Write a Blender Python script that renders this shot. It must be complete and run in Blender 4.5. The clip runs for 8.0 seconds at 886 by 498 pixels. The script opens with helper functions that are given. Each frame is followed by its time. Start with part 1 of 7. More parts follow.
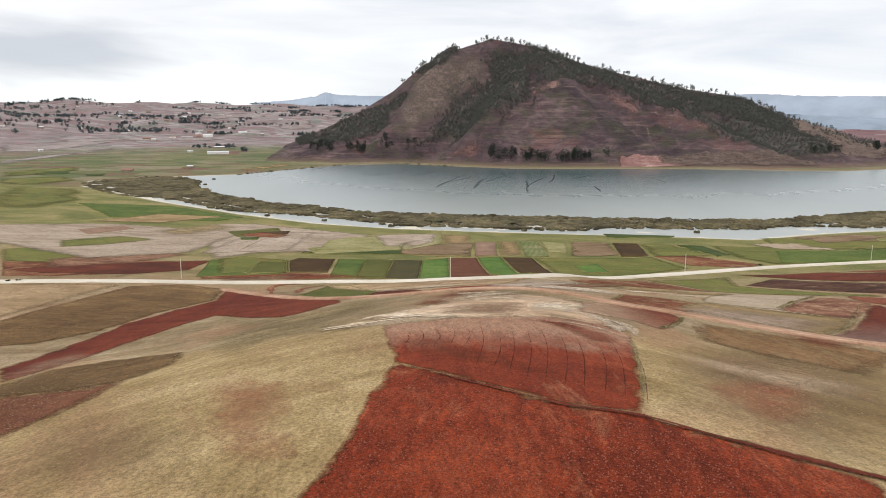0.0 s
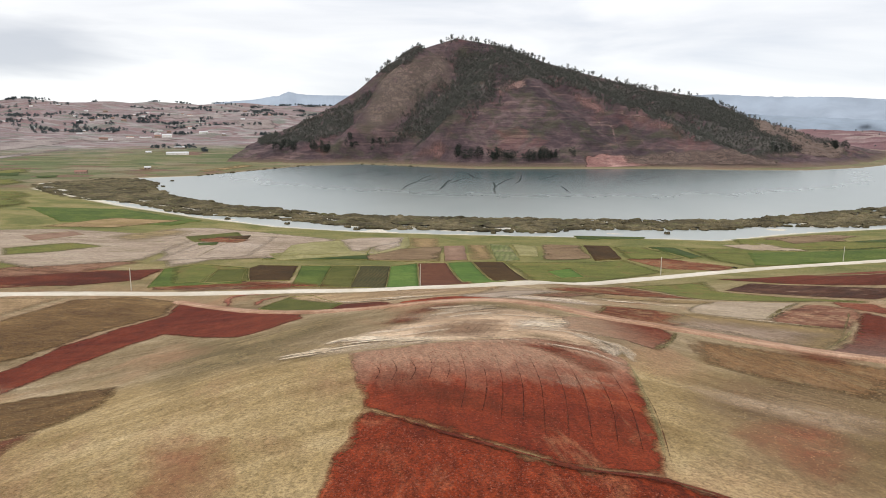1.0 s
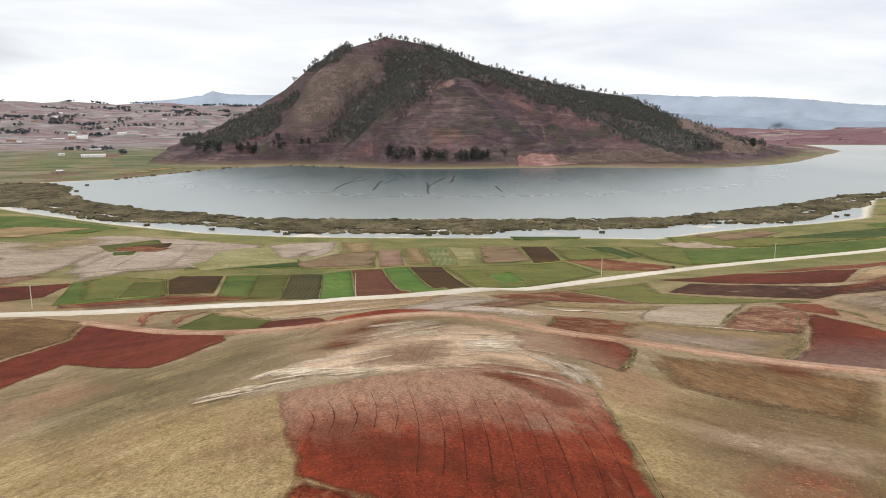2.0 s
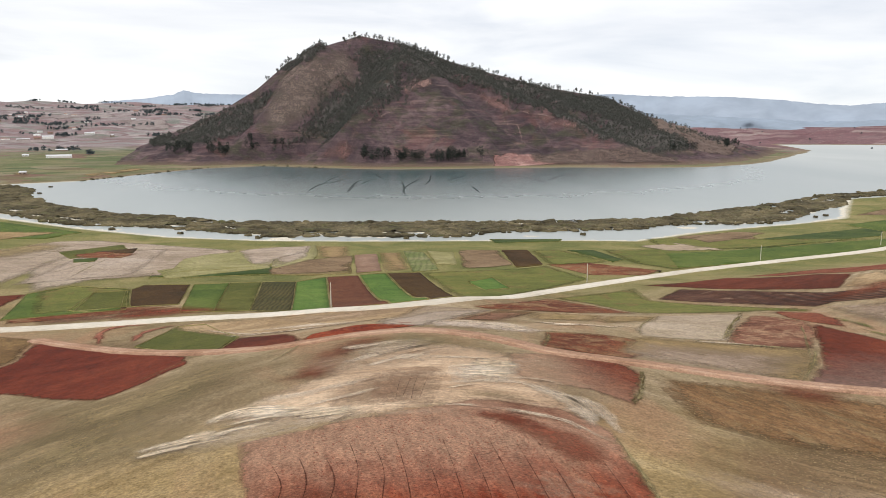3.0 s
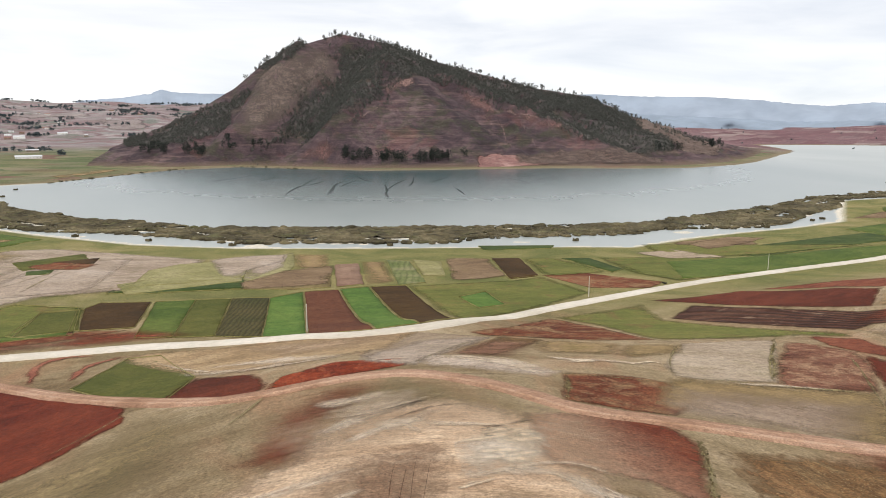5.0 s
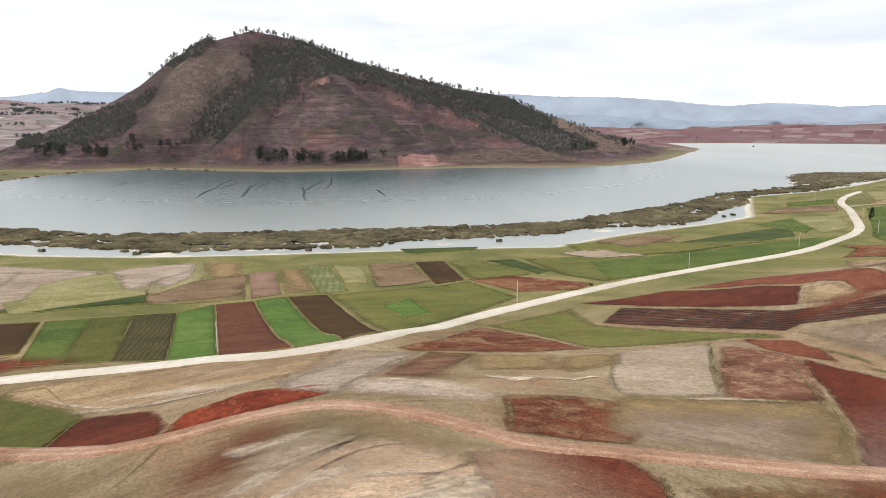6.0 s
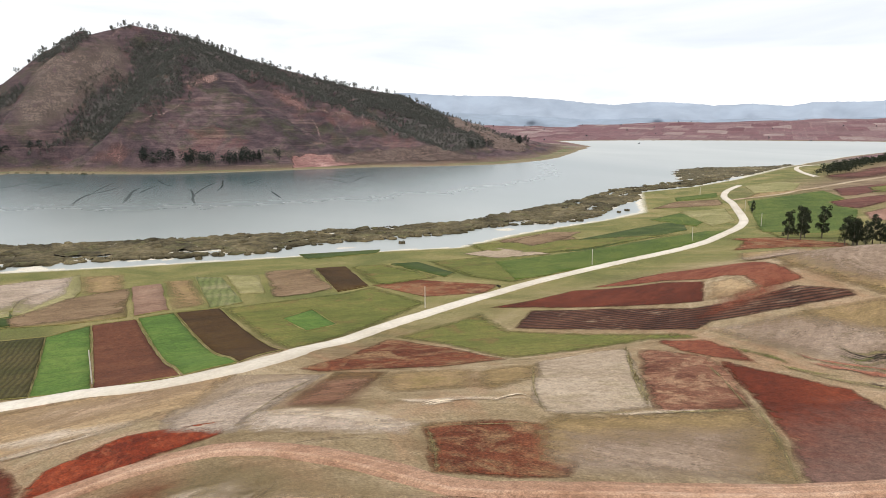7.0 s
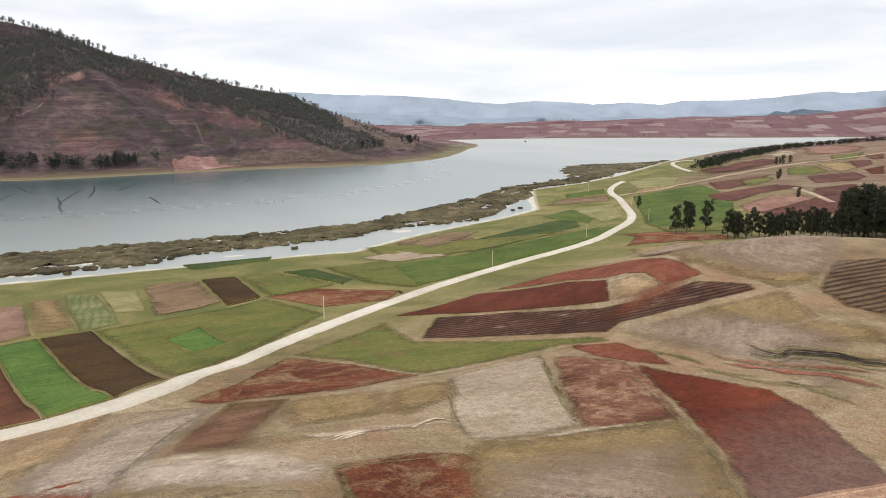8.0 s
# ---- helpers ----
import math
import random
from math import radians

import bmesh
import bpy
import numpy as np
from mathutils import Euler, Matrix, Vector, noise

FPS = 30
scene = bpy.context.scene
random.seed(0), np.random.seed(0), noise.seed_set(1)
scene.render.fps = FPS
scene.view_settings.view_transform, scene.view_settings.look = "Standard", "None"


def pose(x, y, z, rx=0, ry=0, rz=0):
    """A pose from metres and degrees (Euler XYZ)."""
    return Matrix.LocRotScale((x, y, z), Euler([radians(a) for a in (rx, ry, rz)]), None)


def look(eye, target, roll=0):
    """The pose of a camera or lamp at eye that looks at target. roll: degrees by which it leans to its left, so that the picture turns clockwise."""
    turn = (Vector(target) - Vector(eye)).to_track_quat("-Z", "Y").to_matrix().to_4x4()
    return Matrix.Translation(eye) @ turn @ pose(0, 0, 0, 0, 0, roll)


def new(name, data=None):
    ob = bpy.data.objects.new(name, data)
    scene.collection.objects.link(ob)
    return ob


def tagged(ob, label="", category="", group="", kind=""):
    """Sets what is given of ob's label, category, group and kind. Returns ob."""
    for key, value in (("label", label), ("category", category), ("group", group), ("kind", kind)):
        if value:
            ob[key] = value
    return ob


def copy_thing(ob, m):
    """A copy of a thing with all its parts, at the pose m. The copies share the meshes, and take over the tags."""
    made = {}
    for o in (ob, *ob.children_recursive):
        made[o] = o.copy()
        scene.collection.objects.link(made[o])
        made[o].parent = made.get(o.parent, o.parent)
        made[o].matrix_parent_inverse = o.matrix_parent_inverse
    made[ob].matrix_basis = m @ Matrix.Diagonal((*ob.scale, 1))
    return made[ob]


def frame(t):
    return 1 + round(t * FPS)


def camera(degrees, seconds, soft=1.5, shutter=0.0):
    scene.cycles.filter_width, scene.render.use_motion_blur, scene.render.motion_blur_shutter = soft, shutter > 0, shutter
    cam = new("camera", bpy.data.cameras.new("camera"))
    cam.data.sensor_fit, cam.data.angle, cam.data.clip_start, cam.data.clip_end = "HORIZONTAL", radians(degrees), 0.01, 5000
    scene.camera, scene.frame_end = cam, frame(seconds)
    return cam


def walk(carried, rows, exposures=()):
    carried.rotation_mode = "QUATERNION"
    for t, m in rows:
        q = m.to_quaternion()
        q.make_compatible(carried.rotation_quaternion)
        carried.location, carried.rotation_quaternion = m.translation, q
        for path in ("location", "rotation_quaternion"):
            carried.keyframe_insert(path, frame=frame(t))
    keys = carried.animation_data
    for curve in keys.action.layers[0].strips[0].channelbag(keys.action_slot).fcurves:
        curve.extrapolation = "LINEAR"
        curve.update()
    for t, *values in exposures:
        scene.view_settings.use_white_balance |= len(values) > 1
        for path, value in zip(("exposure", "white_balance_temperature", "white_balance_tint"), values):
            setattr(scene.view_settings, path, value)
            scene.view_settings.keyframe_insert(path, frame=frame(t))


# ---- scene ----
cam = camera(64.8, 8.0, soft=0.6)
# seconds, eye x y z, yaw (left), pitch (up), roll (left)
ROWS = [
    (0.0, 0.09, -0.02, 80.25, 0.01, -10.42, 0.11),
    (0.5, -0.55, 6.91, 80.23, -1.00, -10.40, 0.22),
    (1.0, -1.04, 13.83, 80.21, -2.83, -10.42, 0.14),
    (1.5, -1.38, 20.73, 80.18, -5.46, -10.42, 0.01),
    (2.0, -1.55, 27.61, 80.16, -8.44, -10.44, -0.04),
    (2.2, -1.49, 30.32, 80.15, -9.12, -10.45, -0.03),
    (3.3, -1.17, 45.24, 80.10, -10.70, -10.46, -0.01),
    (3.5, -1.11, 47.95, 80.09, -10.81, -10.46, -0.00),
    (4.0, -0.62, 54.61, 80.07, -11.12, -10.44, 0.04),
    (4.2, -0.29, 57.19, 80.06, -11.19, -10.45, 0.04),
    (5.3, 1.52, 71.43, 80.01, -13.26, -10.47, 0.04),
    (5.5, 1.85, 74.02, 80.00, -14.63, -10.48, 0.04),
    (6.0, 3.02, 80.28, 79.98, -18.64, -10.49, -0.00),
    (6.5, 4.36, 86.41, 79.95, -22.76, -10.57, -0.13),
    (7.0, 5.88, 92.40, 79.93, -27.01, -10.59, -0.16),
    (7.5, 7.57, 98.26, 79.91, -31.69, -10.73, -0.39),
    (8.0, 9.43, 103.95, 79.89, -35.96, -10.68, -0.43),
]


def eye_pose(x, y, z, yaw, pitch, roll):
    a, b = radians(yaw), radians(pitch)
    way = Vector((-math.sin(a) * math.cos(b), math.cos(a) * math.cos(b), math.sin(b)))
    eye = Vector((x, y, z))
    return look(eye, eye + way, roll)


walk(cam, [(t, eye_pose(*r)) for t, *r in ROWS], [(0.0, 0.32), (2.0, 0.32), (4.0, 0.37), (5.5, 0.37), (6.0, 0.45), (6.5, 0.5), (7.0, 0.49), (7.5, 0.45), (8.0, 0.36)])

# ---- light ----
SUN_UP, SUN_AZ = 48.0, 215.0  # degrees: height, and compass turn from +y to the right
world = bpy.data.worlds.new("overcast_sky")
scene.world = world
world.use_nodes = True
wn, wl = world.node_tree.nodes, world.node_tree.links
wn.clear()
w_out = wn.new("ShaderNodeOutputWorld")
w_bg = wn.new("ShaderNodeBackground")
w_sky = wn.new("ShaderNodeTexSky")
w_sky.sky_type = "NISHITA"
w_sky.sun_disc = False
w_sky.sun_elevation, w_sky.sun_rotation = radians(SUN_UP), radians(SUN_AZ)
w_sky.altitude = 3500
w_tint = wn.new("ShaderNodeMix")
w_tint.data_type = "RGBA"
w_tint.blend_type = "MULTIPLY"
w_tint.inputs[0].default_value = 1.0
w_tint.inputs[7].default_value = (0.1, 0.1, 0.1, 1)
wl.new(w_sky.outputs[0], w_tint.inputs[6])
# a closed deck of cloud in long flat bands
w_co = wn.new("ShaderNodeTexCoord")
w_sep = wn.new("ShaderNodeSeparateXYZ")
wl.new(w_co.outputs["Generated"], w_sep.inputs[0])
w_map = wn.new("ShaderNodeMapping")
w_map.inputs["Scale"].default_value = (1.6, 1.6, 9.0)
wl.new(w_co.outputs["Generated"], w_map.inputs[0])
w_no = wn.new("ShaderNodeTexNoise")
w_no.inputs["Scale"].default_value = 1.7
w_no.inputs["Detail"].default_value = 6
w_no.inputs["Roughness"].default_value = 0.5
w_no.inputs["Distortion"].default_value = 0.4
wl.new(w_map.outputs[0], w_no.inputs["Vector"])
w_ramp = wn.new("ShaderNodeValToRGB")
w_ramp.color_ramp.elements[0].position, w_ramp.color_ramp.elements[0].color = 0.3, (0.63, 0.655, 0.7, 1)
w_ramp.color_ramp.elements[1].position, w_ramp.color_ramp.elements[1].color = 0.58, (0.86, 0.86, 0.86, 1)
e = w_ramp.color_ramp.elements.new(0.45)
e.color = (0.765, 0.77, 0.785, 1)
wl.new(w_no.outputs[0], w_ramp.inputs[0])
# a grey bank of cloud low over the hills
w_off = wn.new("ShaderNodeVectorMath")
w_off.operation = "SUBTRACT"
w_off.inputs[1].default_value = (-0.476, 0.876, 0.079)
wl.new(w_co.outputs["Generated"], w_off.inputs[0])
w_flat = wn.new("ShaderNodeVectorMath")
w_flat.operation = "MULTIPLY"
w_flat.inputs[1].default_value = (1.0, 1.0, 4.0)
wl.new(w_off.outputs[0], w_flat.inputs[0])
w_len = wn.new("ShaderNodeVectorMath")
w_len.operation = "LENGTH"
wl.new(w_flat.outputs[0], w_len.inputs[0])
w_ragged = wn.new("ShaderNodeMath")
w_ragged.operation = "MULTIPLY_ADD"
wl.new(w_no.outputs[0], w_ragged.inputs[0])
w_ragged.inputs[1].default_value = 0.5
wl.new(w_len.outputs["Value"], w_ragged.inputs[2])
w_bank = wn.new("ShaderNodeMapRange")
w_bank.inputs["From Min"].default_value, w_bank.inputs["From Max"].default_value = 0.46, 0.28
w_bank.inputs["To Max"].default_value = 0.75
wl.new(w_ragged.outputs[0], w_bank.inputs["Value"])
w_grey = wn.new("ShaderNodeMix")
w_grey.data_type = "RGBA"
w_grey.inputs[7].default_value = (0.5, 0.52, 0.56, 1)
wl.new(w_bank.outputs[0], w_grey.inputs[0])
wl.new(w_ramp.outputs[0], w_grey.inputs[6])
w_mix = wn.new("ShaderNodeMix")
w_mix.data_type = "RGBA"
w_mix.inputs[0].default_value = 0.9
wl.new(w_tint.outputs[2], w_mix.inputs[6])
wl.new(w_grey.outputs[2], w_mix.inputs[7])
# an overcast sky grows brighter towards the zenith
w_up = wn.new("ShaderNodeMapRange")
w_up.inputs["From Min"].default_value, w_up.inputs["From Max"].default_value = 0.12, 1.0
w_up.inputs["To Min"].default_value, w_up.inputs["To Max"].default_value = 1.0, 1.9
wl.new(w_sep.outputs[2], w_up.inputs["Value"])
w_zen = wn.new("ShaderNodeVectorMath")
w_zen.operation = "SCALE"
wl.new(w_mix.outputs[2], w_zen.inputs[0])
wl.new(w_up.outputs[0], w_zen.inputs["Scale"])
wl.new(w_zen.outputs[0], w_bg.inputs[0])
w_bg.inputs[1].default_value = 1.0
wl.new(w_bg.outputs[0], w_out.inputs[0])

sun_data = bpy.data.lights.new("sun", "SUN")
sun_data.energy, sun_data.angle, sun_data.color = 1.05, radians(12), (1.0, 0.95, 0.88)
sun = new("sun", sun_data)
a = radians(SUN_AZ)
sun.matrix_world = look((0, 0, 500), (-500 * math.sin(a) * math.cos(radians(SUN_UP)), -500 * math.cos(a) * math.cos(radians(SUN_UP)), 500 - 500 * math.sin(radians(SUN_UP))))


# ---- materials ----
def material(name):
    m = bpy.data.materials.new(name)
    m.use_nodes = True
    return m, m.node_tree.nodes, m.node_tree.links, m.node_tree.nodes["Principled BSDF"]


def noise_node(n, l, vec, scale, detail=5.0, rough=0.6, distort=0.0):
    t = n.new("ShaderNodeTexNoise")
    t.inputs["Scale"].default_value, t.inputs["Detail"].default_value = scale, detail
    t.inputs["Roughness"].default_value, t.inputs["Distortion"].default_value = rough, distort
    l.new(vec, t.inputs["Vector"])
    return t.outputs["Fac"]


def ramp_node(n, l, fac, stops):
    r = n.new("ShaderNodeValToRGB")
    while len(r.color_ramp.elements) < len(stops):
        r.color_ramp.elements.new(0.5)
    for el, (p, c) in zip(r.color_ramp.elements, stops):
        el.position, el.color = p, (*c, 1)
    l.new(fac, r.inputs[0])
    return r.outputs["Color"]


def mix_node(n, l, fac, a, b, blend="MIX"):
    m = n.new("ShaderNodeMix")
    m.data_type, m.blend_type = "RGBA", blend
    for sock, v in ((m.inputs[0], fac), (m.inputs[6], a), (m.inputs[7], b)):
        if isinstance(v, (int, float)):
            sock.default_value = v
        elif isinstance(v, tuple):
            sock.default_value = (*v, 1)
        else:
            l.new(v, sock)
    return m.outputs[2]


def math_node(n, l, op, a, b=0.0, clamp=False):
    m = n.new("ShaderNodeMath")
    m.operation, m.use_clamp = op, clamp
    for sock, v in zip(m.inputs, (a, b)):
        if isinstance(v, (int, float)):
            sock.default_value = v
        else:
            l.new(v, sock)
    return m.outputs[0]


def band(n, l, fac, lo, hi):
    r = n.new("ShaderNodeMapRange")
    r.inputs["From Min"].default_value, r.inputs["From Max"].default_value = lo, hi
    l.new(fac, r.inputs["Value"])
    return r.outputs[0]


def contour_noise(n, l, co, fine=False):
    """Streaks that run level along the slope, as ploughing and hooves leave them."""
    mp = n.new("ShaderNodeMapping")
    mp.inputs["Scale"].default_value = (0.07, 0.07, 2.6) if fine else (0.03, 0.03, 0.95)
    l.new(co, mp.inputs[0])
    return noise_node(n, l, mp.outputs[0], 1.0, 6, 0.66, 0.25)


def earth(name, dark, mid, light, size=1.0, relief=0.5, rows=0.0, row_turn=0.0, row_dark=0.55, weed=None, weed_share=0.5, streak=0.0, dry_top=None, dry_west=None, loose=False, banded=False, grain_mix=0.62, most=1.0, torn=False, fray=4.2, clump=0.6):
    """Soil, stubble or turf: patches of tens of metres, clods or tufts of decimetres, and rows where it was ploughed."""
    m, n, l, p = material(name)
    co = n.new("ShaderNodeTexCoord").outputs["Object"]
    vec = co
    if streak:
        mp = n.new("ShaderNodeMapping")
        mp.inputs["Rotation"].default_value = (0, 0, radians(row_turn))
        mp.inputs["Scale"].default_value = (1, streak, 1)
        l.new(co, mp.inputs[0])
        vec = mp.outputs[0]
    patch = noise_node(n, l, vec, 0.035 / size, 4, 0.6, 0.6)
    middle = noise_node(n, l, vec, 0.28 / size, 6, 0.68, 0.3)
    fine = noise_node(n, l, co, 2.1 / size, 5, 0.75)
    terrace = contour_noise(n, l, co)
    thin = contour_noise(n, l, co, True)
    both = math_node(n, l, "ADD", math_node(n, l, "MULTIPLY", patch, 0.4), math_node(n, l, "ADD", math_node(n, l, "MULTIPLY", middle, 0.16), math_node(n, l, "ADD", math_node(n, l, "MULTIPLY", terrace, 0.26), math_node(n, l, "MULTIPLY", thin, 0.18))))
    col = ramp_node(n, l, both, [(0.42, dark), (0.5, mid), (0.58, light)])
    if weed:
        spread = math_node(n, l, "ADD", math_node(n, l, "MULTIPLY", noise_node(n, l, vec, 0.09 / size, 7, 0.72, 0.8), 0.45 if banded else 1.0), math_node(n, l, "MULTIPLY", thin, 0.55 if banded else 0.0))
        cover = band(n, l, spread, 1 - weed_share - 0.07, 1 - weed_share + 0.07)
        col = mix_node(n, l, cover, col, weed)
    if dry_top:
        # a wind-dried crest: pale dust beyond a line across the slope
        lo, hi, dust = dry_top
        sp = n.new("ShaderNodeSeparateXYZ")
        l.new(co, sp.inputs[0])
        at = math_node(n, l, "ADD", sp.outputs[1], math_node(n, l, "MULTIPLY", middle, 22.0))
        col = mix_node(n, l, math_node(n, l, "MULTIPLY", band(n, l, at, lo, hi), 0.85), col, dust)
    if dry_west:
        # dust blown over one end of the field
        lo, hi, dust = dry_west
        sp = n.new("ShaderNodeSeparateXYZ")
        l.new(co, sp.inputs[0])
        at = math_node(n, l, "ADD", sp.outputs[0], math_node(n, l, "MULTIPLY", middle, 8.0))
        col = mix_node(n, l, math_node(n, l, "MULTIPLY", band(n, l, at, lo + 4, hi + 4), 0.8), col, dust)
    tufts = noise_node(n, l, vec, 0.62 / size, 5, 0.72, 0.4)
    col = mix_node(n, l, clump, col, ramp_node(n, l, tufts, [(0.36, (0.66, 0.63, 0.6)), (0.5, (1, 1, 1)), (0.64, (1.34, 1.32, 1.28))]), "MULTIPLY")
    grain = noise_node(n, l, co, 5.5 / size, 3, 0.8)
    speck = ramp_node(n, l, fine, [(0.34, (0.4, 0.37, 0.34)), (0.5, (1, 1, 1)), (0.66, (1.62, 1.6, 1.56))])
    col = mix_node(n, l, grain_mix, col, speck, "MULTIPLY")
    col = mix_node(n, l, grain_mix * 0.8, col, ramp_node(n, l, grain, [(0.36, (0.62, 0.6, 0.58)), (0.64, (1.36, 1.36, 1.36))]), "MULTIPLY")
    high = math_node(n, l, "ADD", fine, math_node(n, l, "MULTIPLY", middle, 1.5))
    if rows:
        mp = n.new("ShaderNodeMapping")
        mp.inputs["Rotation"].default_value = (0, 0, radians(row_turn))
        l.new(co, mp.inputs[0])
        wv = n.new("ShaderNodeTexWave")
        wv.inputs["Scale"].default_value = 0.314 / rows
        wv.inputs["Distortion"].default_value, wv.inputs["Detail"].default_value = 4.5, 4
        wv.inputs["Detail Scale"].default_value = 0.6
        l.new(mp.outputs[0], wv.inputs["Vector"])
        shade = ramp_node(n, l, wv.outputs["Fac"], [(0.1, (row_dark, row_dark, row_dark)), (0.6, (1, 1, 1))])
        col = mix_node(n, l, 0.8, col, shade, "MULTIPLY")
        high = math_node(n, l, "ADD", high, math_node(n, l, "MULTIPLY", wv.outputs["Fac"], 1.2))
    b = n.new("ShaderNodeBump")
    b.inputs["Strength"].default_value, b.inputs["Distance"].default_value = relief, 0.35
    l.new(high, b.inputs["Height"])
    l.new(b.outputs[0], p.inputs["Normal"])
    l.new(col, p.inputs["Base Color"])
    p.inputs["Roughness"].default_value = 0.95
    p.inputs["Specular IOR Level"].default_value = 0.15
    if loose:
        # the cover thins out towards its rim
        rim = n.new("ShaderNodeAttribute")
        rim.attribute_name = "rim"
        breakup = noise_node(n, l, co, 0.55, 6, 0.75, 0.4)
        if torn:
            # worn through along the contour lines
            frayed = math_node(n, l, "ADD", math_node(n, l, "MULTIPLY", noise_node(n, l, co, 0.9, 6, 0.78, 0.6), 0.5), math_node(n, l, "MULTIPLY", thin, 0.5))
            worn = math_node(n, l, "MULTIPLY", math_node(n, l, "SUBTRACT", frayed, 0.5), fray)
            cover = band(n, l, math_node(n, l, "ADD", math_node(n, l, "MULTIPLY", rim.outputs["Fac"], 1.1), worn), 0.1, 1.25)
        else:
            cover = band(n, l, math_node(n, l, "ADD", rim.outputs["Fac"], math_node(n, l, "MULTIPLY", breakup, 1.8)), 0.78, 1.6)
        clear = n.new("ShaderNodeBsdfTransparent")
        mixed = n.new("ShaderNodeMixShader")
        l.new(math_node(n, l, "MULTIPLY", cover, most), mixed.inputs[0])
        l.new(clear.outputs[0], mixed.inputs[1])
        l.new(p.outputs[0], mixed.inputs[2])
        l.new(mixed.outputs[0], n["Material Output"].inputs["Surface"])
    return m


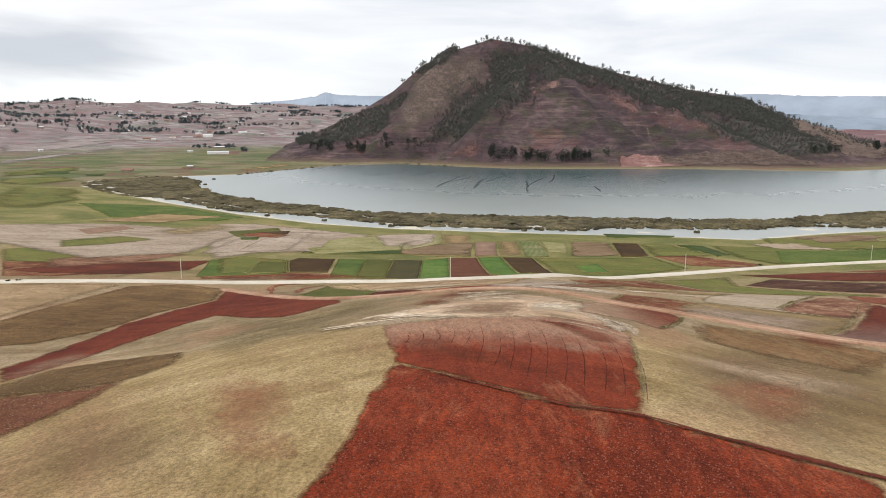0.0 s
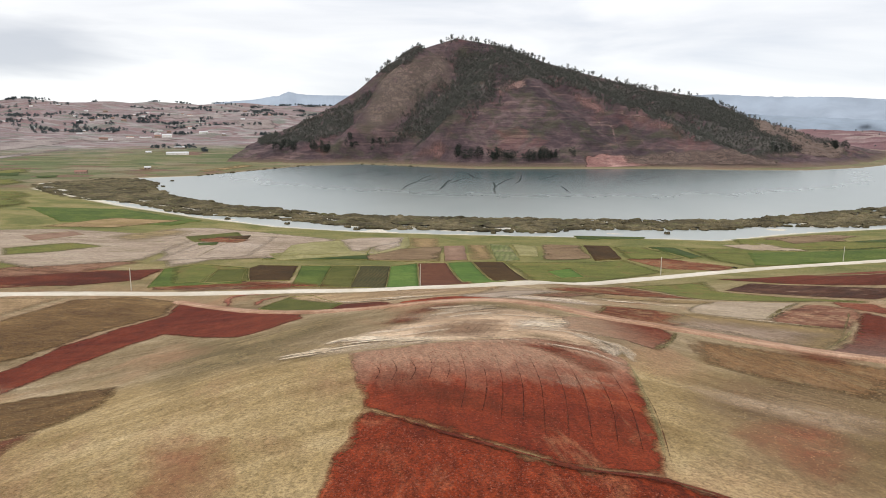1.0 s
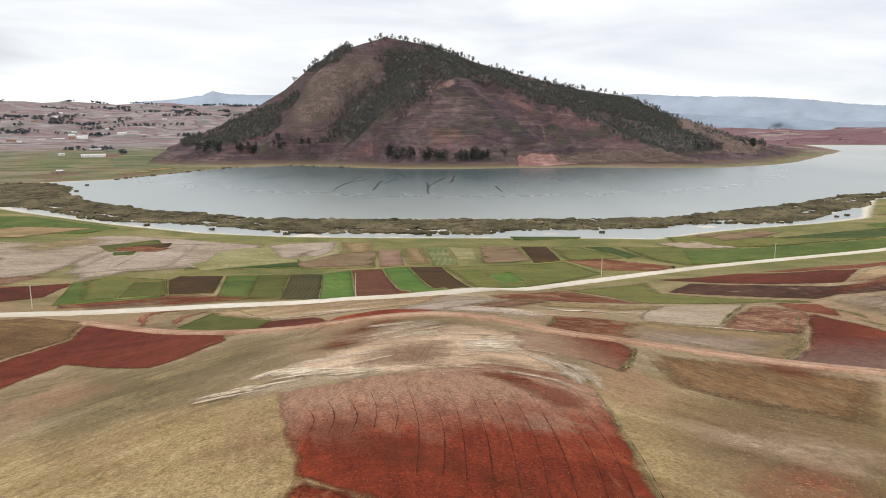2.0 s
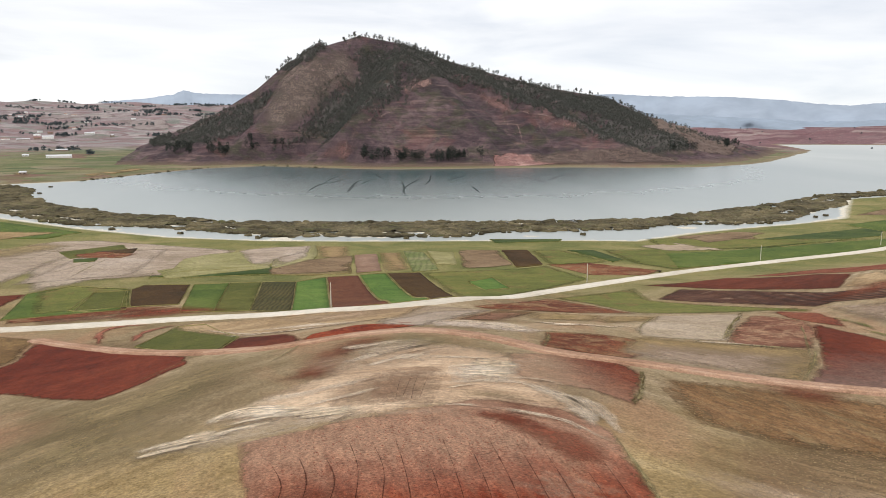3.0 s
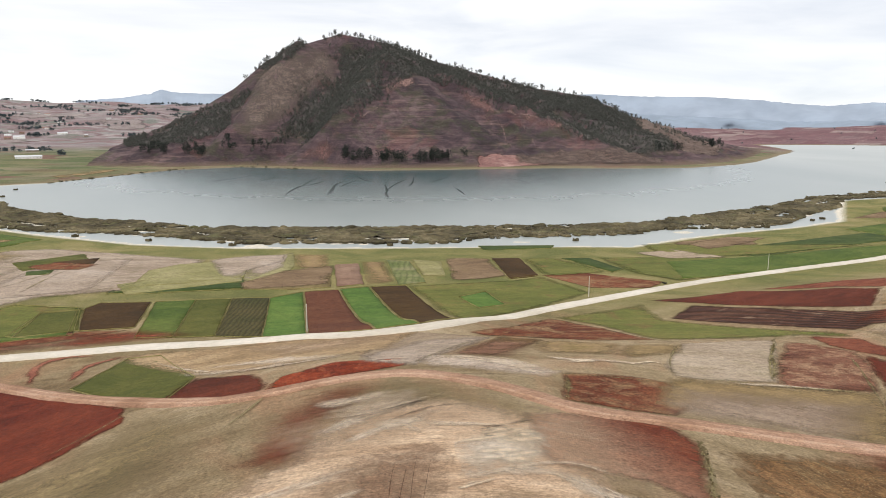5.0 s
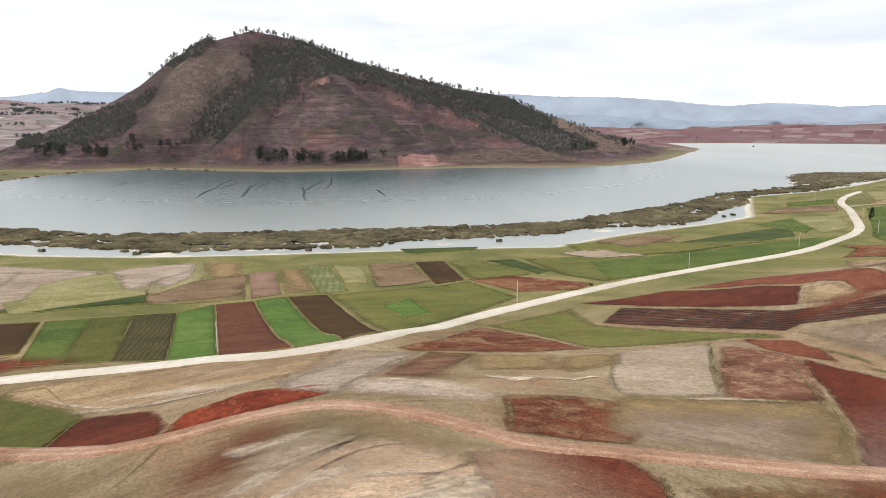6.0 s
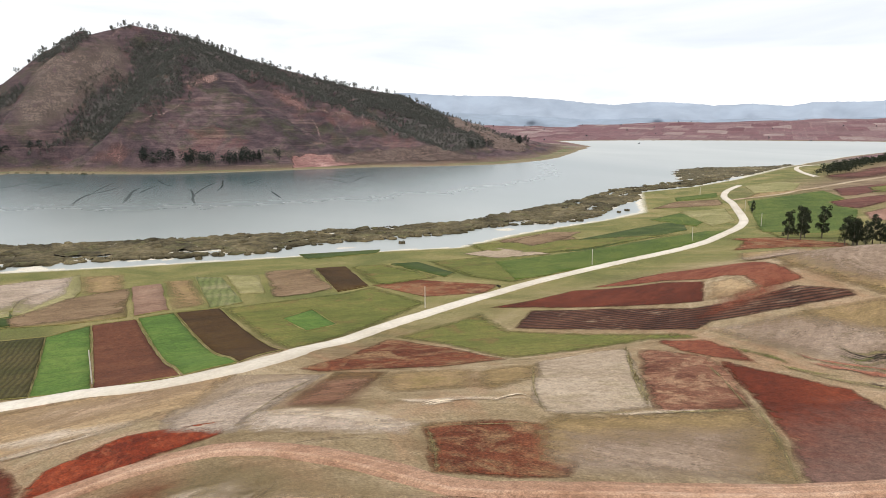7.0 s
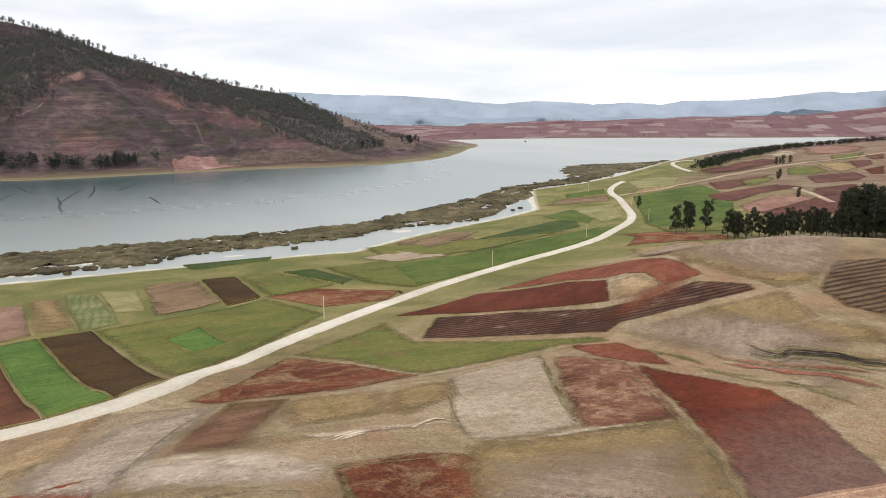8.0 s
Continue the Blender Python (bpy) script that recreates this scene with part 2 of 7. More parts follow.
SOILS = {
    "red": earth("red_ploughed_soil", (0.11, 0.0165, 0.0052), (0.175, 0.027, 0.0075), (0.24, 0.05, 0.018), 0.6, 1.0, weed=(0.29, 0.1, 0.045), weed_share=0.38, streak=0.35, row_turn=-35, grain_mix=0.95, loose=True, clump=1.0),
    "redridge": earth("red_ridged_soil", (0.125, 0.0185, 0.006), (0.178, 0.03, 0.0095), (0.235, 0.056, 0.021), 0.7, 0.8, weed=(0.252, 0.107, 0.052), weed_share=0.34, grain_mix=0.8, dry_top=(101, 117, (0.3, 0.185, 0.122)), streak=0.22, row_turn=8, loose=True),
    "redbrown": earth("dull_red_brown_soil", (0.1, 0.036, 0.0175), (0.135, 0.052, 0.027), (0.175, 0.076, 0.042), 0.8, 0.7, weed=(0.16, 0.085, 0.045), weed_share=0.3, banded=True, loose=True),
    "redpatch": earth("dry_red_soil", (0.095, 0.0238, 0.0115), (0.142, 0.0396, 0.0197), (0.19, 0.066, 0.0353), 0.8, 0.8, weed=(0.209, 0.088, 0.0492), weed_share=0.38, loose=True),
    "deepred": earth("deep_red_soil", (0.059, 0.00891, 0.0033), (0.0864, 0.0132, 0.00462), (0.119, 0.0238, 0.00924), 1.4, 0.6, weed=(0.2, 0.085, 0.045), weed_share=0.3, streak=0.3, row_turn=-30, grain_mix=0.5, loose=True),
    "redfade": earth("red_soil_fading_to_dust", (0.0704, 0.0137, 0.00555), (0.104, 0.0228, 0.00925), (0.144, 0.0456, 0.0222), 0.9, 0.7, weed=(0.21, 0.1, 0.058), weed_share=0.34, dry_west=(47, 31, (0.31, 0.2, 0.13)), grain_mix=0.7, loose=True),
    "furrowed": earth("mauve_furrowed_soil", (0.19, 0.112, 0.068), (0.25, 0.158, 0.1), (0.31, 0.21, 0.14), 0.7, 0.8, weed=(0.33, 0.235, 0.15), weed_share=0.4, most=0.85, streak=0.25, row_turn=10, grain_mix=0.8, loose=True),
    "whiteclay": earth("white_dry_clay", (0.4, 0.315, 0.225), (0.5, 0.41, 0.31), (0.6, 0.51, 0.41), 0.6, 0.7, most=0.8, weed=(0.33, 0.25, 0.17), weed_share=0.36, banded=True, loose=True),
    "redgrey": earth("red_soil_greying_downhill", (0.066, 0.0125, 0.0048), (0.098, 0.0185, 0.0066), (0.14, 0.032, 0.0125), 1.2, 0.6, dry_top=(176, 154, (0.13, 0.08, 0.062)), grain_mix=0.5, loose=True),
    # far plots: distance haze mixed into the soil's colour
    "farmauve": earth("hazed_far_plot", (0.15, 0.12, 0.115), (0.2, 0.165, 0.155), (0.25, 0.215, 0.2), 4.0, 0.3, loose=True),
    "rosy": earth("rosy_dry_soil", (0.15, 0.078, 0.055), (0.2, 0.108, 0.078), (0.26, 0.155, 0.115), 1.6, 0.5, loose=True),
    "darkred": earth("dark_red_soil", (0.0498, 0.0107, 0.00448), (0.0746, 0.0152, 0.00555), (0.106, 0.0244, 0.0101), 1.0, 0.6, loose=True),
    "brownred": earth("weedy_red_brown_soil", (0.075, 0.0215, 0.009), (0.122, 0.036, 0.0155), (0.17, 0.06, 0.028), 0.8, 0.9, weed=(0.2, 0.118, 0.06), weed_share=0.46, grain_mix=0.95, clump=0.7, loose=True),
    "brown": earth("brown_soil", (0.105, 0.066, 0.036), (0.15, 0.098, 0.055), (0.195, 0.135, 0.08), 1.0, 0.5, weed=(0.131, 0.096, 0.0375), weed_share=0.36, loose=True),
    "darkbrown": earth("dark_brown_soil", (0.0269, 0.0146, 0.00365), (0.0416, 0.0205, 0.00521), (0.0539, 0.0292, 0.00732), 1.0, 0.5),
    "plum": earth("purple_brown_soil", (0.0696, 0.0242, 0.0119), (0.0895, 0.0314, 0.0152), (0.109, 0.0428, 0.0211), 1.0, 0.5),
    "stubble": earth("brown_stubble", (0.0855, 0.0474, 0.0177), (0.124, 0.0719, 0.0279), (0.171, 0.106, 0.0449), 0.9, 0.8, weed=(0.0675, 0.0361, 0.016), weed_share=0.44, banded=True, grain_mix=0.8, loose=True),
    "tan": earth("dry_tan_ground", (0.177, 0.117, 0.0587), (0.231, 0.155, 0.0842), (0.308, 0.22, 0.125), 1.2, 0.5, weed=(0.161, 0.117, 0.0531), weed_share=0.36, banded=True, loose=True),
    "beige": earth("pale_beige_stubble", (0.225, 0.17, 0.118), (0.28, 0.217, 0.155), (0.335, 0.27, 0.2), 1.0, 0.5, weed=(0.225, 0.178, 0.11), weed_share=0.42, banded=True, grain_mix=0.4, loose=True),
    "pink": earth("pinkish_stony_soil", (0.0972, 0.036, 0.0204), (0.173, 0.075, 0.045), (0.27, 0.145, 0.0892), 0.6, 1.0, weed=(0.313, 0.19, 0.115), weed_share=0.44, grain_mix=0.95, loose=True),
    "pinkgrey": earth("pink_grey_soil", (0.148, 0.087, 0.0573), (0.19, 0.116, 0.0801), (0.226, 0.148, 0.103), 1.0, 0.4),
    "palegrey": earth("pale_grey_soil", (0.216, 0.166, 0.122), (0.27, 0.211, 0.162), (0.324, 0.264, 0.214), 1.3, 0.4, weed=(0.169, 0.136, 0.0737), weed_share=0.32, loose=True),
    "greypink": earth("dusty_pinkish_soil", (0.197, 0.149, 0.108), (0.257, 0.198, 0.149), (0.303, 0.245, 0.188), 1.6, 0.4, weed=(0.131, 0.111, 0.0539), weed_share=0.38, streak=2.5, loose=True),
    "greytan": earth("grey_tan_turf", (0.174, 0.114, 0.0562), (0.218, 0.147, 0.0729), (0.262, 0.184, 0.0963), 1.0, 0.5, weed=(0.174, 0.126, 0.0479), weed_share=0.45, loose=True),
    "olivegrey": earth("grey_olive_turf", (0.14, 0.0988, 0.0422), (0.186, 0.128, 0.0584), (0.242, 0.166, 0.0812), 0.9, 0.6, weed=(0.223, 0.15, 0.0782), weed_share=0.4, streak=2, loose=True),
    "olive": earth("olive_crop", (0.0502, 0.0565, 0.0102), (0.0669, 0.0698, 0.0139), (0.0864, 0.0832, 0.0194), 0.8, 0.5),
    "oliveg": earth("olive_green_pasture", (0.0659, 0.0742, 0.015), (0.0952, 0.0998, 0.0222), (0.1281, 0.116, 0.0312), 1.2, 0.4, weed=(0.125, 0.083, 0.03), weed_share=0.4, clump=0.35, loose=True),
    "olivebr": earth("olive_brown_stubble", (0.111, 0.082, 0.03), (0.136, 0.102, 0.0413), (0.17, 0.127, 0.0562), 1.0, 0.4),
    "green": earth("green_crop", (0.0403, 0.0639, 0.0101), (0.0586, 0.0842, 0.0143), (0.0837, 0.1035, 0.0214), 1.0, 0.4),
    "bright": earth("bright_green_crop", (0.044, 0.0834, 0.0143), (0.0616, 0.11, 0.0192), (0.088, 0.132, 0.027), 0.9, 0.4),
    "brightpale": earth("striped_green_crop", (0.0918, 0.112, 0.0332), (0.138, 0.146, 0.0564), (0.199, 0.181, 0.0928), 1.0, 0.4, rows=3.0, row_turn=12, row_dark=0.7),
    "palegreen": earth("pale_green_stubble", (0.144, 0.136, 0.0517), (0.189, 0.171, 0.073), (0.235, 0.209, 0.103), 1.2, 0.4),
    "dkgreen": earth("dark_green_crop", (0.0255, 0.0419, 0.00872), (0.0378, 0.0564, 0.012), (0.0545, 0.0708, 0.0163), 0.9, 0.5),
    "dots": earth("dark_young_crop", (0.0384, 0.0387, 0.00975), (0.0544, 0.0468, 0.0146), (0.0704, 0.0562, 0.0195), 0.8, 0.5, rows=1.6, row_turn=6),
    "furrow": earth("dark_furrowed_soil", (0.0477, 0.0191, 0.0112), (0.0785, 0.0315, 0.0178), (0.118, 0.055, 0.0323), 0.8, 0.9, rows=2.6, row_turn=-54, row_dark=0.12, weed=(0.23, 0.15, 0.1), weed_share=0.38, loose=True),
    # furrow lines, laid as narrow dark strips
    "furrowline": earth("furrow_line_soil", (0.062, 0.013, 0.006), (0.088, 0.02, 0.009), (0.12, 0.034, 0.017), 0.5, 0.8, loose=True, torn=True),
    "stripe": earth("striped_fallow", (0.085, 0.048, 0.025), (0.125, 0.077, 0.042), (0.175, 0.118, 0.068), 0.8, 0.9, rows=3.0, row_turn=-62, row_dark=0.12, loose=True),
    "brownolive": earth("brown_olive_turf", (0.108, 0.0593, 0.0238), (0.149, 0.0805, 0.0329), (0.199, 0.111, 0.0511), 0.7, 0.8, weed=(0.19, 0.128, 0.062), weed_share=0.42, streak=0.4, row_turn=20, clump=0.9, grain_mix=0.9, loose=True),
    "redgrass": earth("reddish_thin_grass", (0.22, 0.1, 0.05), (0.28, 0.13, 0.068), (0.33, 0.17, 0.095), 0.8, 0.6, weed=(0.3, 0.1, 0.055), weed_share=0.5, loose=True, most=0.5),
    "dust": earth("dry_dust", (0.36, 0.27, 0.2), (0.43, 0.335, 0.26), (0.5, 0.41, 0.33), 0.8, 0.4, weed=(0.3, 0.22, 0.15), weed_share=0.34, banded=True, loose=True, most=0.72),
    "dusty": earth("dusty_pale_crest", (0.302, 0.202, 0.127), (0.392, 0.28, 0.187), (0.515, 0.392, 0.275), 1.0, 0.5, weed=(0.29, 0.199, 0.108), weed_share=0.38, streak=3, row_turn=30, banded=True, loose=True),
    "veil": earth("thin_tan_dust", (0.291, 0.196, 0.121), (0.375, 0.269, 0.178), (0.482, 0.364, 0.259), 0.8, 0.5, loose=True, torn=True, fray=2.0, most=0.85),
    "pale": earth("pale_washed_clay", (0.407, 0.308, 0.216), (0.528, 0.424, 0.313), (0.66, 0.55, 0.432), 0.6, 0.7, loose=True, torn=True, fray=2.4, most=0.68),
    "clay": earth("bright_raw_clay", (0.546, 0.413, 0.282), (0.721, 0.578, 0.412), (0.83, 0.7, 0.544), 0.35, 1.0, weed=(0.284, 0.201, 0.121), weed_share=0.3, banded=True, loose=True, torn=True, fray=2.6),
    "dryturf": earth("brown_dry_turf", (0.151, 0.0954, 0.0486), (0.205, 0.135, 0.0719), (0.27, 0.185, 0.102), 0.8, 0.7, loose=True, torn=True, fray=2.0, most=0.8),
    "ashveil": earth("ashen_pink_dust", (0.2, 0.142, 0.101), (0.265, 0.193, 0.142), (0.33, 0.25, 0.192), 0.8, 0.6, weed=(0.2, 0.152, 0.0912), weed_share=0.36, loose=True, torn=True, fray=2.0, most=0.85),
    "plumred": earth("dull_purple_red_soil", (0.06, 0.021, 0.0155), (0.086, 0.0315, 0.023), (0.12, 0.05, 0.037), 1.6, 0.6, weed=(0.14, 0.085, 0.062), weed_share=0.36, loose=True),
    "redveil": earth("thin_red_soil", (0.114, 0.0238, 0.0104), (0.166, 0.0408, 0.0192), (0.209, 0.0723, 0.04), 0.8, 0.8, loose=True, torn=True, fray=2.0, most=0.9),
    "mauve": earth("mauve_brown_soil", (0.134, 0.0636, 0.0376), (0.186, 0.0944, 0.0573), (0.248, 0.14, 0.0896), 0.7, 0.8, weed=(0.268, 0.164, 0.103), weed_share=0.33, loose=True, torn=True, fray=2.0, most=0.92),
    "sage": earth("grey_sage_turf", (0.158, 0.118, 0.0581), (0.214, 0.159, 0.0801), (0.284, 0.206, 0.11), 0.8, 0.7, weed=(0.168, 0.135, 0.055), weed_share=0.36, loose=True, torn=True, fray=2.0, most=0.92),
    "greystone": earth("grey_fallow_soil", (0.172, 0.123, 0.0814), (0.211, 0.156, 0.104), (0.25, 0.193, 0.132), 0.9, 0.5, loose=True),
    # dark red bank soil, partly the bank's own shadow painted in
    "redbank": earth("shaded_red_bank_soil", (0.07, 0.0125, 0.005), (0.1, 0.018, 0.0075), (0.14, 0.032, 0.014), 0.5, 0.8, loose=True),
    "redsoil": earth("bare_red_strip", (0.15, 0.05, 0.03), (0.2, 0.075, 0.045), (0.25, 0.11, 0.07), 0.8, 0.5, loose=True),
    # eroded edges with the shadow of the scarp put into the colour
    "dark": earth("shaded_scarp_soil", (0.09, 0.058, 0.036), (0.13, 0.088, 0.056), (0.19, 0.135, 0.09), 0.4, 1.0, loose=True, torn=True, fray=5.0, most=0.8),
    "grass": earth("yellow_grass_strip", (0.15, 0.12, 0.052), (0.2, 0.162, 0.075), (0.26, 0.212, 0.105), 0.5, 0.8, loose=True, torn=True, most=0.85),
}
ROAD_MAT = earth("pale_gravel", (0.42, 0.37, 0.3), (0.47, 0.42, 0.345), (0.52, 0.47, 0.4), 1.4, 0.2, grain_mix=0.15, clump=0.25)
TRACK_PALE = earth("dry_tan_track", (0.24, 0.18, 0.12), (0.3, 0.23, 0.16), (0.36, 0.29, 0.21), 1.0, 0.3, grain_mix=0.3)
TRACK_MAT = earth("reddish_dirt_track", (0.22, 0.122, 0.076), (0.275, 0.162, 0.105), (0.33, 0.208, 0.142), 0.5, 0.4)
RUT_MAT = earth("worn_wheel_rut", (0.27, 0.155, 0.095), (0.33, 0.205, 0.135), (0.38, 0.255, 0.18), 0.5, 0.3)
SOILS["greenstrip"] = earth("fresh_green_grass", (0.085, 0.095, 0.022), (0.125, 0.13, 0.032), (0.175, 0.17, 0.05), 0.5, 0.8, loose=True, torn=True, most=0.9)
SOILS["redcrest"] = SOILS["redveil"]
SOILS["mud"] = earth("black_wet_mud", (0.018, 0.014, 0.011), (0.03, 0.022, 0.018), (0.06, 0.045, 0.035), 0.4, 1.0, loose=True, torn=True, fray=4.5)


def ground_material():
    """Dry grass near the hillside, greener towards the lake, pale mud at the water's edge; a patchwork far off."""
    m, n, l, p = material("dry_grassland")
    co = n.new("ShaderNodeTexCoord").outputs["Object"]
    sep = n.new("ShaderNodeSeparateXYZ")
    l.new(co, sep.inputs[0])
    patch = noise_node(n, l, co, 0.022, 5, 0.62, 0.7)
    mp = n.new("ShaderNodeMapping")
    mp.inputs["Rotation"].default_value = (0, 0, radians(18))
    mp.inputs["Scale"].default_value = (1, 0.35, 1)
    l.new(co, mp.inputs[0])
    middle = noise_node(n, l, mp.outputs[0], 0.4, 7, 0.7, 0.5)
    fine = noise_node(n, l, co, 2.6, 5, 0.78)
    both = math_node(n, l, "ADD", math_node(n, l, "MULTIPLY", patch, 0.45), math_node(n, l, "ADD", math_node(n, l, "MULTIPLY", middle, 0.15), math_node(n, l, "ADD", math_node(n, l, "MULTIPLY", contour_noise(n, l, co), 0.22), math_node(n, l, "MULTIPLY", contour_noise(n, l, co, True), 0.18))))
    col = ramp_node(n, l, both, [(0.4, (0.15, 0.096, 0.04)), (0.47, (0.225, 0.155, 0.07)), (0.53, (0.3, 0.215, 0.105)), (0.6, (0.4, 0.3, 0.165))])
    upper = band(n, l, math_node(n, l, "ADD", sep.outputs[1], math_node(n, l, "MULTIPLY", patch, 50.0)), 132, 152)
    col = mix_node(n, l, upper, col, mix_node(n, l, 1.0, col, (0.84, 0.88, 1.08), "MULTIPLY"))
    bare = band(n, l, noise_node(n, l, mp.outputs[0], 0.03, 6, 0.68, 1.0), 0.5, 0.64)
    col = mix_node(n, l, math_node(n, l, "MULTIPLY", bare, 0.6), col, (0.27, 0.15, 0.088))
    # greener meadow on the valley floor
    low = n.new("ShaderNodeMapRange")
    low.inputs["From Min"].default_value, low.inputs["From Max"].default_value = 21, 11
    l.new(sep.outputs[2], low.inputs["Value"])
    meadow = ramp_node(n, l, patch, [(0.38, (0.098, 0.103, 0.031)), (0.52, (0.15, 0.138, 0.048)), (0.66, (0.22, 0.178, 0.08))])
    col = mix_node(n, l, low.outputs[0], col, meadow)
    # red soil showing through the grass on the eastern slope
    east = math_node(n, l, "MULTIPLY", band(n, l, math_node(n, l, "ADD", sep.outputs[0], math_node(n, l, "MULTIPLY", patch, 160.0)), 560, 760), band(n, l, sep.outputs[2], 4, 10))
    col = mix_node(n, l, math_node(n, l, "MULTIPLY", east, 0.75), col, ramp_node(n, l, patch, [(0.36, (0.12, 0.068, 0.05)), (0.5, (0.15, 0.094, 0.068)), (0.64, (0.2, 0.142, 0.105))]))
    # pale drying mud
    mud = n.new("ShaderNodeMapRange")
    mud.inputs["From Min"].default_value, mud.inputs["From Max"].default_value = 0.95, 0.5
    l.new(math_node(n, l, "ADD", sep.outputs[2], math_node(n, l, "MULTIPLY", middle, 0.5)), mud.inputs["Value"])
    col = mix_node(n, l, mud.outputs[0], col, mix_node(n, l, band(n, l, sep.outputs[1], 1000, 1120), (0.52, 0.48, 0.41), (0.2, 0.16, 0.115)))
    # far patchwork of small plots
    vo = n.new("ShaderNodeTexVoronoi")
    vo.distance = "CHEBYCHEV"
    vo.inputs["Scale"].default_value, vo.inputs["Randomness"].default_value = 0.016, 0.8
    far_map = n.new("ShaderNodeMapping")
    far_map.inputs["Rotation"].default_value = (0, 0, radians(24))
    far_map.inputs["Scale"].default_value = (1, 1.7, 0)
    l.new(co, far_map.inputs[0])
    l.new(far_map.outputs[0], vo.inputs["Vector"])
    cell = n.new("ShaderNodeSeparateColor")
    l.new(vo.outputs["Color"], cell.inputs[0])
    plain = ramp_node(n, l, cell.outputs[0], [(0.0, (0.0638, 0.086, 0.036)), (0.2, (0.0892, 0.103, 0.0416)), (0.4, (0.145, 0.129, 0.068)), (0.55, (0.0723, 0.086, 0.0336)), (0.72, (0.178, 0.15, 0.1)), (0.86, (0.102, 0.107, 0.044)), (0.95, (0.128, 0.0731, 0.0544))])
    # plots on the far hills, greyed and blued to carry the haze in their colour
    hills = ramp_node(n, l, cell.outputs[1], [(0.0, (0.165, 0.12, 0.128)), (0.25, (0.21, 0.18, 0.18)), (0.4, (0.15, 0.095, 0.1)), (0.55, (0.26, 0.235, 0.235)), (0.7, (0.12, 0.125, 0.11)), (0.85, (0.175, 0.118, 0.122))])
    # redder plots with pale balks between them east of the lake
    plot_map = n.new("ShaderNodeMapping")
    plot_map.inputs["Rotation"].default_value = (0, 0, radians(52))
    plot_map.inputs["Scale"].default_value = (1, 1, 0)
    wander = n.new("ShaderNodeVectorMath")
    wander.operation = "MULTIPLY_ADD"
    l.new(noise_node(n, l, co, 0.006, 5, 0.6), wander.inputs[0])
    wander.inputs[1].default_value = (210, 170, 0)
    l.new(co, wander.inputs[2])
    l.new(wander.outputs[0], plot_map.inputs[0])
    bricks = n.new("ShaderNodeTexBrick")
    bricks.offset, bricks.squash, bricks.squash_frequency = 0.37, 1.6, 3
    for key, value in (("Color1", (0, 0, 0, 1)), ("Color2", (1, 1, 1, 1)), ("Mortar", (0.5, 0.5, 0.5, 1)), ("Scale", 1.0), ("Mortar Size", 2.4), ("Mortar Smooth", 0.4), ("Brick Width", 74.0), ("Row Height", 120.0)):
        bricks.inputs[key].default_value = value
    l.new(plot_map.outputs[0], bricks.inputs["Vector"])
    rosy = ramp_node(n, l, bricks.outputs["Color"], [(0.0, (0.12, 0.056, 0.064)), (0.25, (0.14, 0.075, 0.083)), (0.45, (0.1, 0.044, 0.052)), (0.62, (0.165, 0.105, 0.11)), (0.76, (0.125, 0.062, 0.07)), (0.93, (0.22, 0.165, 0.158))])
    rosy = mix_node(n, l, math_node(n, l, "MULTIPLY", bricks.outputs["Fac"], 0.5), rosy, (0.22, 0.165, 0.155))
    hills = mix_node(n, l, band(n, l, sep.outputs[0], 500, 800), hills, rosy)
    up = n.new("ShaderNodeMapRange")
    up.inputs["From Min"].default_value, up.inputs["From Max"].default_value = 9, 15
    l.new(math_node(n, l, "ADD", sep.outputs[2], math_node(n, l, "MULTIPLY", patch, 6.0)), up.inputs["Value"])
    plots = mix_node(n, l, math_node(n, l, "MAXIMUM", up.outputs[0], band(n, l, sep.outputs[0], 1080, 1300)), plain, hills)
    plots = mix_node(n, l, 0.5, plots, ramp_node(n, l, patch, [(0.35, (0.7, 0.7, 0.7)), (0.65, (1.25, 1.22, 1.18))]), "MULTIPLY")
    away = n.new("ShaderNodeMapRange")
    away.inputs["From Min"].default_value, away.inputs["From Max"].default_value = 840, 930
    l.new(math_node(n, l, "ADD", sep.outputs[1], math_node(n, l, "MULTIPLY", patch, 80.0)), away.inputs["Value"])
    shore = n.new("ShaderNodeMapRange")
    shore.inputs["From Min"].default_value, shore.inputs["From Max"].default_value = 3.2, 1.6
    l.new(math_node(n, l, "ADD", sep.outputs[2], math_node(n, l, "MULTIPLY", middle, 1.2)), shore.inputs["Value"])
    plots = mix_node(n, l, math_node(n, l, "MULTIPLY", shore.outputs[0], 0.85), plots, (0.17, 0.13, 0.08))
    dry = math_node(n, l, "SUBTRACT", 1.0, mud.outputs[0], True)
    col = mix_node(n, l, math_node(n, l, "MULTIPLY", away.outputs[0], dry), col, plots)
    speck = ramp_node(n, l, fine, [(0.34, (0.5, 0.47, 0.42)), (0.5, (1, 1, 1)), (0.66, (1.45, 1.43, 1.38))])
    col = mix_node(n, l, 0.95, col, speck, "MULTIPLY")
    tuft = noise_node(n, l, mp.outputs[0], 1.3, 5, 0.8, 0.3)
    col = mix_node(n, l, 0.5, col, ramp_node(n, l, tuft, [(0.36, (0.66, 0.65, 0.6)), (0.62, (1.26, 1.25, 1.22))]), "MULTIPLY")
    b = n.new("ShaderNodeBump")
    b.inputs["Strength"].default_value, b.inputs["Distance"].default_value = 0.7, 0.4
    l.new(math_node(n, l, "ADD", fine, math_node(n, l, "MULTIPLY", middle, 1.4)), b.inputs["Height"])
    l.new(b.outputs[0], p.inputs["Normal"])
    l.new(col, p.inputs["Base Color"])
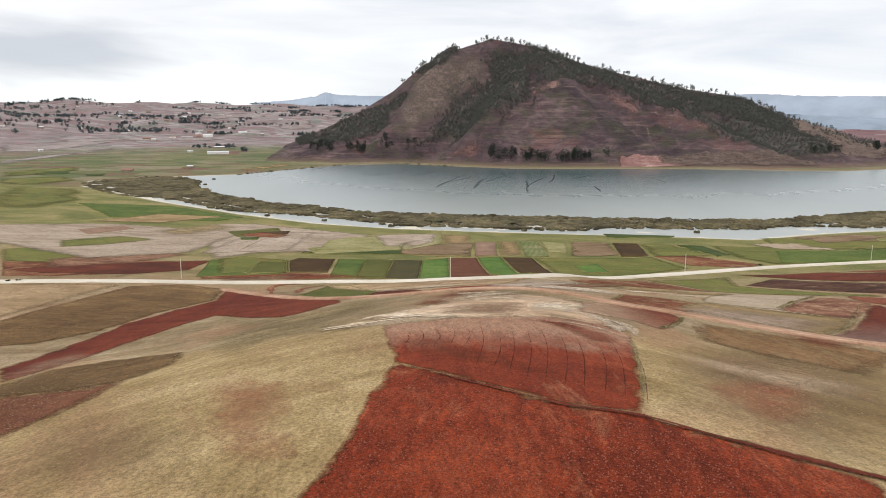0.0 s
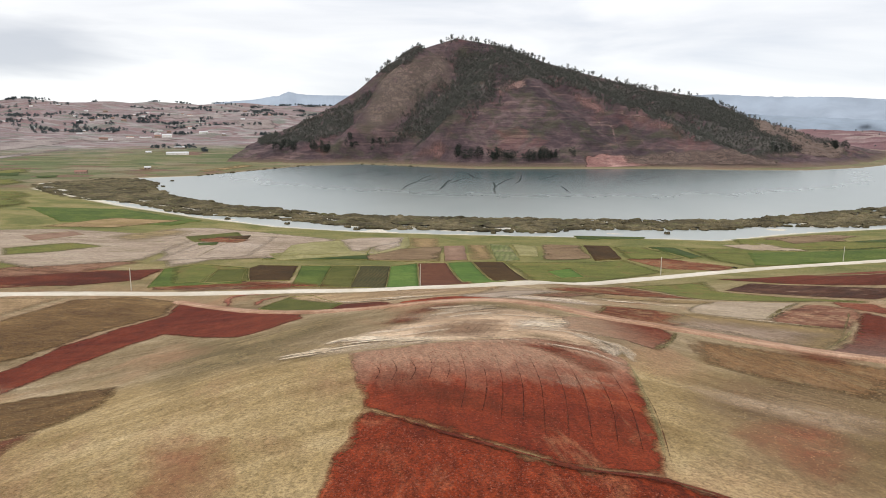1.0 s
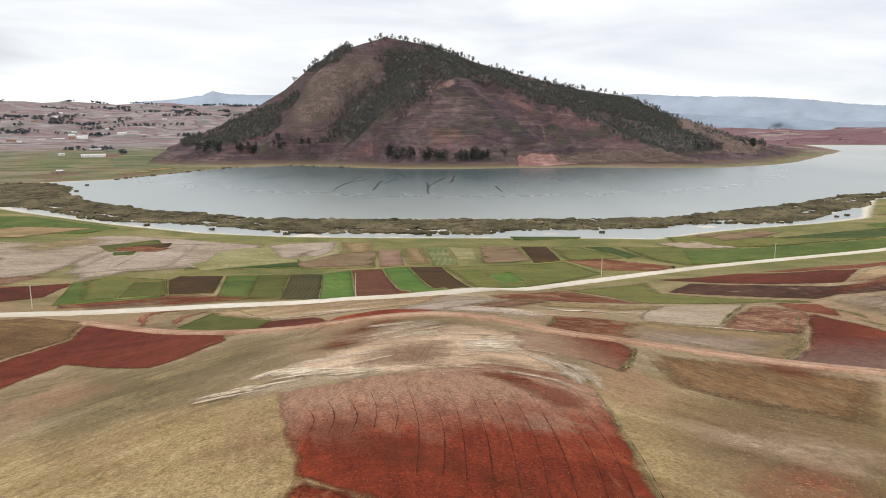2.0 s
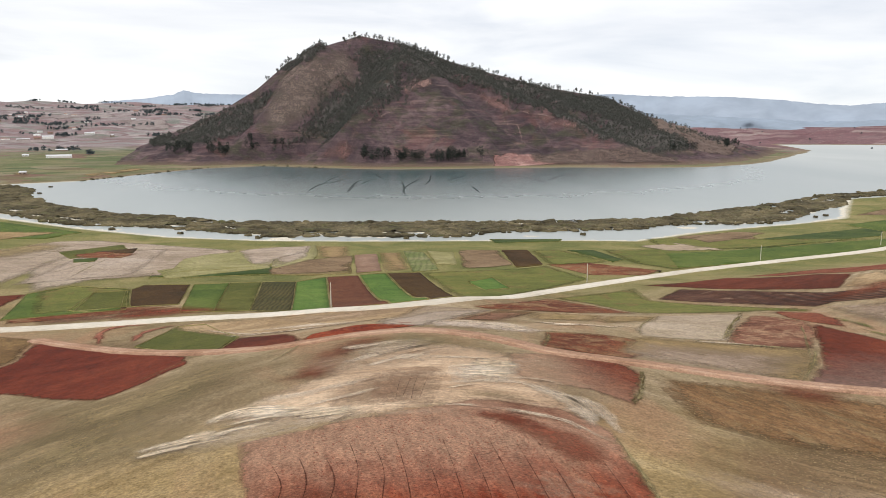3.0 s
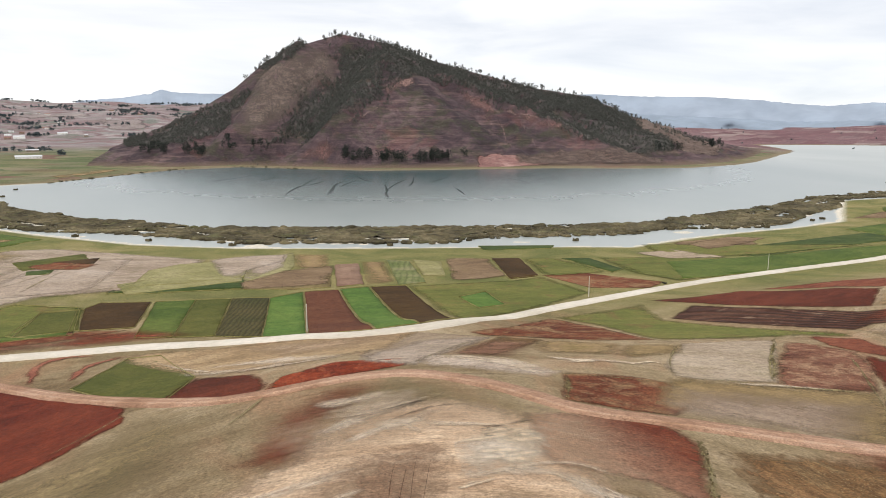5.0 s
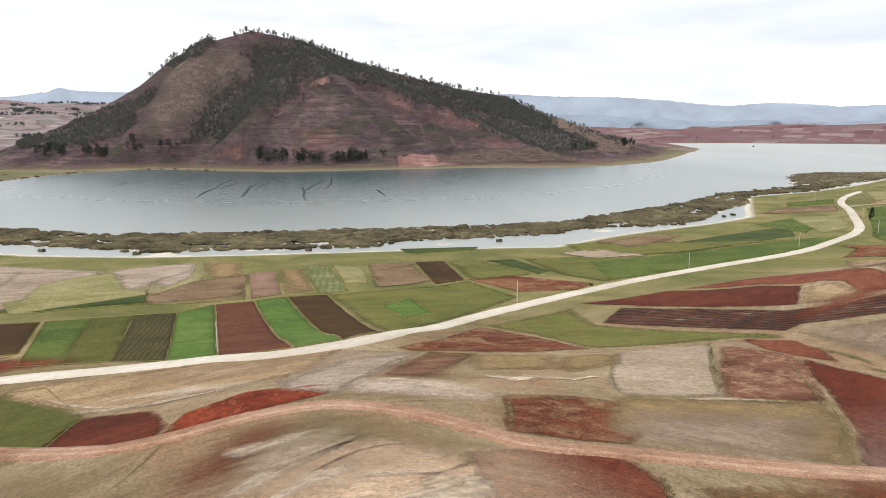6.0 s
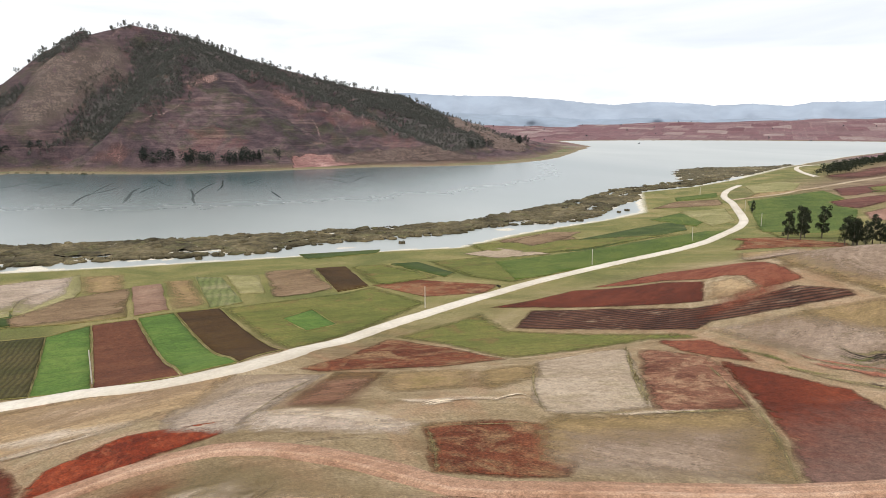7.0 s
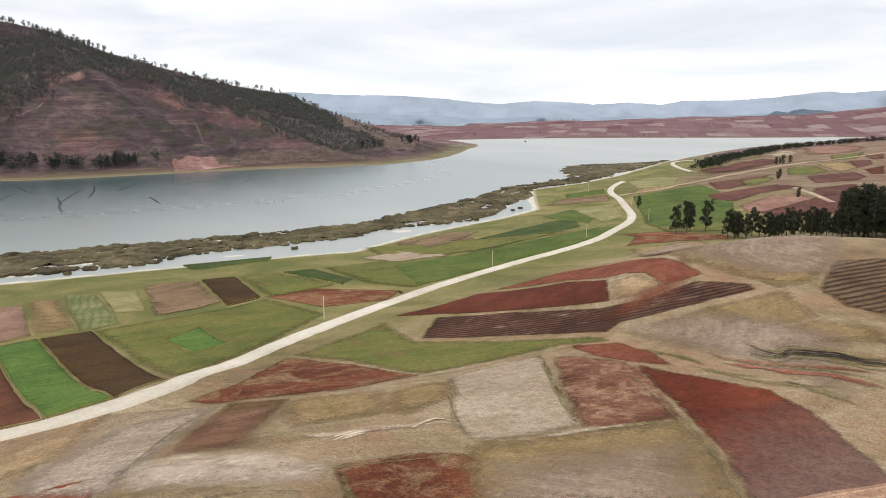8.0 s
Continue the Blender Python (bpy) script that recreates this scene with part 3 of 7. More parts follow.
    p.inputs["Roughness"].default_value, p.inputs["Specular IOR Level"].default_value = 0.95, 0.15
    return m


def water_material():
    """Shallow, slightly silty lake: wind-roughened water with calmer lanes."""
    m, n, l, p = material("lake_water")
    co = n.new("ShaderNodeTexCoord").outputs["Object"]
    mp = n.new("ShaderNodeMapping")
    mp.inputs["Scale"].default_value = (1, 0.3, 1)
    l.new(co, mp.inputs[0])
    silt = noise_node(n, l, mp.outputs[0], 0.004, 4, 0.55, 1.0)
    lanes = noise_node(n, l, mp.outputs[0], 0.012, 5, 0.6, 2.8)
    swell = noise_node(n, l, mp.outputs[0], 0.06, 4, 0.6, 0.6)
    b = n.new("ShaderNodeBump")
    b.inputs["Strength"].default_value, b.inputs["Distance"].default_value = 0.004, 0.6
    l.new(swell, b.inputs["Height"])
    l.new(b.outputs[0], p.inputs["Normal"])
    # sheltered below the hill, its reflection painted dark; elsewhere shallow, silty and wind-ruffled
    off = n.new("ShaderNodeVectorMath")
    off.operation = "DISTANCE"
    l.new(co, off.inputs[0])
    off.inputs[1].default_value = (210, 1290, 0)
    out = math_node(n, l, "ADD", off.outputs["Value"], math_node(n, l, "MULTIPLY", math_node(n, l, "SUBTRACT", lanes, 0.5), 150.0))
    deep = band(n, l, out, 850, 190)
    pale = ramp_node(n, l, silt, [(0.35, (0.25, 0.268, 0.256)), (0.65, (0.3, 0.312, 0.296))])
    # dark teal base colour in place of the hill's mirror image
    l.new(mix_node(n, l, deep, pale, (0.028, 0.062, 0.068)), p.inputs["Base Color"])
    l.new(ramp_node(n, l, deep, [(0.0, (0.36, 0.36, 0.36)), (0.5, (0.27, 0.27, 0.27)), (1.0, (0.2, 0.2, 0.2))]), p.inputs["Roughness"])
    p.inputs["IOR"].default_value = 1.33
    return m


def plain(name, color, rough=0.8, metal=0.0, speckle=0.25, scale=3.0):
    m, n, l, p = material(name)
    co = n.new("ShaderNodeTexCoord").outputs["Object"]
    f = noise_node(n, l, co, scale, 4, 0.6)
    lo, hi = tuple(c * (1 - speckle) for c in color), tuple(min(1, c * (1 + speckle)) for c in color)
    l.new(ramp_node(n, l, f, [(0.35, lo), (0.65, hi)]), p.inputs["Base Color"])
    p.inputs["Roughness"].default_value, p.inputs["Metallic"].default_value = rough, metal
    return m


def leaf_material(name, dark, light):
    m, n, l, p = material(name)
    geo = n.new("ShaderNodeNewGeometry")
    l.new(ramp_node(n, l, geo.outputs["Random Per Island"], [(0.0, dark), (1.0, light)]), p.inputs["Base Color"])
    p.inputs["Roughness"].default_value, p.inputs["Specular IOR Level"].default_value = 0.75, 0.25
    return m


GROUND_MAT, WATER_MAT = ground_material(), water_material()


# ---- shape of the land ----
NEAR_SHORE = [(-900, 700), (-620, 800), (-441, 858), (-278, 692), (-173, 600), (-100, 547), (-36, 521), (28, 507), (89, 497), (169, 484), (210, 474), (267, 498), (315, 512), (368, 524), (427, 545), (475, 600), (540, 672), (640, 690), (760, 735), (900, 800), (1016, 855), (1163, 915), (1392, 1000), (1631, 1075), (2050, 1140), (2700, 1240)]
FAR_SHORE = [(2400, 1500), (2150, 1800), (1918, 1980), (1738, 2085), (1507, 2142), (1408, 1925), (1298, 1700), (1099, 1500), (884, 1282), (790, 1210), (662, 1152), (560, 1158), (436, 1190), (300, 1196), (205, 1190), (111, 1200), (16, 1255), (-90, 1325), (-189, 1274), (-249, 1168), (-307, 1050), (-400, 1000), (-470, 930), (-441, 858)]
BASIN = NEAR_SHORE[2:] + FAR_SHORE[:-1]


def line_distance(x, y, line):
    """Distance to a polyline, and how far along it the nearest place lies."""
    best = np.full(np.shape(x), 1e9)
    for (ax, ay), (bx, by) in zip(line[:-1], line[1:]):
        lx, ly = bx - ax, by - ay
        s = np.clip(((x - ax) * lx + (y - ay) * ly) / (lx * lx + ly * ly), 0, 1)
        best = np.minimum(best, np.hypot(x - ax - s * lx, y - ay - s * ly))
    return best


def inside(x, y, ring):
    odd = np.zeros(np.shape(x), bool)
    for (ax, ay), (bx, by) in zip(ring, ring[1:] + ring[:1]):
        if ay == by:
            continue
        odd ^= ((ay > y) != (by > y)) & (x < (bx - ax) * (y - ay) / (by - ay) + ax)
    return odd


def step(a, b, v):
    s = np.clip((v - a) / (b - a), 0, 1)
    return s * s * (3 - 2 * s)


def waves(x, y, size, seed):
    """Smooth, wandering undulation between about -1 and 1."""
    r = np.random.RandomState(seed)
    total = 0
    for k in range(7):
        a, p = r.uniform(0, 6.28), r.uniform(0, 6.28)
        w = 6.28 / (size * r.uniform(0.55, 1.7))
        total = total + np.sin((x * math.cos(a) + y * math.sin(a)) * w + p + 1.3 * np.sin((x * math.sin(a) - y * math.cos(a)) * w * 0.6))
    return total / 4.2


HUMMOCK_X, HUMMOCK_Y = (-180, -120, -60, 0, 60, 120, 180, 240, 300), (0, 60, 120, 180, 240)
HUMMOCKS = [
    0.9, 5.1, 6.1, 8.0, 6.1, 5.4, 1.3, 0.3, 0.0,
    1.4, 6.9, 6.6, 10.0, 7.2, 7.5, 4.8, 2.6, 0.3,
    1.2, 4.0, 0.9, 10.9, 3.0, 0.7, 5.1, 4.9, 1.7,
    -0.4, 4.1, 0.2, 6.2, 4.8, 4.3, 3.3, 8.2, 6.1,
    -0.2, 1.2, -0.7, 1.6, 2.1, -0.9, 3.3, 12.1, 3.5,
]


def base(x, y):
    x, y = np.asarray(x, float), np.asarray(y, float)
    d = line_distance(x, y, BASIN + BASIN[:1])
    wet = inside(x, y, BASIN)
    south = (y < np.interp(x, [p[0] for p in NEAR_SHORE], [p[1] for p in NEAR_SHORE]))
    near = 0.2 + 0.068 * np.minimum(d, 300) + 0.05 * np.maximum(d - 300, 0)
    near = near - step(600, 2500, d) * 0.03 * np.maximum(d - 600, 0)
    near = near + step(150, 600, d) * step(300, 700, np.abs(x - 100)) * 9 * waves(x, y, 420, 3)
    # plain and rolling country beyond the lake
    r = np.hypot(x, y)
    left = 2 + 0.008 * np.clip(d, 0, 900) + step(1900, 4300, r) * 150 + step(1900, 2900, r) * (26 * waves(x, y, 900, 5) + 10 * waves(x, y, 330, 6))
    right = 1 + 0.05 * np.minimum(d, 160) + step(60, 1000, d) * np.interp(x / np.maximum(y, 1.0), (0.6, 0.7, 1.12, 1.5, 1.8, 2.25, 3.0), (27, 30, 48, 62, 70, 96, 116)) + step(150, 700, d) * (6 * waves(x, y, 800, 8) + 4 * waves(x, y, 300, 9))
    w = step(300, 1300, x)
    far = left * (1 - w) + right * w
    z = np.where(south, near, far)
    return np.where(wet, -np.minimum(0.05 * d, 3.0) - 0.15, np.minimum(z, 0.1 + 0.16 * d))


def hummock_terms(x, y):
    return np.stack([np.exp(-((x - cx) ** 2 + (y - cy) ** 2) / (2 * 42.0 ** 2)) for cy in HUMMOCK_Y for cx in HUMMOCK_X], -1)


def height(x, y):
    x, y = np.asarray(x, float), np.asarray(y, float)
    knoll = 2.6 * np.exp(-((x - 34) ** 2 / (2 * 20.0 ** 2) + (y - 254) ** 2 / (2 * 13.0 ** 2)))
    return base(x, y) + hummock_terms(x, y) @ np.array(HUMMOCKS, float) + knoll

# ---- large structure ----
def part(name, bm, mat, parent=None, label=""):
    """One mesh object from a bmesh, under a thing or part if one is given."""
    me = bpy.data.meshes.new(name)
    bm.to_mesh(me)
    bm.free()
    me.materials.append(mat)
    ob = new(name, me)
    if parent:
        ob.parent = parent
    if label:
        ob["label"] = label
    return ob


def sheet(name, xs, ys, zfun, mat, keep=None):
    """A height-field mesh over the crossing of two rows of coordinates."""
    gx, gy = np.meshgrid(np.array(xs, float), np.array(ys, float))
    gz = zfun(gx, gy)
    w, h = len(xs), len(ys)
    k = np.arange(w * h).reshape(h, w)
    quads = np.stack([k[:-1, :-1], k[:-1, 1:], k[1:, 1:], k[1:, :-1]], -1).reshape(-1, 4)
    me = bpy.data.meshes.new(name)
    me.from_pydata(np.stack([gx, gy, gz], -1).reshape(-1, 3).tolist(), [], quads.tolist())
    me.polygons.foreach_set("use_smooth", [True] * len(me.polygons))
    me.materials.append(mat)
    return new(name, me)


def graded(spans):
    """Coordinates with a given spacing on each span: (start, end, spacing)."""
    out = []
    for a, b, s in spans:
        out += list(np.arange(a, b, s))
    return out + [spans[-1][1]]


GX = graded([(-4900, -1500, 80), (-1500, -700, 25), (-700, -260, 8), (-260, -90, 4), (-90, 160, 2), (160, 360, 4), (360, 1100, 8), (1100, 2600, 30), (2600, 4900, 90)])
GY = graded([(-900, -60, 60), (-60, 40, 8), (40, 240, 2), (240, 440, 4), (440, 700, 5), (700, 1350, 10), (1350, 2400, 25), (2400, 4900, 60)])

MARSH_OUTER = [(-470, 905), (-360, 760), (-288, 725), (-200, 634), (-141, 606), (-88, 578), (-37, 541), (28, 527), (91, 515), (130, 527), (181, 524), (230, 522), (273, 538), (330, 532), (372, 542), (437, 592), (490, 622), (560, 685), (640, 698), (752, 745)]
MARSH_INNER = [(752, 762), (680, 748), (606, 722), (538, 708), (473, 668), (397, 626), (320, 594), (268, 570), (195, 572), (103, 583), (32, 595), (-32, 608), (-72, 617), (-120, 656), (-177, 692), (-244, 760), (-300, 850), (-330, 940), (-380, 1000), (-440, 985)]
MARSH = MARSH_OUTER + MARSH_INNER
SPIT = [(752, 750), (700, 770), (759, 840), (830, 905), (905, 918), (1016, 885), (1100, 905), (1040, 840), (900, 790)]


def channel(x, y):
    """Broken strips of open water running lengthwise through the reeds."""
    d = line_distance(x, y, MARSH_OUTER)
    first = np.exp(-((d - 15 - 5 * waves(x, y, 60, 16)) / 4.0) ** 2) * step(-0.1, 0.35, waves(x, y, 75, 15))
    second = np.exp(-((d - 33 - 6 * waves(x, y, 50, 17)) / 4.5) ** 2) * step(0.0, 0.4, waves(x, y, 90, 18))
    return 22 * np.maximum(first, second)


def ground_height(x, y):
    z = height(x, y)
    for ring in (MARSH, SPIT):
        d = line_distance(x, y, ring + ring[:1]) * np.where(inside(x, y, ring), 1, -1) + 5 * waves(x, y, 34, 12) + 2.5 * waves(x, y, 12, 13) - channel(x, y)
        z = np.where(inside(x, y, BASIN), np.maximum(z, -0.5 + 0.85 * step(-4, 4, d)), z)
    shallow = inside(x, y, BASIN) & (line_distance(x, y, NEAR_SHORE[2:16]) < 26)
    return np.where(shallow, np.maximum(z, -0.11 + 0.11 * waves(x, y, 44, 14)), z)


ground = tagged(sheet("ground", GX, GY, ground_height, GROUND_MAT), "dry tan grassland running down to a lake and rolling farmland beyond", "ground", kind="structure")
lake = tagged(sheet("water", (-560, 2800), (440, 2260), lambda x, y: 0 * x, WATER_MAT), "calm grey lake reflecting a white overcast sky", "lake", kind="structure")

# the hill over the far shore
RIDGE_X = (-350, -305, -195, -114, -46, 33, 113, 219, 327, 421, 557, 692, 831, 971, 1065, 1200, 1330)
RIDGE_Z = (25, 43, 94, 145, 206, 243, 268, 250, 213, 188, 155, 136, 84, 46, 28, 10, 0)
RIDGE_Y = (1560, 1570, 1600, 1630, 1660, 1690, 1700, 1700, 1700, 1690, 1680, 1680, 1690, 1720, 1750, 1850, 1950)
FOOT_X = (-350, -189, -90, 16, 111, 205, 300, 436, 560, 662, 790, 884, 1099, 1298, 1340)
FOOT_Y = (1330, 1310, 1345, 1278, 1220, 1208, 1214, 1208, 1180, 1176, 1240, 1320, 1540, 1740, 1790)
# lines down the slope: (x, share of the way up) at the top and foot, width, rise
SPURS = [((215, 0.74), (30, 0.04), 34, 30), ((225, 0.74), (330, 0.1), 60, 16), ((20, 0.97), (-110, 0.15), 44, 30), ((330, 0.78), (560, 0.2), 42, 20),
         ((140, 0.9), (-40, 0.08), 42, -32), ((300, 0.8), (400, 0.2), 26, -12), ((450, 0.9), (640, 0.1), 46, -12)]


def hill_share(x, y):
    foot, top = np.interp(x, FOOT_X, FOOT_Y), np.interp(x, RIDGE_X, RIDGE_Y)
    return (y - foot) / np.maximum(top - foot, 60)


def hill_height(x, y):
    u, top = hill_share(x, y), np.interp(x, RIDGE_X, RIDGE_Z)
    front = top * (0.92 * np.clip(u, 0, 1) + 0.08 * step(0, 1, u))
    back = top * (1 - step(0, 1.2, u - 1))
    z = np.where(u < 1, front, back)
    body = step(0, 0.12, u) * (1 - step(0.9, 1.0, u))
    for (ax, au), (bx, bu), width, rise in SPURS:
        s = np.clip((au - u) / (au - bu), 0, 1)
        off = (x - ax - s * (bx - ax)) / width
        z = z + rise * np.exp(-off * off) * step(au + 0.08, au - 0.08, u) * step(bu - 0.15, bu + 0.1, u) * body
    z = z + body * np.minimum(1, top / 60) * (6 * waves(x, y * 0.5, 70, 21) + 3.2 * waves(x, y, 28, 22) + 1.0 * waves(x, y, 11, 23))
    return np.where((u < -0.05) | (x < -349) | (x > 1329), -4.0, z + 1.2 * step(-0.05, 0.01, u) - 4 * step(-0.02, -0.05, u))


def hill_material():
    """Bare red-brown slope with dry grass, dark scrub and pale bedding lines."""
    m, n, l, p = material("bare_hillside")
    co = n.new("ShaderNodeTexCoord").outputs["Object"]
    sep = n.new("ShaderNodeSeparateXYZ")
    l.new(co, sep.inputs[0])
    patch = noise_node(n, l, co, 0.008, 5, 0.6, 0.8)
    middle = noise_node(n, l, co, 0.055, 7, 0.7, 0.5)
    fine = noise_node(n, l, co, 0.35, 5, 0.75)
    both = math_node(n, l, "ADD", math_node(n, l, "MULTIPLY", patch, 0.6), math_node(n, l, "MULTIPLY", middle, 0.4))
    col = ramp_node(n, l, both, [(0.4, (0.038, 0.028, 0.031)), (0.47, (0.057, 0.04, 0.044)), (0.54, (0.083, 0.056, 0.059)), (0.62, (0.125, 0.09, 0.086))])
    scrub = band(n, l, noise_node(n, l, co, 0.02, 7, 0.72, 0.4), 0.5, 0.6)
    col = mix_node(n, l, math_node(n, l, "MULTIPLY", scrub, 0.6), col, (0.05, 0.052, 0.03))
    red = band(n, l, noise_node(n, l, co, 0.011, 5, 0.6, 0.9), 0.55, 0.66)
    col = mix_node(n, l, math_node(n, l, "MULTIPLY", red, 0.5), col, (0.12, 0.055, 0.052))
    mp = n.new("ShaderNodeMapping")
    mp.inputs["Scale"].default_value = (0.006, 0.006, 0.12)
    l.new(co, mp.inputs[0])
    beds = band(n, l, noise_node(n, l, mp.outputs[0], 1.0, 6, 0.7, 0.3), 0.56, 0.64)
    col = mix_node(n, l, math_node(n, l, "MULTIPLY", beds, 0.3), col, (0.24, 0.16, 0.135))
    ledge = n.new("ShaderNodeMapping")
    ledge.inputs["Scale"].default_value = (0.03, 0.03, 0.22)
    l.new(co, ledge.inputs[0])
    ledges = noise_node(n, l, ledge.outputs[0], 1.0, 6, 0.7, 0.4)
    col = mix_node(n, l, 0.5, col, ramp_node(n, l, ledges, [(0.38, (0.55, 0.55, 0.55)), (0.5, (1, 1, 1)), (0.62, (1.5, 1.45, 1.4))]), "MULTIPLY")
    foot = n.new("ShaderNodeMapRange")
    foot.inputs["From Min"].default_value, foot.inputs["From Max"].default_value = 13, 5
    l.new(math_node(n, l, "ADD", sep.outputs[2], math_node(n, l, "MULTIPLY", middle, 6.0)), foot.inputs["Value"])
    col = mix_node(n, l, math_node(n, l, "MULTIPLY", foot.outputs[0], 0.8), col, (0.15, 0.107, 0.072))
    col = mix_node(n, l, 0.7, col, ramp_node(n, l, fine, [(0.3, (0.6, 0.6, 0.6)), (0.7, (1.35, 1.35, 1.35))]), "MULTIPLY")
    b = n.new("ShaderNodeBump")
    b.inputs["Strength"].default_value, b.inputs["Distance"].default_value = 0.8, 4.0
    l.new(math_node(n, l, "ADD", middle, math_node(n, l, "MULTIPLY", fine, 0.5)), b.inputs["Height"])
    l.new(b.outputs[0], p.inputs["Normal"])
    l.new(col, p.inputs["Base Color"])
    p.inputs["Roughness"].default_value, p.inputs["Specular IOR Level"].default_value = 0.95, 0.1
    return m


HILL_MAT = hill_material()
hill = tagged(sheet("hill", graded([(-350, 1340, 6)]), graded([(1160, 1760, 6), (1760, 2400, 20)]), hill_height, HILL_MAT), "steep bare red-brown hill with wooded ridge over the lake", "hill")


# far mountains against the sky
def mountain(name, dist, crests, seed, mat, label, rough=1.0):
    """A long ridge seen from far off, given as bearings in degrees to the right of +y and the crest's height at each."""
    n, rows = 300, 14
    turns, tops = [c[0] for c in crests], [c[1] for c in crests]
    verts, faces = [], []
    for j in range(rows):
        for i in range(n):
            turn = turns[0] + (turns[-1] - turns[0]) * i / (n - 1)
            b, along = radians(turn), turn * 60.0
            crest = np.interp(turn, turns, tops) + rough * (3 * float(waves(along, 0.0, 60, seed)) + 2 * float(waves(along, 0.0, 22, seed + 1)))
            s = j / (rows - 1)
            gully = float(waves(along + 90 * s, j * 14.0, 260, seed + 2)) + 0.5 * float(waves(along - 60 * s, j * 9.0, 120, seed + 3))
            r = dist - 700 * (1 - s) + 150 * s * (1 - s) * 4 * gully * rough
            z = -20 + (crest + 20) * s ** 1.15
            verts.append((r * math.sin(b), r * math.cos(b), z))
    for j in range(rows - 1):
        for i in range(n - 1):
            k = j * n + i
            faces.append((k, k + 1, k + 1 + n, k + n))
    me = bpy.data.meshes.new(name)
    me.from_pydata(verts, [], faces)
    me.polygons.foreach_set("use_smooth", [True] * len(me.polygons))
    me.materials.append(mat)
    return tagged(new(name, me), label, "mountain", kind="structure")


# the ranges' blue is distance haze put into their base colours
FAR_HAZED = plain("hazed_far_mountain", (0.24, 0.28, 0.335), 1.0, speckle=0.1, scale=0.004)
NEAR_HAZED = plain("hazed_foothill", (0.19, 0.23, 0.28), 1.0, speckle=0.12, scale=0.006)
WOODED_HAZED = plain("hazed_wooded_mountain", (0.06, 0.085, 0.115), 1.0, speckle=0.3, scale=0.01)
mountain("backdrop", 4820, ((-15, 190), (-12, 212), (-10.7, 232), (-10.1, 238), (-9.4, 265), (-8.4, 248), (-6.5, 243), (-4.7, 244), (0, 225), (3, 215)), 31, FAR_HAZED, "hazy blue mountain range with a small pointed summit", 0.5)
mountain("backdrop", 4780, ((18, 235), (24, 245), (27, 228), (31.5, 223), (35.5, 200), (37.8, 175), (39.9, 163), (42.8, 181), (45, 170), (47.1, 155), (49.6, 163), (52.1, 147), (53.7, 169), (57.3, 169), (60.3, 185), (63.2, 212), (64.5, 200), (66.7, 211), (72, 205), (78, 195)), 35, FAR_HAZED, "long hazy blue mountain range on the horizon", 0.8)
mountain("backdrop", 4300, ((20, 110), (26, 120), (30, 105), (34, 90), (38, 72), (42, 80), (46, 66), (50, 78), (54, 70), (58, 84), (64, 96), (72, 90)), 39, NEAR_HAZED, "lower slate-blue foothills before the range")
mountain("backdrop", 4150, ((58, 20), (58.8, 58), (59.2, 73), (59.9, 99), (60.3, 96), (60.7, 91), (61, 102), (61.6, 109), (62.2, 103), (62.8, 102), (63.7, 92), (64.5, 74), (66, 20)), 43, WOODED_HAZED, "dark wooded hill standing before the range", 0.12)


# ---- fields and roads ----
def ragged(ring, spacing, amount, seed):
    """The ring with its edges broken into short, slightly wandering pieces."""
    r, out = random.Random(seed), []
    for (ax, ay), (bx, by) in zip(ring, ring[1:] + ring[:1]):
        n = max(1, int(math.hypot(bx - ax, by - ay) / spacing))
        for k in range(n):
            s = k / n
            j = amount if k else 0.25 * amount
            out.append((ax + (bx - ax) * s + r.uniform(-j, j), ay + (by - ay) * s + r.uniform(-j, j)))
    return out


def draped(name, ring, mat, lift, cell, depth=0.4, feather=0.0, land=None):
    """A slab of ground cover in the ring's outline that follows the land, with a low bank round its edge."""
    bm = bmesh.new()
    rim = bm.verts.layers.float.new("rim")
    bm.faces.new([bm.verts.new((x, y, 0)) for x, y in ring])
    bmesh.ops.triangulate(bm, faces=bm.faces[:])
    xs, ys = [p[0] for p in ring], [p[1] for p in ring]
    for axis, lo, hi in ((0, min(xs), max(xs)), (1, min(ys), max(ys))):
        c = math.floor(lo / cell) * cell + cell
        while c < hi:
            at, way = [0, 0, 0], [0, 0, 0]
            at[axis], way[axis] = c, 1
            bmesh.ops.bisect_plane(bm, geom=bm.verts[:] + bm.edges[:] + bm.faces[:], plane_co=at, plane_no=way)
            c += cell
    for f in bm.faces:
        f.normal_update()
    flip = [f for f in bm.faces if f.normal.z < 0]
    bmesh.ops.reverse_faces(bm, faces=flip)
    low = set()
    if not feather:
        edge = [e for e in bm.edges if len(e.link_faces) == 1]
        low = bmesh.ops.extrude_edge_only(bm, edges=edge)["geom"]
        low = {v for v in low if isinstance(v, bmesh.types.BMVert)}
    vs = list(bm.verts)
    away = line_distance(np.array([v.co.x for v in vs]), np.array([v.co.y for v in vs]), ring + ring[:1])
    for v, d in zip(vs, away):
        v[rim] = min(1.0, d / feather) if feather else 1.0
    zs = (land or ground_height)(np.array([v.co.x for v in vs]), np.array([v.co.y for v in vs]))
    for v, z in zip(vs, zs):
        v.co.z = z + (lift - depth if v in low else lift)
    for f in bm.faces:
        f.smooth = True
    return part(name, bm, mat)


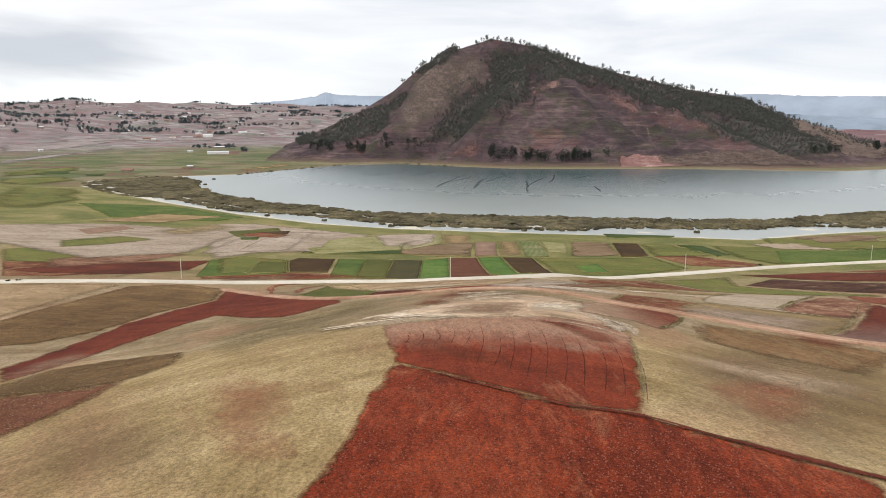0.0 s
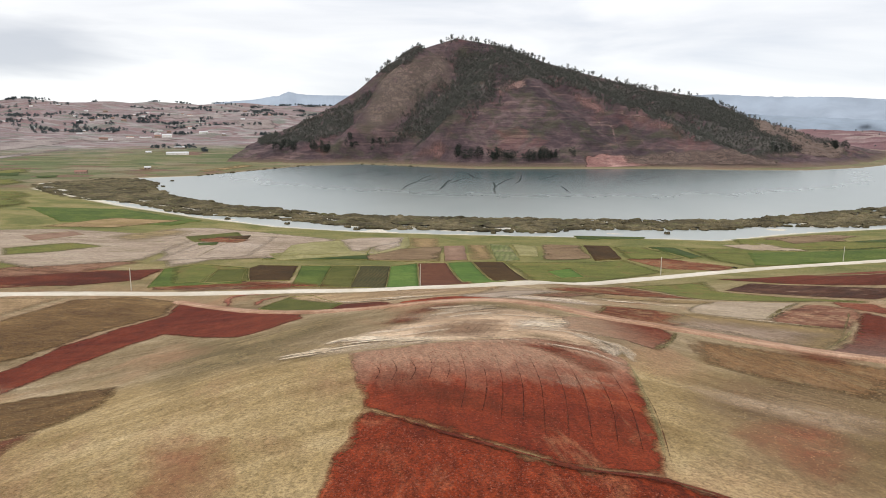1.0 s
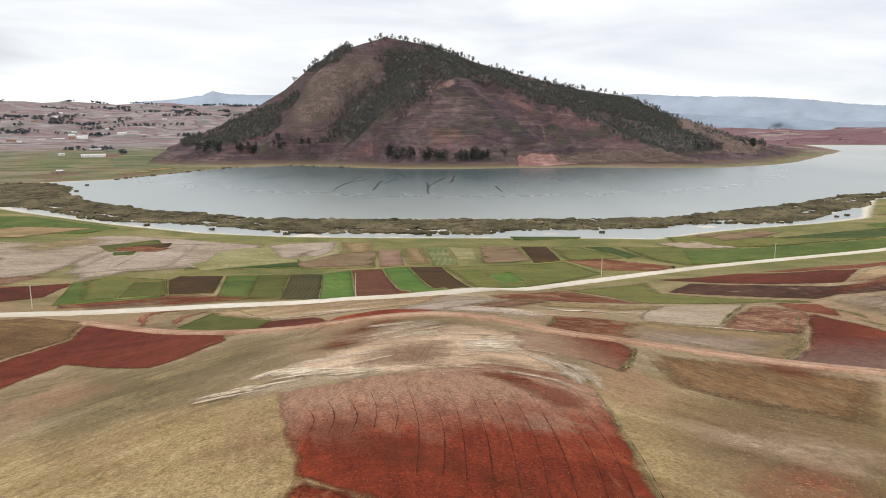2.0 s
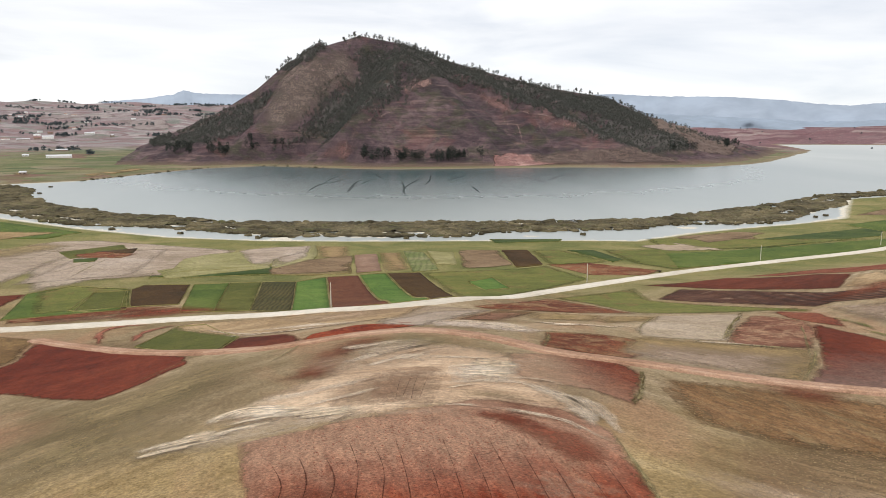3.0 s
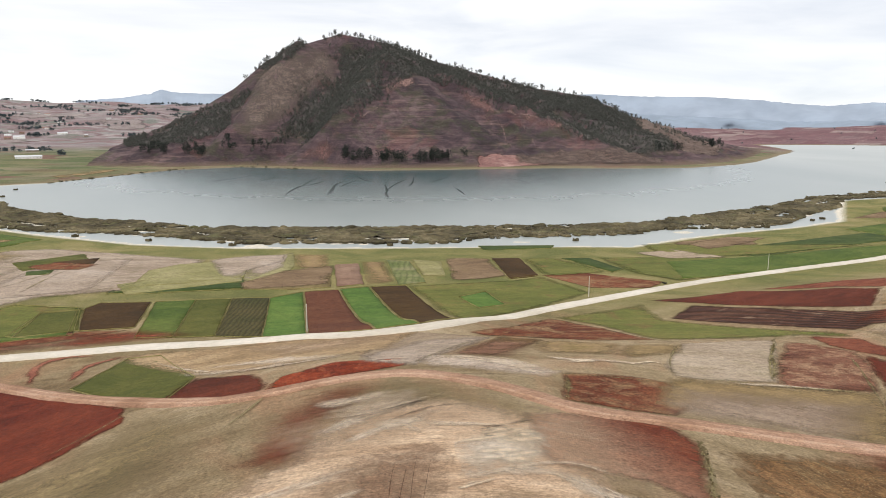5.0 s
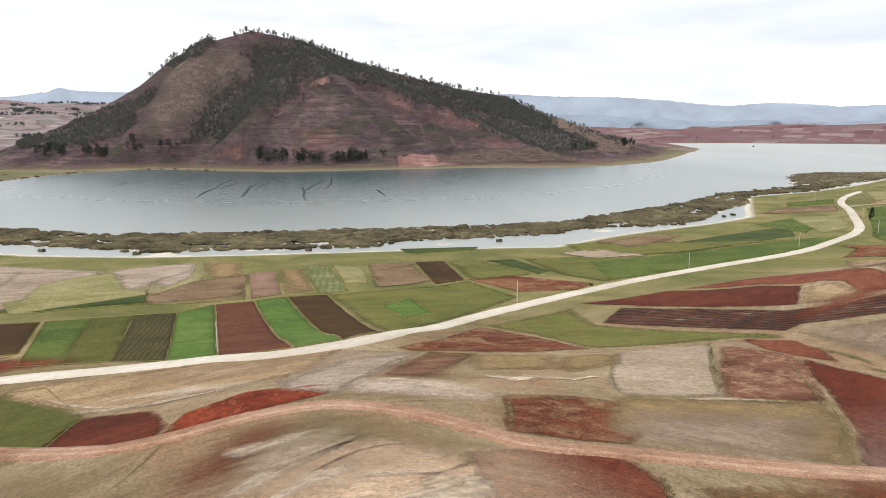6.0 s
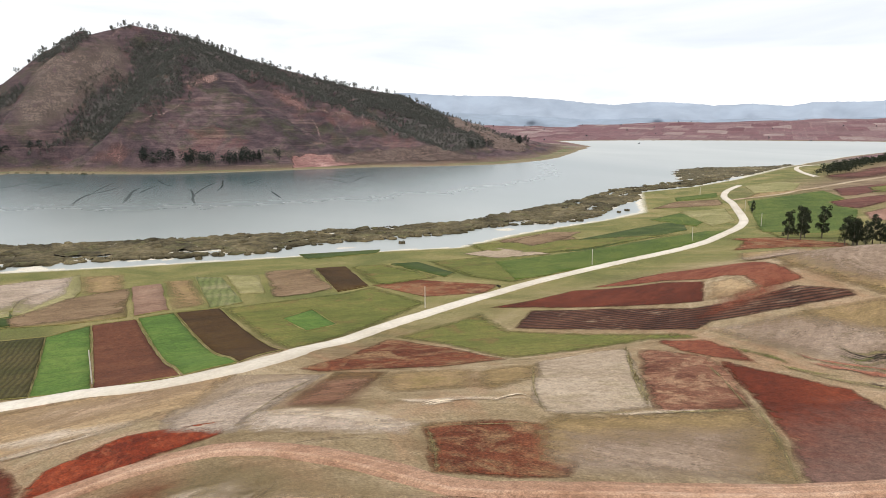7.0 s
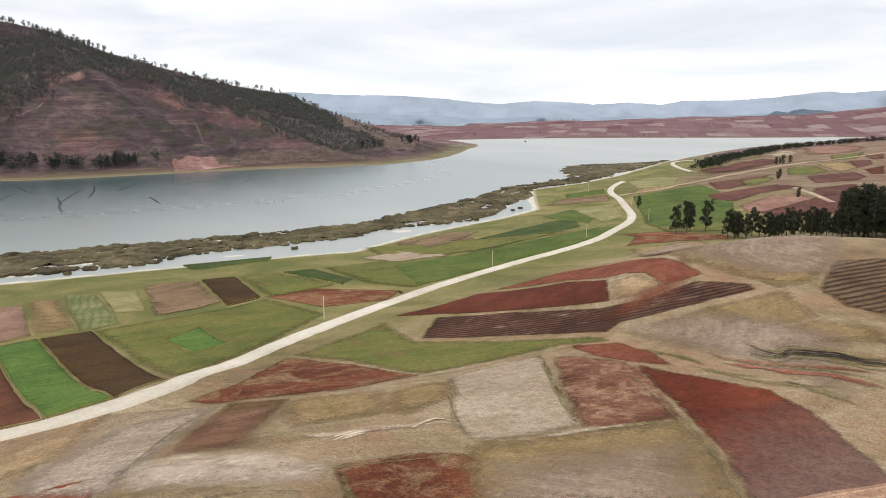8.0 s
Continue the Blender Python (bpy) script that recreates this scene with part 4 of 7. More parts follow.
FIELD_LABELS = {
    "red": ("ploughed_field", "freshly ploughed bright red soil with pale clods"), "redridge": ("ploughed_field", "red ploughed field with dark furrows on a domed crest"),
    "furrowed": ("fallow_field", "mauve-brown soil with short dark furrow marks"), "whiteclay": ("bare_clay", "almost white dry clay on the crest"), "redgrey": ("ploughed_field", "deep red soil turning grey-brown downhill"), "farmauve": ("fallow_field", "mauve-grey plot far across the plain"),
    "rosy": ("fallow_field", "rosy dry fallow field"), "deepred": ("ploughed_field", "deep red bare soil field beside the farm track"), "redfade": ("ploughed_field", "dark red field fading into pale dust at one end"),
    "redbrown": ("ploughed_field", "dull red-brown harrowed soil"),
    "redpatch": ("ploughed_field", "dry red field fading to pale dusty soil"), "darkred": ("ploughed_field", "dark red bare ploughed field"),
    "brownred": ("fallow_field", "weedy red-brown fallow field"), "brown": ("ploughed_field", "dull brown ploughed field"), "darkbrown": ("ploughed_field", "dark brown tilled plot beside green crops"),
    "plum": ("ploughed_field", "purplish brown bare plot between green strips"), "stubble": ("stubble_field", "brown stubble field with faint rows"), "tan": ("fallow_field", "dry tan dusty fallow ground"),
    "beige": ("stubble_field", "pale beige stubble field with a grassy bank"), "pink": ("fallow_field", "pinkish stony fallow field"), "pinkgrey": ("fallow_field", "pale pink-grey bare plot"),
    "palegrey": ("fallow_field", "pale grey dry bare field"), "greypink": ("fallow_field", "dusty pinkish grey fallow field"), "greytan": ("pasture", "grey-tan dry grazed pasture"),
    "olivegrey": ("pasture", "grey olive rough dry pasture"), "olive": ("crop_field", "olive green low crop strip"), "oliveg": ("pasture", "olive green pasture by the road"), "olivebr": ("stubble_field", "olive brown stubble plot"),
    "green": ("crop_field", "green crop field on the valley floor"), "bright": ("crop_field", "bright green young crop strip"), "brightpale": ("crop_field", "green crop plot with pale stripes"), "palegreen": ("stubble_field", "pale green stubble plot"),
    "dkgreen": ("crop_field", "dark green dense crop strip"), "dots": ("crop_field", "dark plot with rows of young plants"), "furrow": ("ploughed_field", "dark field with deep black furrows"), "stripe": ("fallow_field", "brown fallow field with curved dark stripes"),
    "brownolive": ("pasture", "brown olive rough turf beside the track"), "redgrass": ("pasture", "thin reddish grass on bare soil"), 
    "veil": ("dust_patch", "thin tan dust lying over the slope"), "pale": ("bare_clay", "pale washed clay on the crest"), "redcrest": ("bare_soil", "dark red soil along the rim of the crest"), "redveil": ("bare_soil", "thin dark red soil showing through grass"),
    "ashveil": ("fallow_field", "ashen pinkish fallow ground on the slope"), "dryturf": ("pasture", "brown dry turf on the slope"), "plumred": ("ploughed_field", "dull purple-red ploughed field far off"), "mauve": ("fallow_field", "mauve-brown fallow soil with faint furrow marks"), "sage": ("pasture", "grey-olive dry turf on the slope"), "greystone": ("fallow_field", "plain grey fallow field beside the road"),
    "dust": ("dust_patch", "patch of pale dry dust on the slope"), "dusty": ("bare_clay", "dusty pale pinkish crest of the slope"), 
}
CROPS = ("olive", "green", "bright", "brightpale", "dkgreen", "dots", "darkbrown", "plum", "pinkgrey", "olivebr", "palegreen")
BANK_MAT = earth("dry_grass_bank", (0.16, 0.145, 0.05), (0.22, 0.195, 0.075), (0.29, 0.25, 0.12), 0.5, 0.8)
FEATHER = {"dust": 7.0, "veil": 12.0, "pale": 6.0, "redveil": 8.0, "redcrest": 2.6, "mauve": 6.0, "sage": 12.0, "dryturf": 14.0, "ashveil": 9.0, "greystone": 1.5, "brown": 2.2, "brownred": 1.8, "red": 0.9, "redridge": 0.9, "darkred": 1.6, "furrow": 2.0, "beige": 2.2, "pink": 2.4, "redgrass": 6.5, "dusty": 6.0, "tan": 5.0, "greytan": 6.0, "olivegrey": 5.0, "oliveg": 5.0, "brownolive": 6.0, "redpatch": 1.6, "redbrown": 3.0, "deepred": 1.0, "furrowed": 9.0, "whiteclay": 5.0, "redgrey": 1.4, "redfade": 2.2,  "greypink": 7.0, "palegrey": 5.0}
field_count = 0


def grown(ring, by):
    """The ring with every corner moved a little outwards from its middle."""
    cx, cy = sum(p[0] for p in ring) / len(ring), sum(p[1] for p in ring) / len(ring)
    out = []
    for x, y in ring:
        d = math.hypot(x - cx, y - cy) or 1
        out.append((x + (x - cx) / d * by, y + (y - cy) / d * by))
    return out


def part_of(thing, name, ring, width):
    """A narrow ragged bank along the ring, as a part of the thing."""
    r = random.Random(len(ring) * 7 + int(ring[0][0]))
    line = ragged(ring, 4, 0.14, 5)
    line.append(line[0])
    rows = []
    for i, (x, y) in enumerate(line):
        ax, ay = line[max(0, i - 1)]
        bx, by = line[min(len(line) - 1, i + 1)]
        d = math.hypot(bx - ax, by - ay) or 1
        nx, ny = (by - ay) / d, -(bx - ax) / d
        w = width * r.uniform(0.2, 0.75)
        rows.append([(x + nx * o, y + ny * o) for o in (-w, 0, w)])
    flat = np.array(rows).reshape(-1, 2)
    z = ground_height(flat[:, 0], flat[:, 1]).reshape(-1, 3) + np.array((0.1, 0.36, 0.1))
    bm = bmesh.new()
    vs = [[bm.verts.new((*p, zz)) for p, zz in zip(row, zr)] for row, zr in zip(rows, z)]
    for a, b in zip(vs[:-1], vs[1:]):
        for k in range(2):
            bm.faces.new((a[k], a[k + 1], b[k + 1], b[k]))
    bmesh.ops.recalc_face_normals(bm, faces=bm.faces[:])
    return part(name, bm, BANK_MAT, thing, "dry yellow grass bank")


def field(kind, ring, raised=None):
    global field_count
    field_count += 1
    name, label = FIELD_LABELS[kind]
    far = max(p[1] for p in ring) > 380 or max(p[0] for p in ring) > 330
    near = 0.08 + 0.0012 * (field_count % 40)
    lift = near + 0.18 if far else near
    crop = kind in CROPS
    size = max(max(p[0] for p in ring) - min(p[0] for p in ring), max(p[1] for p in ring) - min(p[1] for p in ring))
    very = max(p[1] for p in ring) > 700
    cell = 40 if very else 8 if far else 2.5 if not crop else 4
    if very:
        lift, crop = 0.6, False
    if kind == "ashveil":
        lift = 0.75 if far else 0.13
    if kind in ("sage", "dryturf", "dusty") and not far:
        lift = 0.05 + 0.0008 * (field_count % 30)
    if kind == "mauve" and not far:
        lift = 0.135 + 0.0004 * (field_count % 20)
    if kind in ("dust", "veil", "pale", "redveil", "redcrest"):
        lift = (0.33 if far else 0.15) + 0.001 * (field_count % 30)
    if raised is not None:
        lift = raised
    if crop and not very:
        ring = grown(ring, 0.5)
    elif kind in ("beige", "pink", "darkred", "olivegrey", "brownred", "greystone") and not very:
        ring = grown(ring, 1.2)
    ob = draped(name, ragged(ring, 40 if very else 7 if far else 3.0, 6 if very else 0.5 if far else 0.2 if crop else 0.4, field_count), SOILS[kind], lift, cell, feather=0 if crop else 14 if very else FEATHER.get(kind, 4.0 if far else 2.6))
    if crop and not very:
        # the rough grass bank round a plot
        part_of(ob, "grass_bank", ring, 0.2 if not far else 0.26)
    return tagged(ob, label, "field", "fields round the lake")


field("dusty", [(-15, 123), (-9, 133), (-1, 144), (10, 161), (23, 166), (35, 152), (32, 130), (31, 114), (24, 112), (13, 119), (3, 116), (-5, 117)])
field("red", [(-6, 84), (1, 77), (7, 72), (13, 67), (20, 66), (27, 60), (37, 54), (29, 36), (-15, 35), (-11, 48), (-9, 57), (-8, 68)])
field("redridge", [(-10, 113), (-2, 115), (12, 120), (18, 123), (28, 119), (31, 111), (28, 97), (22, 72), (20, 66), (13, 67), (7, 72), (1, 77), (-6, 84), (-8, 95)])
field("redcrest", [(16, 116), (21, 117), (24, 113), (27, 108), (28, 104), (27, 99), (21, 99), (20, 105), (18, 111)])
field("redveil", [(14, 124), (23, 125), (30, 119), (31, 111), (28, 99), (27, 106), (24, 111), (19, 115)])
field("deepred", [(-75.7, 237), (-60, 227), (-43, 210), (-29, 191), (-27, 180), (-32, 165), (-37, 157), (-49, 168), (-60, 178), (-63, 165), (-65, 145), (-66, 120), (-67, 100), (-77, 115), (-78, 145), (-79, 170), (-75, 195), (-71, 212)])
field("stubble", [(-111, 169), (-111, 194), (-111, 241), (-95, 251), (-77, 241), (-71, 213), (-78, 185), (-80, 157), (-86, 142), (-92, 139), (-94, 132), (-113, 159)])
field("tan", [(-172, 245), (-115, 245), (-114, 199), (-113, 172), (-115, 163)])
field("brownred", [(48, 181), (58, 179), (65, 174), (60, 160), (55, 156), (47, 159), (41, 163)])
field("beige", [(93, 216), (110, 217), (118, 216), (114, 210), (96, 187), (87, 175), (74, 177), (69, 179), (73, 189)])
field("pink", [(119, 212), (122, 205), (123, 195), (115, 183), (102, 167), (92, 170), (86, 173), (100, 190)])
field("redgrey", [(123, 193), (123, 182), (126, 165), (120, 154), (113, 146), (107, 139), (99, 131), (82, 143), (95, 155), (104, 167), (114, 181)])
field("redpatch", [(129, 218), (137, 209), (133, 195), (126, 185), (124, 195), (124, 205)])
field("olivegrey", [(68, 177), (101, 166), (93, 155), (82, 144), (56, 161), (61, 170)])
field("oliveg", [(81, 273), (100, 282), (123, 293), (114, 261), (125, 241), (141, 216), (137, 211), (129, 219), (105, 222), (89, 224), (88, 252)])
field("brownred", [(45, 238.3), (57.7, 245), (78.8, 270.4), (85.7, 248.5), (89, 224), (71, 225), (58.3, 231.1), (48.9, 233.1)])
field("furrow", [(116, 263), (137, 284), (152, 265), (163, 237), (175, 229), (191, 225), (192, 208), (188, 204), (168, 214), (153, 221), (144, 218), (131, 241)])
field("darkred", [(129, 298), (150, 299), (171, 303), (191, 279), (191, 260), (169, 240), (154, 268), (141, 287)])
field("redpatch", [(178, 304), (220, 306), (234, 282), (220, 257), (197, 226), (184, 232), (198, 249), (199, 258), (194, 263), (195, 283)])
field("tan", [(189, 256), (198, 252), (187, 231), (174, 234), (170, 240)])
field("stripe", [(218, 198), (227, 188), (226, 177), (186, 162), (182, 169), (183, 178), (193, 190)])
field("greytan", [(297, 336), (340, 323), (252, 228), (237, 209), (219, 200), (199, 193), (190, 199), (196, 215), (211, 245)])
field("greytan", [(144, 215), (172, 208), (161, 191), (142, 199)])
field("olivegrey", [(171, 207), (190, 197), (174, 181), (160, 187)])
field("greytan", [(140, 197), (157, 187), (173, 180), (174, 166), (165, 162), (149, 184)])
field("olive", [(-46, 219), (-42, 249), (-34, 249), (-21, 213), (-23, 191), (-32, 199)])
field("darkred", [(-23, 194), (-20, 210), (-9, 204), (-6, 192), (-7, 181), (-16, 184)])
field("red", [(-6, 184), (-3, 197), (8, 207), (23, 203), (21, 195), (9, 189), (-4, 179)])
field("tan", [(-48, 254), (-35, 255), (1, 250), (23.3, 248.9), (32.7, 243.1), (20, 220), (-2, 211), (-9, 209), (-21, 215)])
field("palegrey", [(13, 212), (29.4, 229.8), (38.1, 231.1), (49.1, 231.1), (34, 210), (22, 193), (13, 203)])
field("stubble", [(33, 207), (50, 231.9), (60.7, 225.3), (52, 214), (40, 201)])
field("greytan", [(59.7, 226.2), (77, 217), (68, 200), (51, 203), (52, 211)])
field("olivegrey", [(78, 215), (91, 214), (83, 202), (69, 196), (68, 201)])
field("oliveg", [(-94, 282), (-108, 328), (-102, 345), (-75, 334), (-72, 313), (-80, 288)])
field("olive", [(-82, 287), (-86, 324), (-74, 328), (-71, 311), (-66, 294)])
field("darkbrown", [(-73.7, 330), (-71.4, 340.5), (-53.5, 339), (-50, 294), (-65.6, 293)])
field("green", [(-51.6, 338.5), (-37.8, 340), (-35.8, 276), (-46.4, 278)])
field("olive", [(-37.4, 340), (-24.6, 339.7), (-23.8, 272.5), (-35.3, 275.5)])
field("dots", [(-23.9, 340), (-10.2, 338.6), (-10, 263), (-23.3, 272)])
field("bright", [(-9.7, 338), (2.6, 349), (2.6, 254.5), (-9.5, 263)])
field("plum", [(3.4, 349.5), (17, 351.5), (20.4, 248), (3.4, 254.5)])
field("bright", [(18, 353), (30, 355.5), (33, 250.5), (21.2, 248)])
field("darkbrown", [(31, 355.5), (46, 355.5), (47.5, 266), (33.6, 250.5)])
field("oliveg", [(46.8, 355.5), (62.7, 357), (94, 359.5), (112, 368), (116, 321), (72, 284), (49, 267)])
field("bright", [(62, 323), (75, 333), (74, 303), (63, 298)])
field("dkgreen", [(-75, 374), (-55, 380), (-23, 379), (-23, 361), (-74, 361)])
field("olivebr", [(-22, 381), (2, 409), (17, 415), (14, 358), (-5, 357), (-21, 361)])
field("pinkgrey", [(20, 428), (32, 430), (29, 364), (17, 359)])
field("greytan", [(34, 437), (47, 435), (43, 366), (30, 360)])
field("brightpale", [(49, 442), (60, 432), (56, 363), (43, 357)])
field("palegreen", [(63, 439), (76, 428), (68, 379), (59, 383)])
field("brown", [(82, 441), (105, 436), (96, 371), (84, 366), (68, 364)])
field("darkbrown", [(107, 435), (122, 432), (111, 370), (95, 364)])
field("oliveg", [(123, 432), (143, 428), (148, 372), (113, 366)])
field("brownred", [(113, 370), (135, 373), (158, 340), (144, 327), (121, 333)])
field("dkgreen", [(145, 427), (160, 424), (159, 381), (149, 372)])
field("oliveg", [(165, 424), (212, 423), (242, 397), (348, 417), (309, 376), (244, 366), (165, 340), (158, 369)])
field("brown", [(241, 479), (296, 488), (283, 445), (236, 444)])
field("beige", [(203, 446), (232, 437), (241, 416), (214, 425)])
field("dkgreen", [(282, 442), (404, 476), (357, 426), (251, 400), (245, 411)])
field("palegreen", [(-24, 472), (-1, 483), (-1, 429), (-8, 380), (-23, 386)])
field("greytan", [(-1, 477), (19, 473), (17, 421), (0, 411)])
field("palegrey", [(-127, 458), (-87, 473), (-83, 371), (-125, 346)])
field("greypink", [(-288, 450), (-231, 484), (-132, 464), (-129, 349), (-168, 321), (-234, 364), (-256, 361), (-310, 439)])
field("darkred", [(-169, 298), (-111, 325), (-110, 292), (-128, 275), (-160, 275), (-179, 283)])
field("oliveg", [(-223, 346), (-188, 379), (-160, 332), (-167, 304), (-199, 308)])
field("palegrey", [(-24, 472), (-4, 475), (-6, 424), (-23, 380)])
field("palegreen", [(-75, 383), (-30, 430), (-24, 383), (-66, 357)])
field("green", [(-110, 325), (-100, 342), (-77, 333), (-68, 288), (-99, 274)])
field("green", [(-332, 633), (-255, 647), (-165, 571), (-175, 529), (-251, 526)])
field("oliveg", [(-500, 788), (-424, 801), (-342, 664), (-332, 563), (-357, 559)])
field("green", [(196, 403), (264, 403), (361, 413), (375, 405), (326, 381), (261, 363), (208, 353), (171, 345)])
field("oliveg", [(220, 481), (284, 442), (343, 416), (263, 406), (202, 412)])
field("brown", [(246, 468), (292, 490), (308, 472), (275, 449), (243, 439)])
field("beige", [(197, 440), (225, 449), (235, 407), (203, 414)])
field("green", [(390, 495), (438, 512), (415, 461), (377, 437)])
field("palegreen", [(445, 518), (481, 503), (420, 441), (384, 429)])
field("brown", [(446, 553), (495, 574), (529, 551), (498, 520), (467, 539)])
field("green", [(519, 597), (570, 592), (543, 567), (499, 574)])
field("oliveg", [(520, 504), (590, 516), (577, 457), (488, 394), (382, 333), (360, 359), (391, 400)])
field("brownred", [(346, 369), (351, 344), (365, 322), (351, 310), (333, 332), (306, 344)])
field("brownolive", [(52, 140.3), (63.5, 140.3), (78, 136.8), (91.5, 131.2), (65.2, 101), (59.7, 105.3), (50.3, 109.6), (44, 116.5)])
field("redgrass", [(30.1, 78.5), (48.1, 90.5), (43.6, 74.0), (33.1, 65.0)])
field("dkgreen", [(116, 497), (164, 489), (155, 473), (114, 473)])
field("oliveg", [(483, 466), (517, 447), (433, 390), (413, 412)])
field("sage", [(-25, 185), (-12, 176), (-7, 172), (-11, 148), (-14, 137), (-18, 132), (-20, 121), (-26, 116), (-36, 122), (-57, 170), (-37, 159), (-31, 168)])
field("sage", [(-49, 133), (-36, 146), (-13, 127), (-10, 112), (-16, 109), (-27, 111), (-29, 97), (-38, 103)])
field("redveil", [(-9, 143), (-6, 151), (-1, 154), (4, 154), (5, 146), (2, 140), (-4, 137)])
field("veil", [(-6, 158), (3, 161), (15, 165), (23, 164), (31, 158), (33, 152), (19, 147), (10, 140), (2, 136), (-3, 142)])
field("veil", [(4, 120), (14, 122), (24, 112), (18, 111), (10, 115), (4, 114)])
field("redfade", [(31, 155.5), (36, 156), (44.6, 154.3), (51.4, 150), (51.3, 143), (46, 133), (40, 122.5), (36.4, 129), (30.6, 133), (26.5, 135.4)])
field("veil", [(32, 159), (38, 160), (43, 152), (39, 137), (39, 126), (37, 118), (32, 119), (29, 125), (23, 128)])
field("pale", [(19, 147), (26, 150), (34, 151), (27, 134), (21, 134), (16, 131)])
field("redveil", [(-6, 85), (3, 80), (7, 74), (8, 69), (6, 69), (0, 75)])
field("redveil", [(-8, 99), (-2, 103), (9, 88), (15, 79), (13, 72), (8, 78), (-2, 84), (-6, 87)])
field("redveil", [(17, 85), (24, 85), (20, 68), (16, 68)])
field("veil", [(14, 96), (21, 98), (27, 95), (25, 90), (18, 89), (14, 90)])
field("mauve", [(45.4, 227.9), (59, 223), (44, 197), (28, 204), (35, 215)])
field("greystone", [(30.3, 239.4), (47.2, 230.2), (36, 217), (24, 198), (14, 214), (21.6, 230.2)])
field("mauve", [(-91, 275), (-69, 281), (-48, 291), (-45, 282), (-66, 269), (-86, 262)])
field("brownred", [(-99, 280), (-81, 287), (-66, 291), (-50, 291), (-69, 279), (-94, 267)])
field("veil", [(55, 163), (71, 162), (87, 152), (82, 147), (65, 156), (53, 158)])
field("redveil", [(70, 146), (80, 143), (88, 138), (77, 126), (69, 131)])
field("veil", [(34, 100), (47, 97), (61, 91), (53, 79), (39, 80), (29, 87)])
field("redveil", [(35, 68), (42, 72), (41, 67), (35, 64)])
field("dryturf", [(32, 103), (55, 126), (81, 122), (75, 102), (40, 53), (34, 56), (28, 62), (21, 68)])
field("dryturf", [(-43, 64), (-39, 71), (-30, 72), (-21, 63), (-17, 54), (-17, 48), (-38, 51), (-46, 63)])
field("redveil", [(-66, 263), (-68, 277), (-63, 289), (-49, 292), (-21, 277), (-39, 272), (-57, 268)])
field("oliveg", [(-215, 385), (-195, 416), (-166, 406), (-184, 373), (-200, 357)])
field("mauve", [(-185, 315), (-159, 355), (-124, 347), (-138, 309), (-169, 288)])
field("greytan", [(-252, 490), (-233, 569), (-176, 569), (-204, 499)])
field("sage", [(-193, 446), (-170, 511), (-141, 490), (-161, 424)])
field("pinkgrey", [(-233, 440), (-218, 471), (-204, 455), (-215, 418)])
field("olive", [(-143, 460), (-119, 496), (-109, 467), (-128, 430)])
field("veil", [(-18, 249), (3, 246.8), (25.9, 251.2), (29, 234.9), (12, 223.4), (-5, 223)])
field("redveil", [(-7, 142), (-5, 160), (1, 176), (9, 183), (15, 176), (7, 159), (2, 147), (0, 138)])
field("pale", [(-23, 115), (-20, 119), (-14, 119), (-10, 121), (-3, 120), (4, 122), (4, 117), (-1, 114), (-8, 111), (-13, 111), (-19, 112)])
field("pale", [(3, 161), (10, 169), (19, 174), (21, 167), (16, 158), (10, 153), (5, 152)])
field("plumred", [(471, 367), (584, 377), (611, 360), (499, 310), (452, 334)])
field("veil", [(-74, 108), (-75, 123), (-72, 133), (-62, 125), (-63, 112), (-61, 94)])
field("redveil", [(139, 225), (175, 239), (193, 237), (200, 228), (184, 222), (156, 223)])
field("ashveil", [(145, 219), (169, 211), (171, 194), (168, 169), (129, 150), (134, 173), (136, 194)])
field("ashveil", [(270, 317), (341, 335), (257, 211), (208, 188), (195, 204), (205, 232)])
field("ashveil", [(63, 173), (101, 162), (78, 142), (51, 155)])
field("brownred", [(-197, 307), (-183, 324), (-144, 319), (-109, 318), (-122, 280), (-151, 268), (-172, 267)])
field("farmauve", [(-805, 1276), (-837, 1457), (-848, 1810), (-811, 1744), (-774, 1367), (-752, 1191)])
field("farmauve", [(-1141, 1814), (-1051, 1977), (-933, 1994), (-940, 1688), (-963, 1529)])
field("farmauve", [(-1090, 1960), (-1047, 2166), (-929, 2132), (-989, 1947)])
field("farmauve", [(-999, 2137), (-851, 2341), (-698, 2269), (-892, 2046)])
field("oliveg", [(-658, 1040), (-608, 1153), (-558, 1073), (-605, 955)])
field("dkgreen", [(-611, 1045), (-570, 1072), (-547, 1020), (-583, 996)])
field("dkgreen", [(-519, 1013), (-496, 1025), (-483, 996), (-503, 985)])
field("greytan", [(-437, 1169), (-414, 1199), (-394, 1099), (-418, 1120)])
field("greytan", [(-332, 1129), (-292, 1276), (-263, 1234), (-302, 1087)])
field("oliveg", [(-584, 920), (-535, 982), (-477, 916), (-487, 830), (-500, 788)])
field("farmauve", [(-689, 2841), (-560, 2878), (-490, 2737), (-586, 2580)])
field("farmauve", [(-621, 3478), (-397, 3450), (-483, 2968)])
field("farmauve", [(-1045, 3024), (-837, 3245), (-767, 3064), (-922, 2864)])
field("dust", [(25, 206), (42, 198), (48, 182), (43, 177), (33, 185), (23, 193)])
field("dust", [(25, 208), (35, 195), (47, 185), (43, 180), (33, 188), (24, 198)])

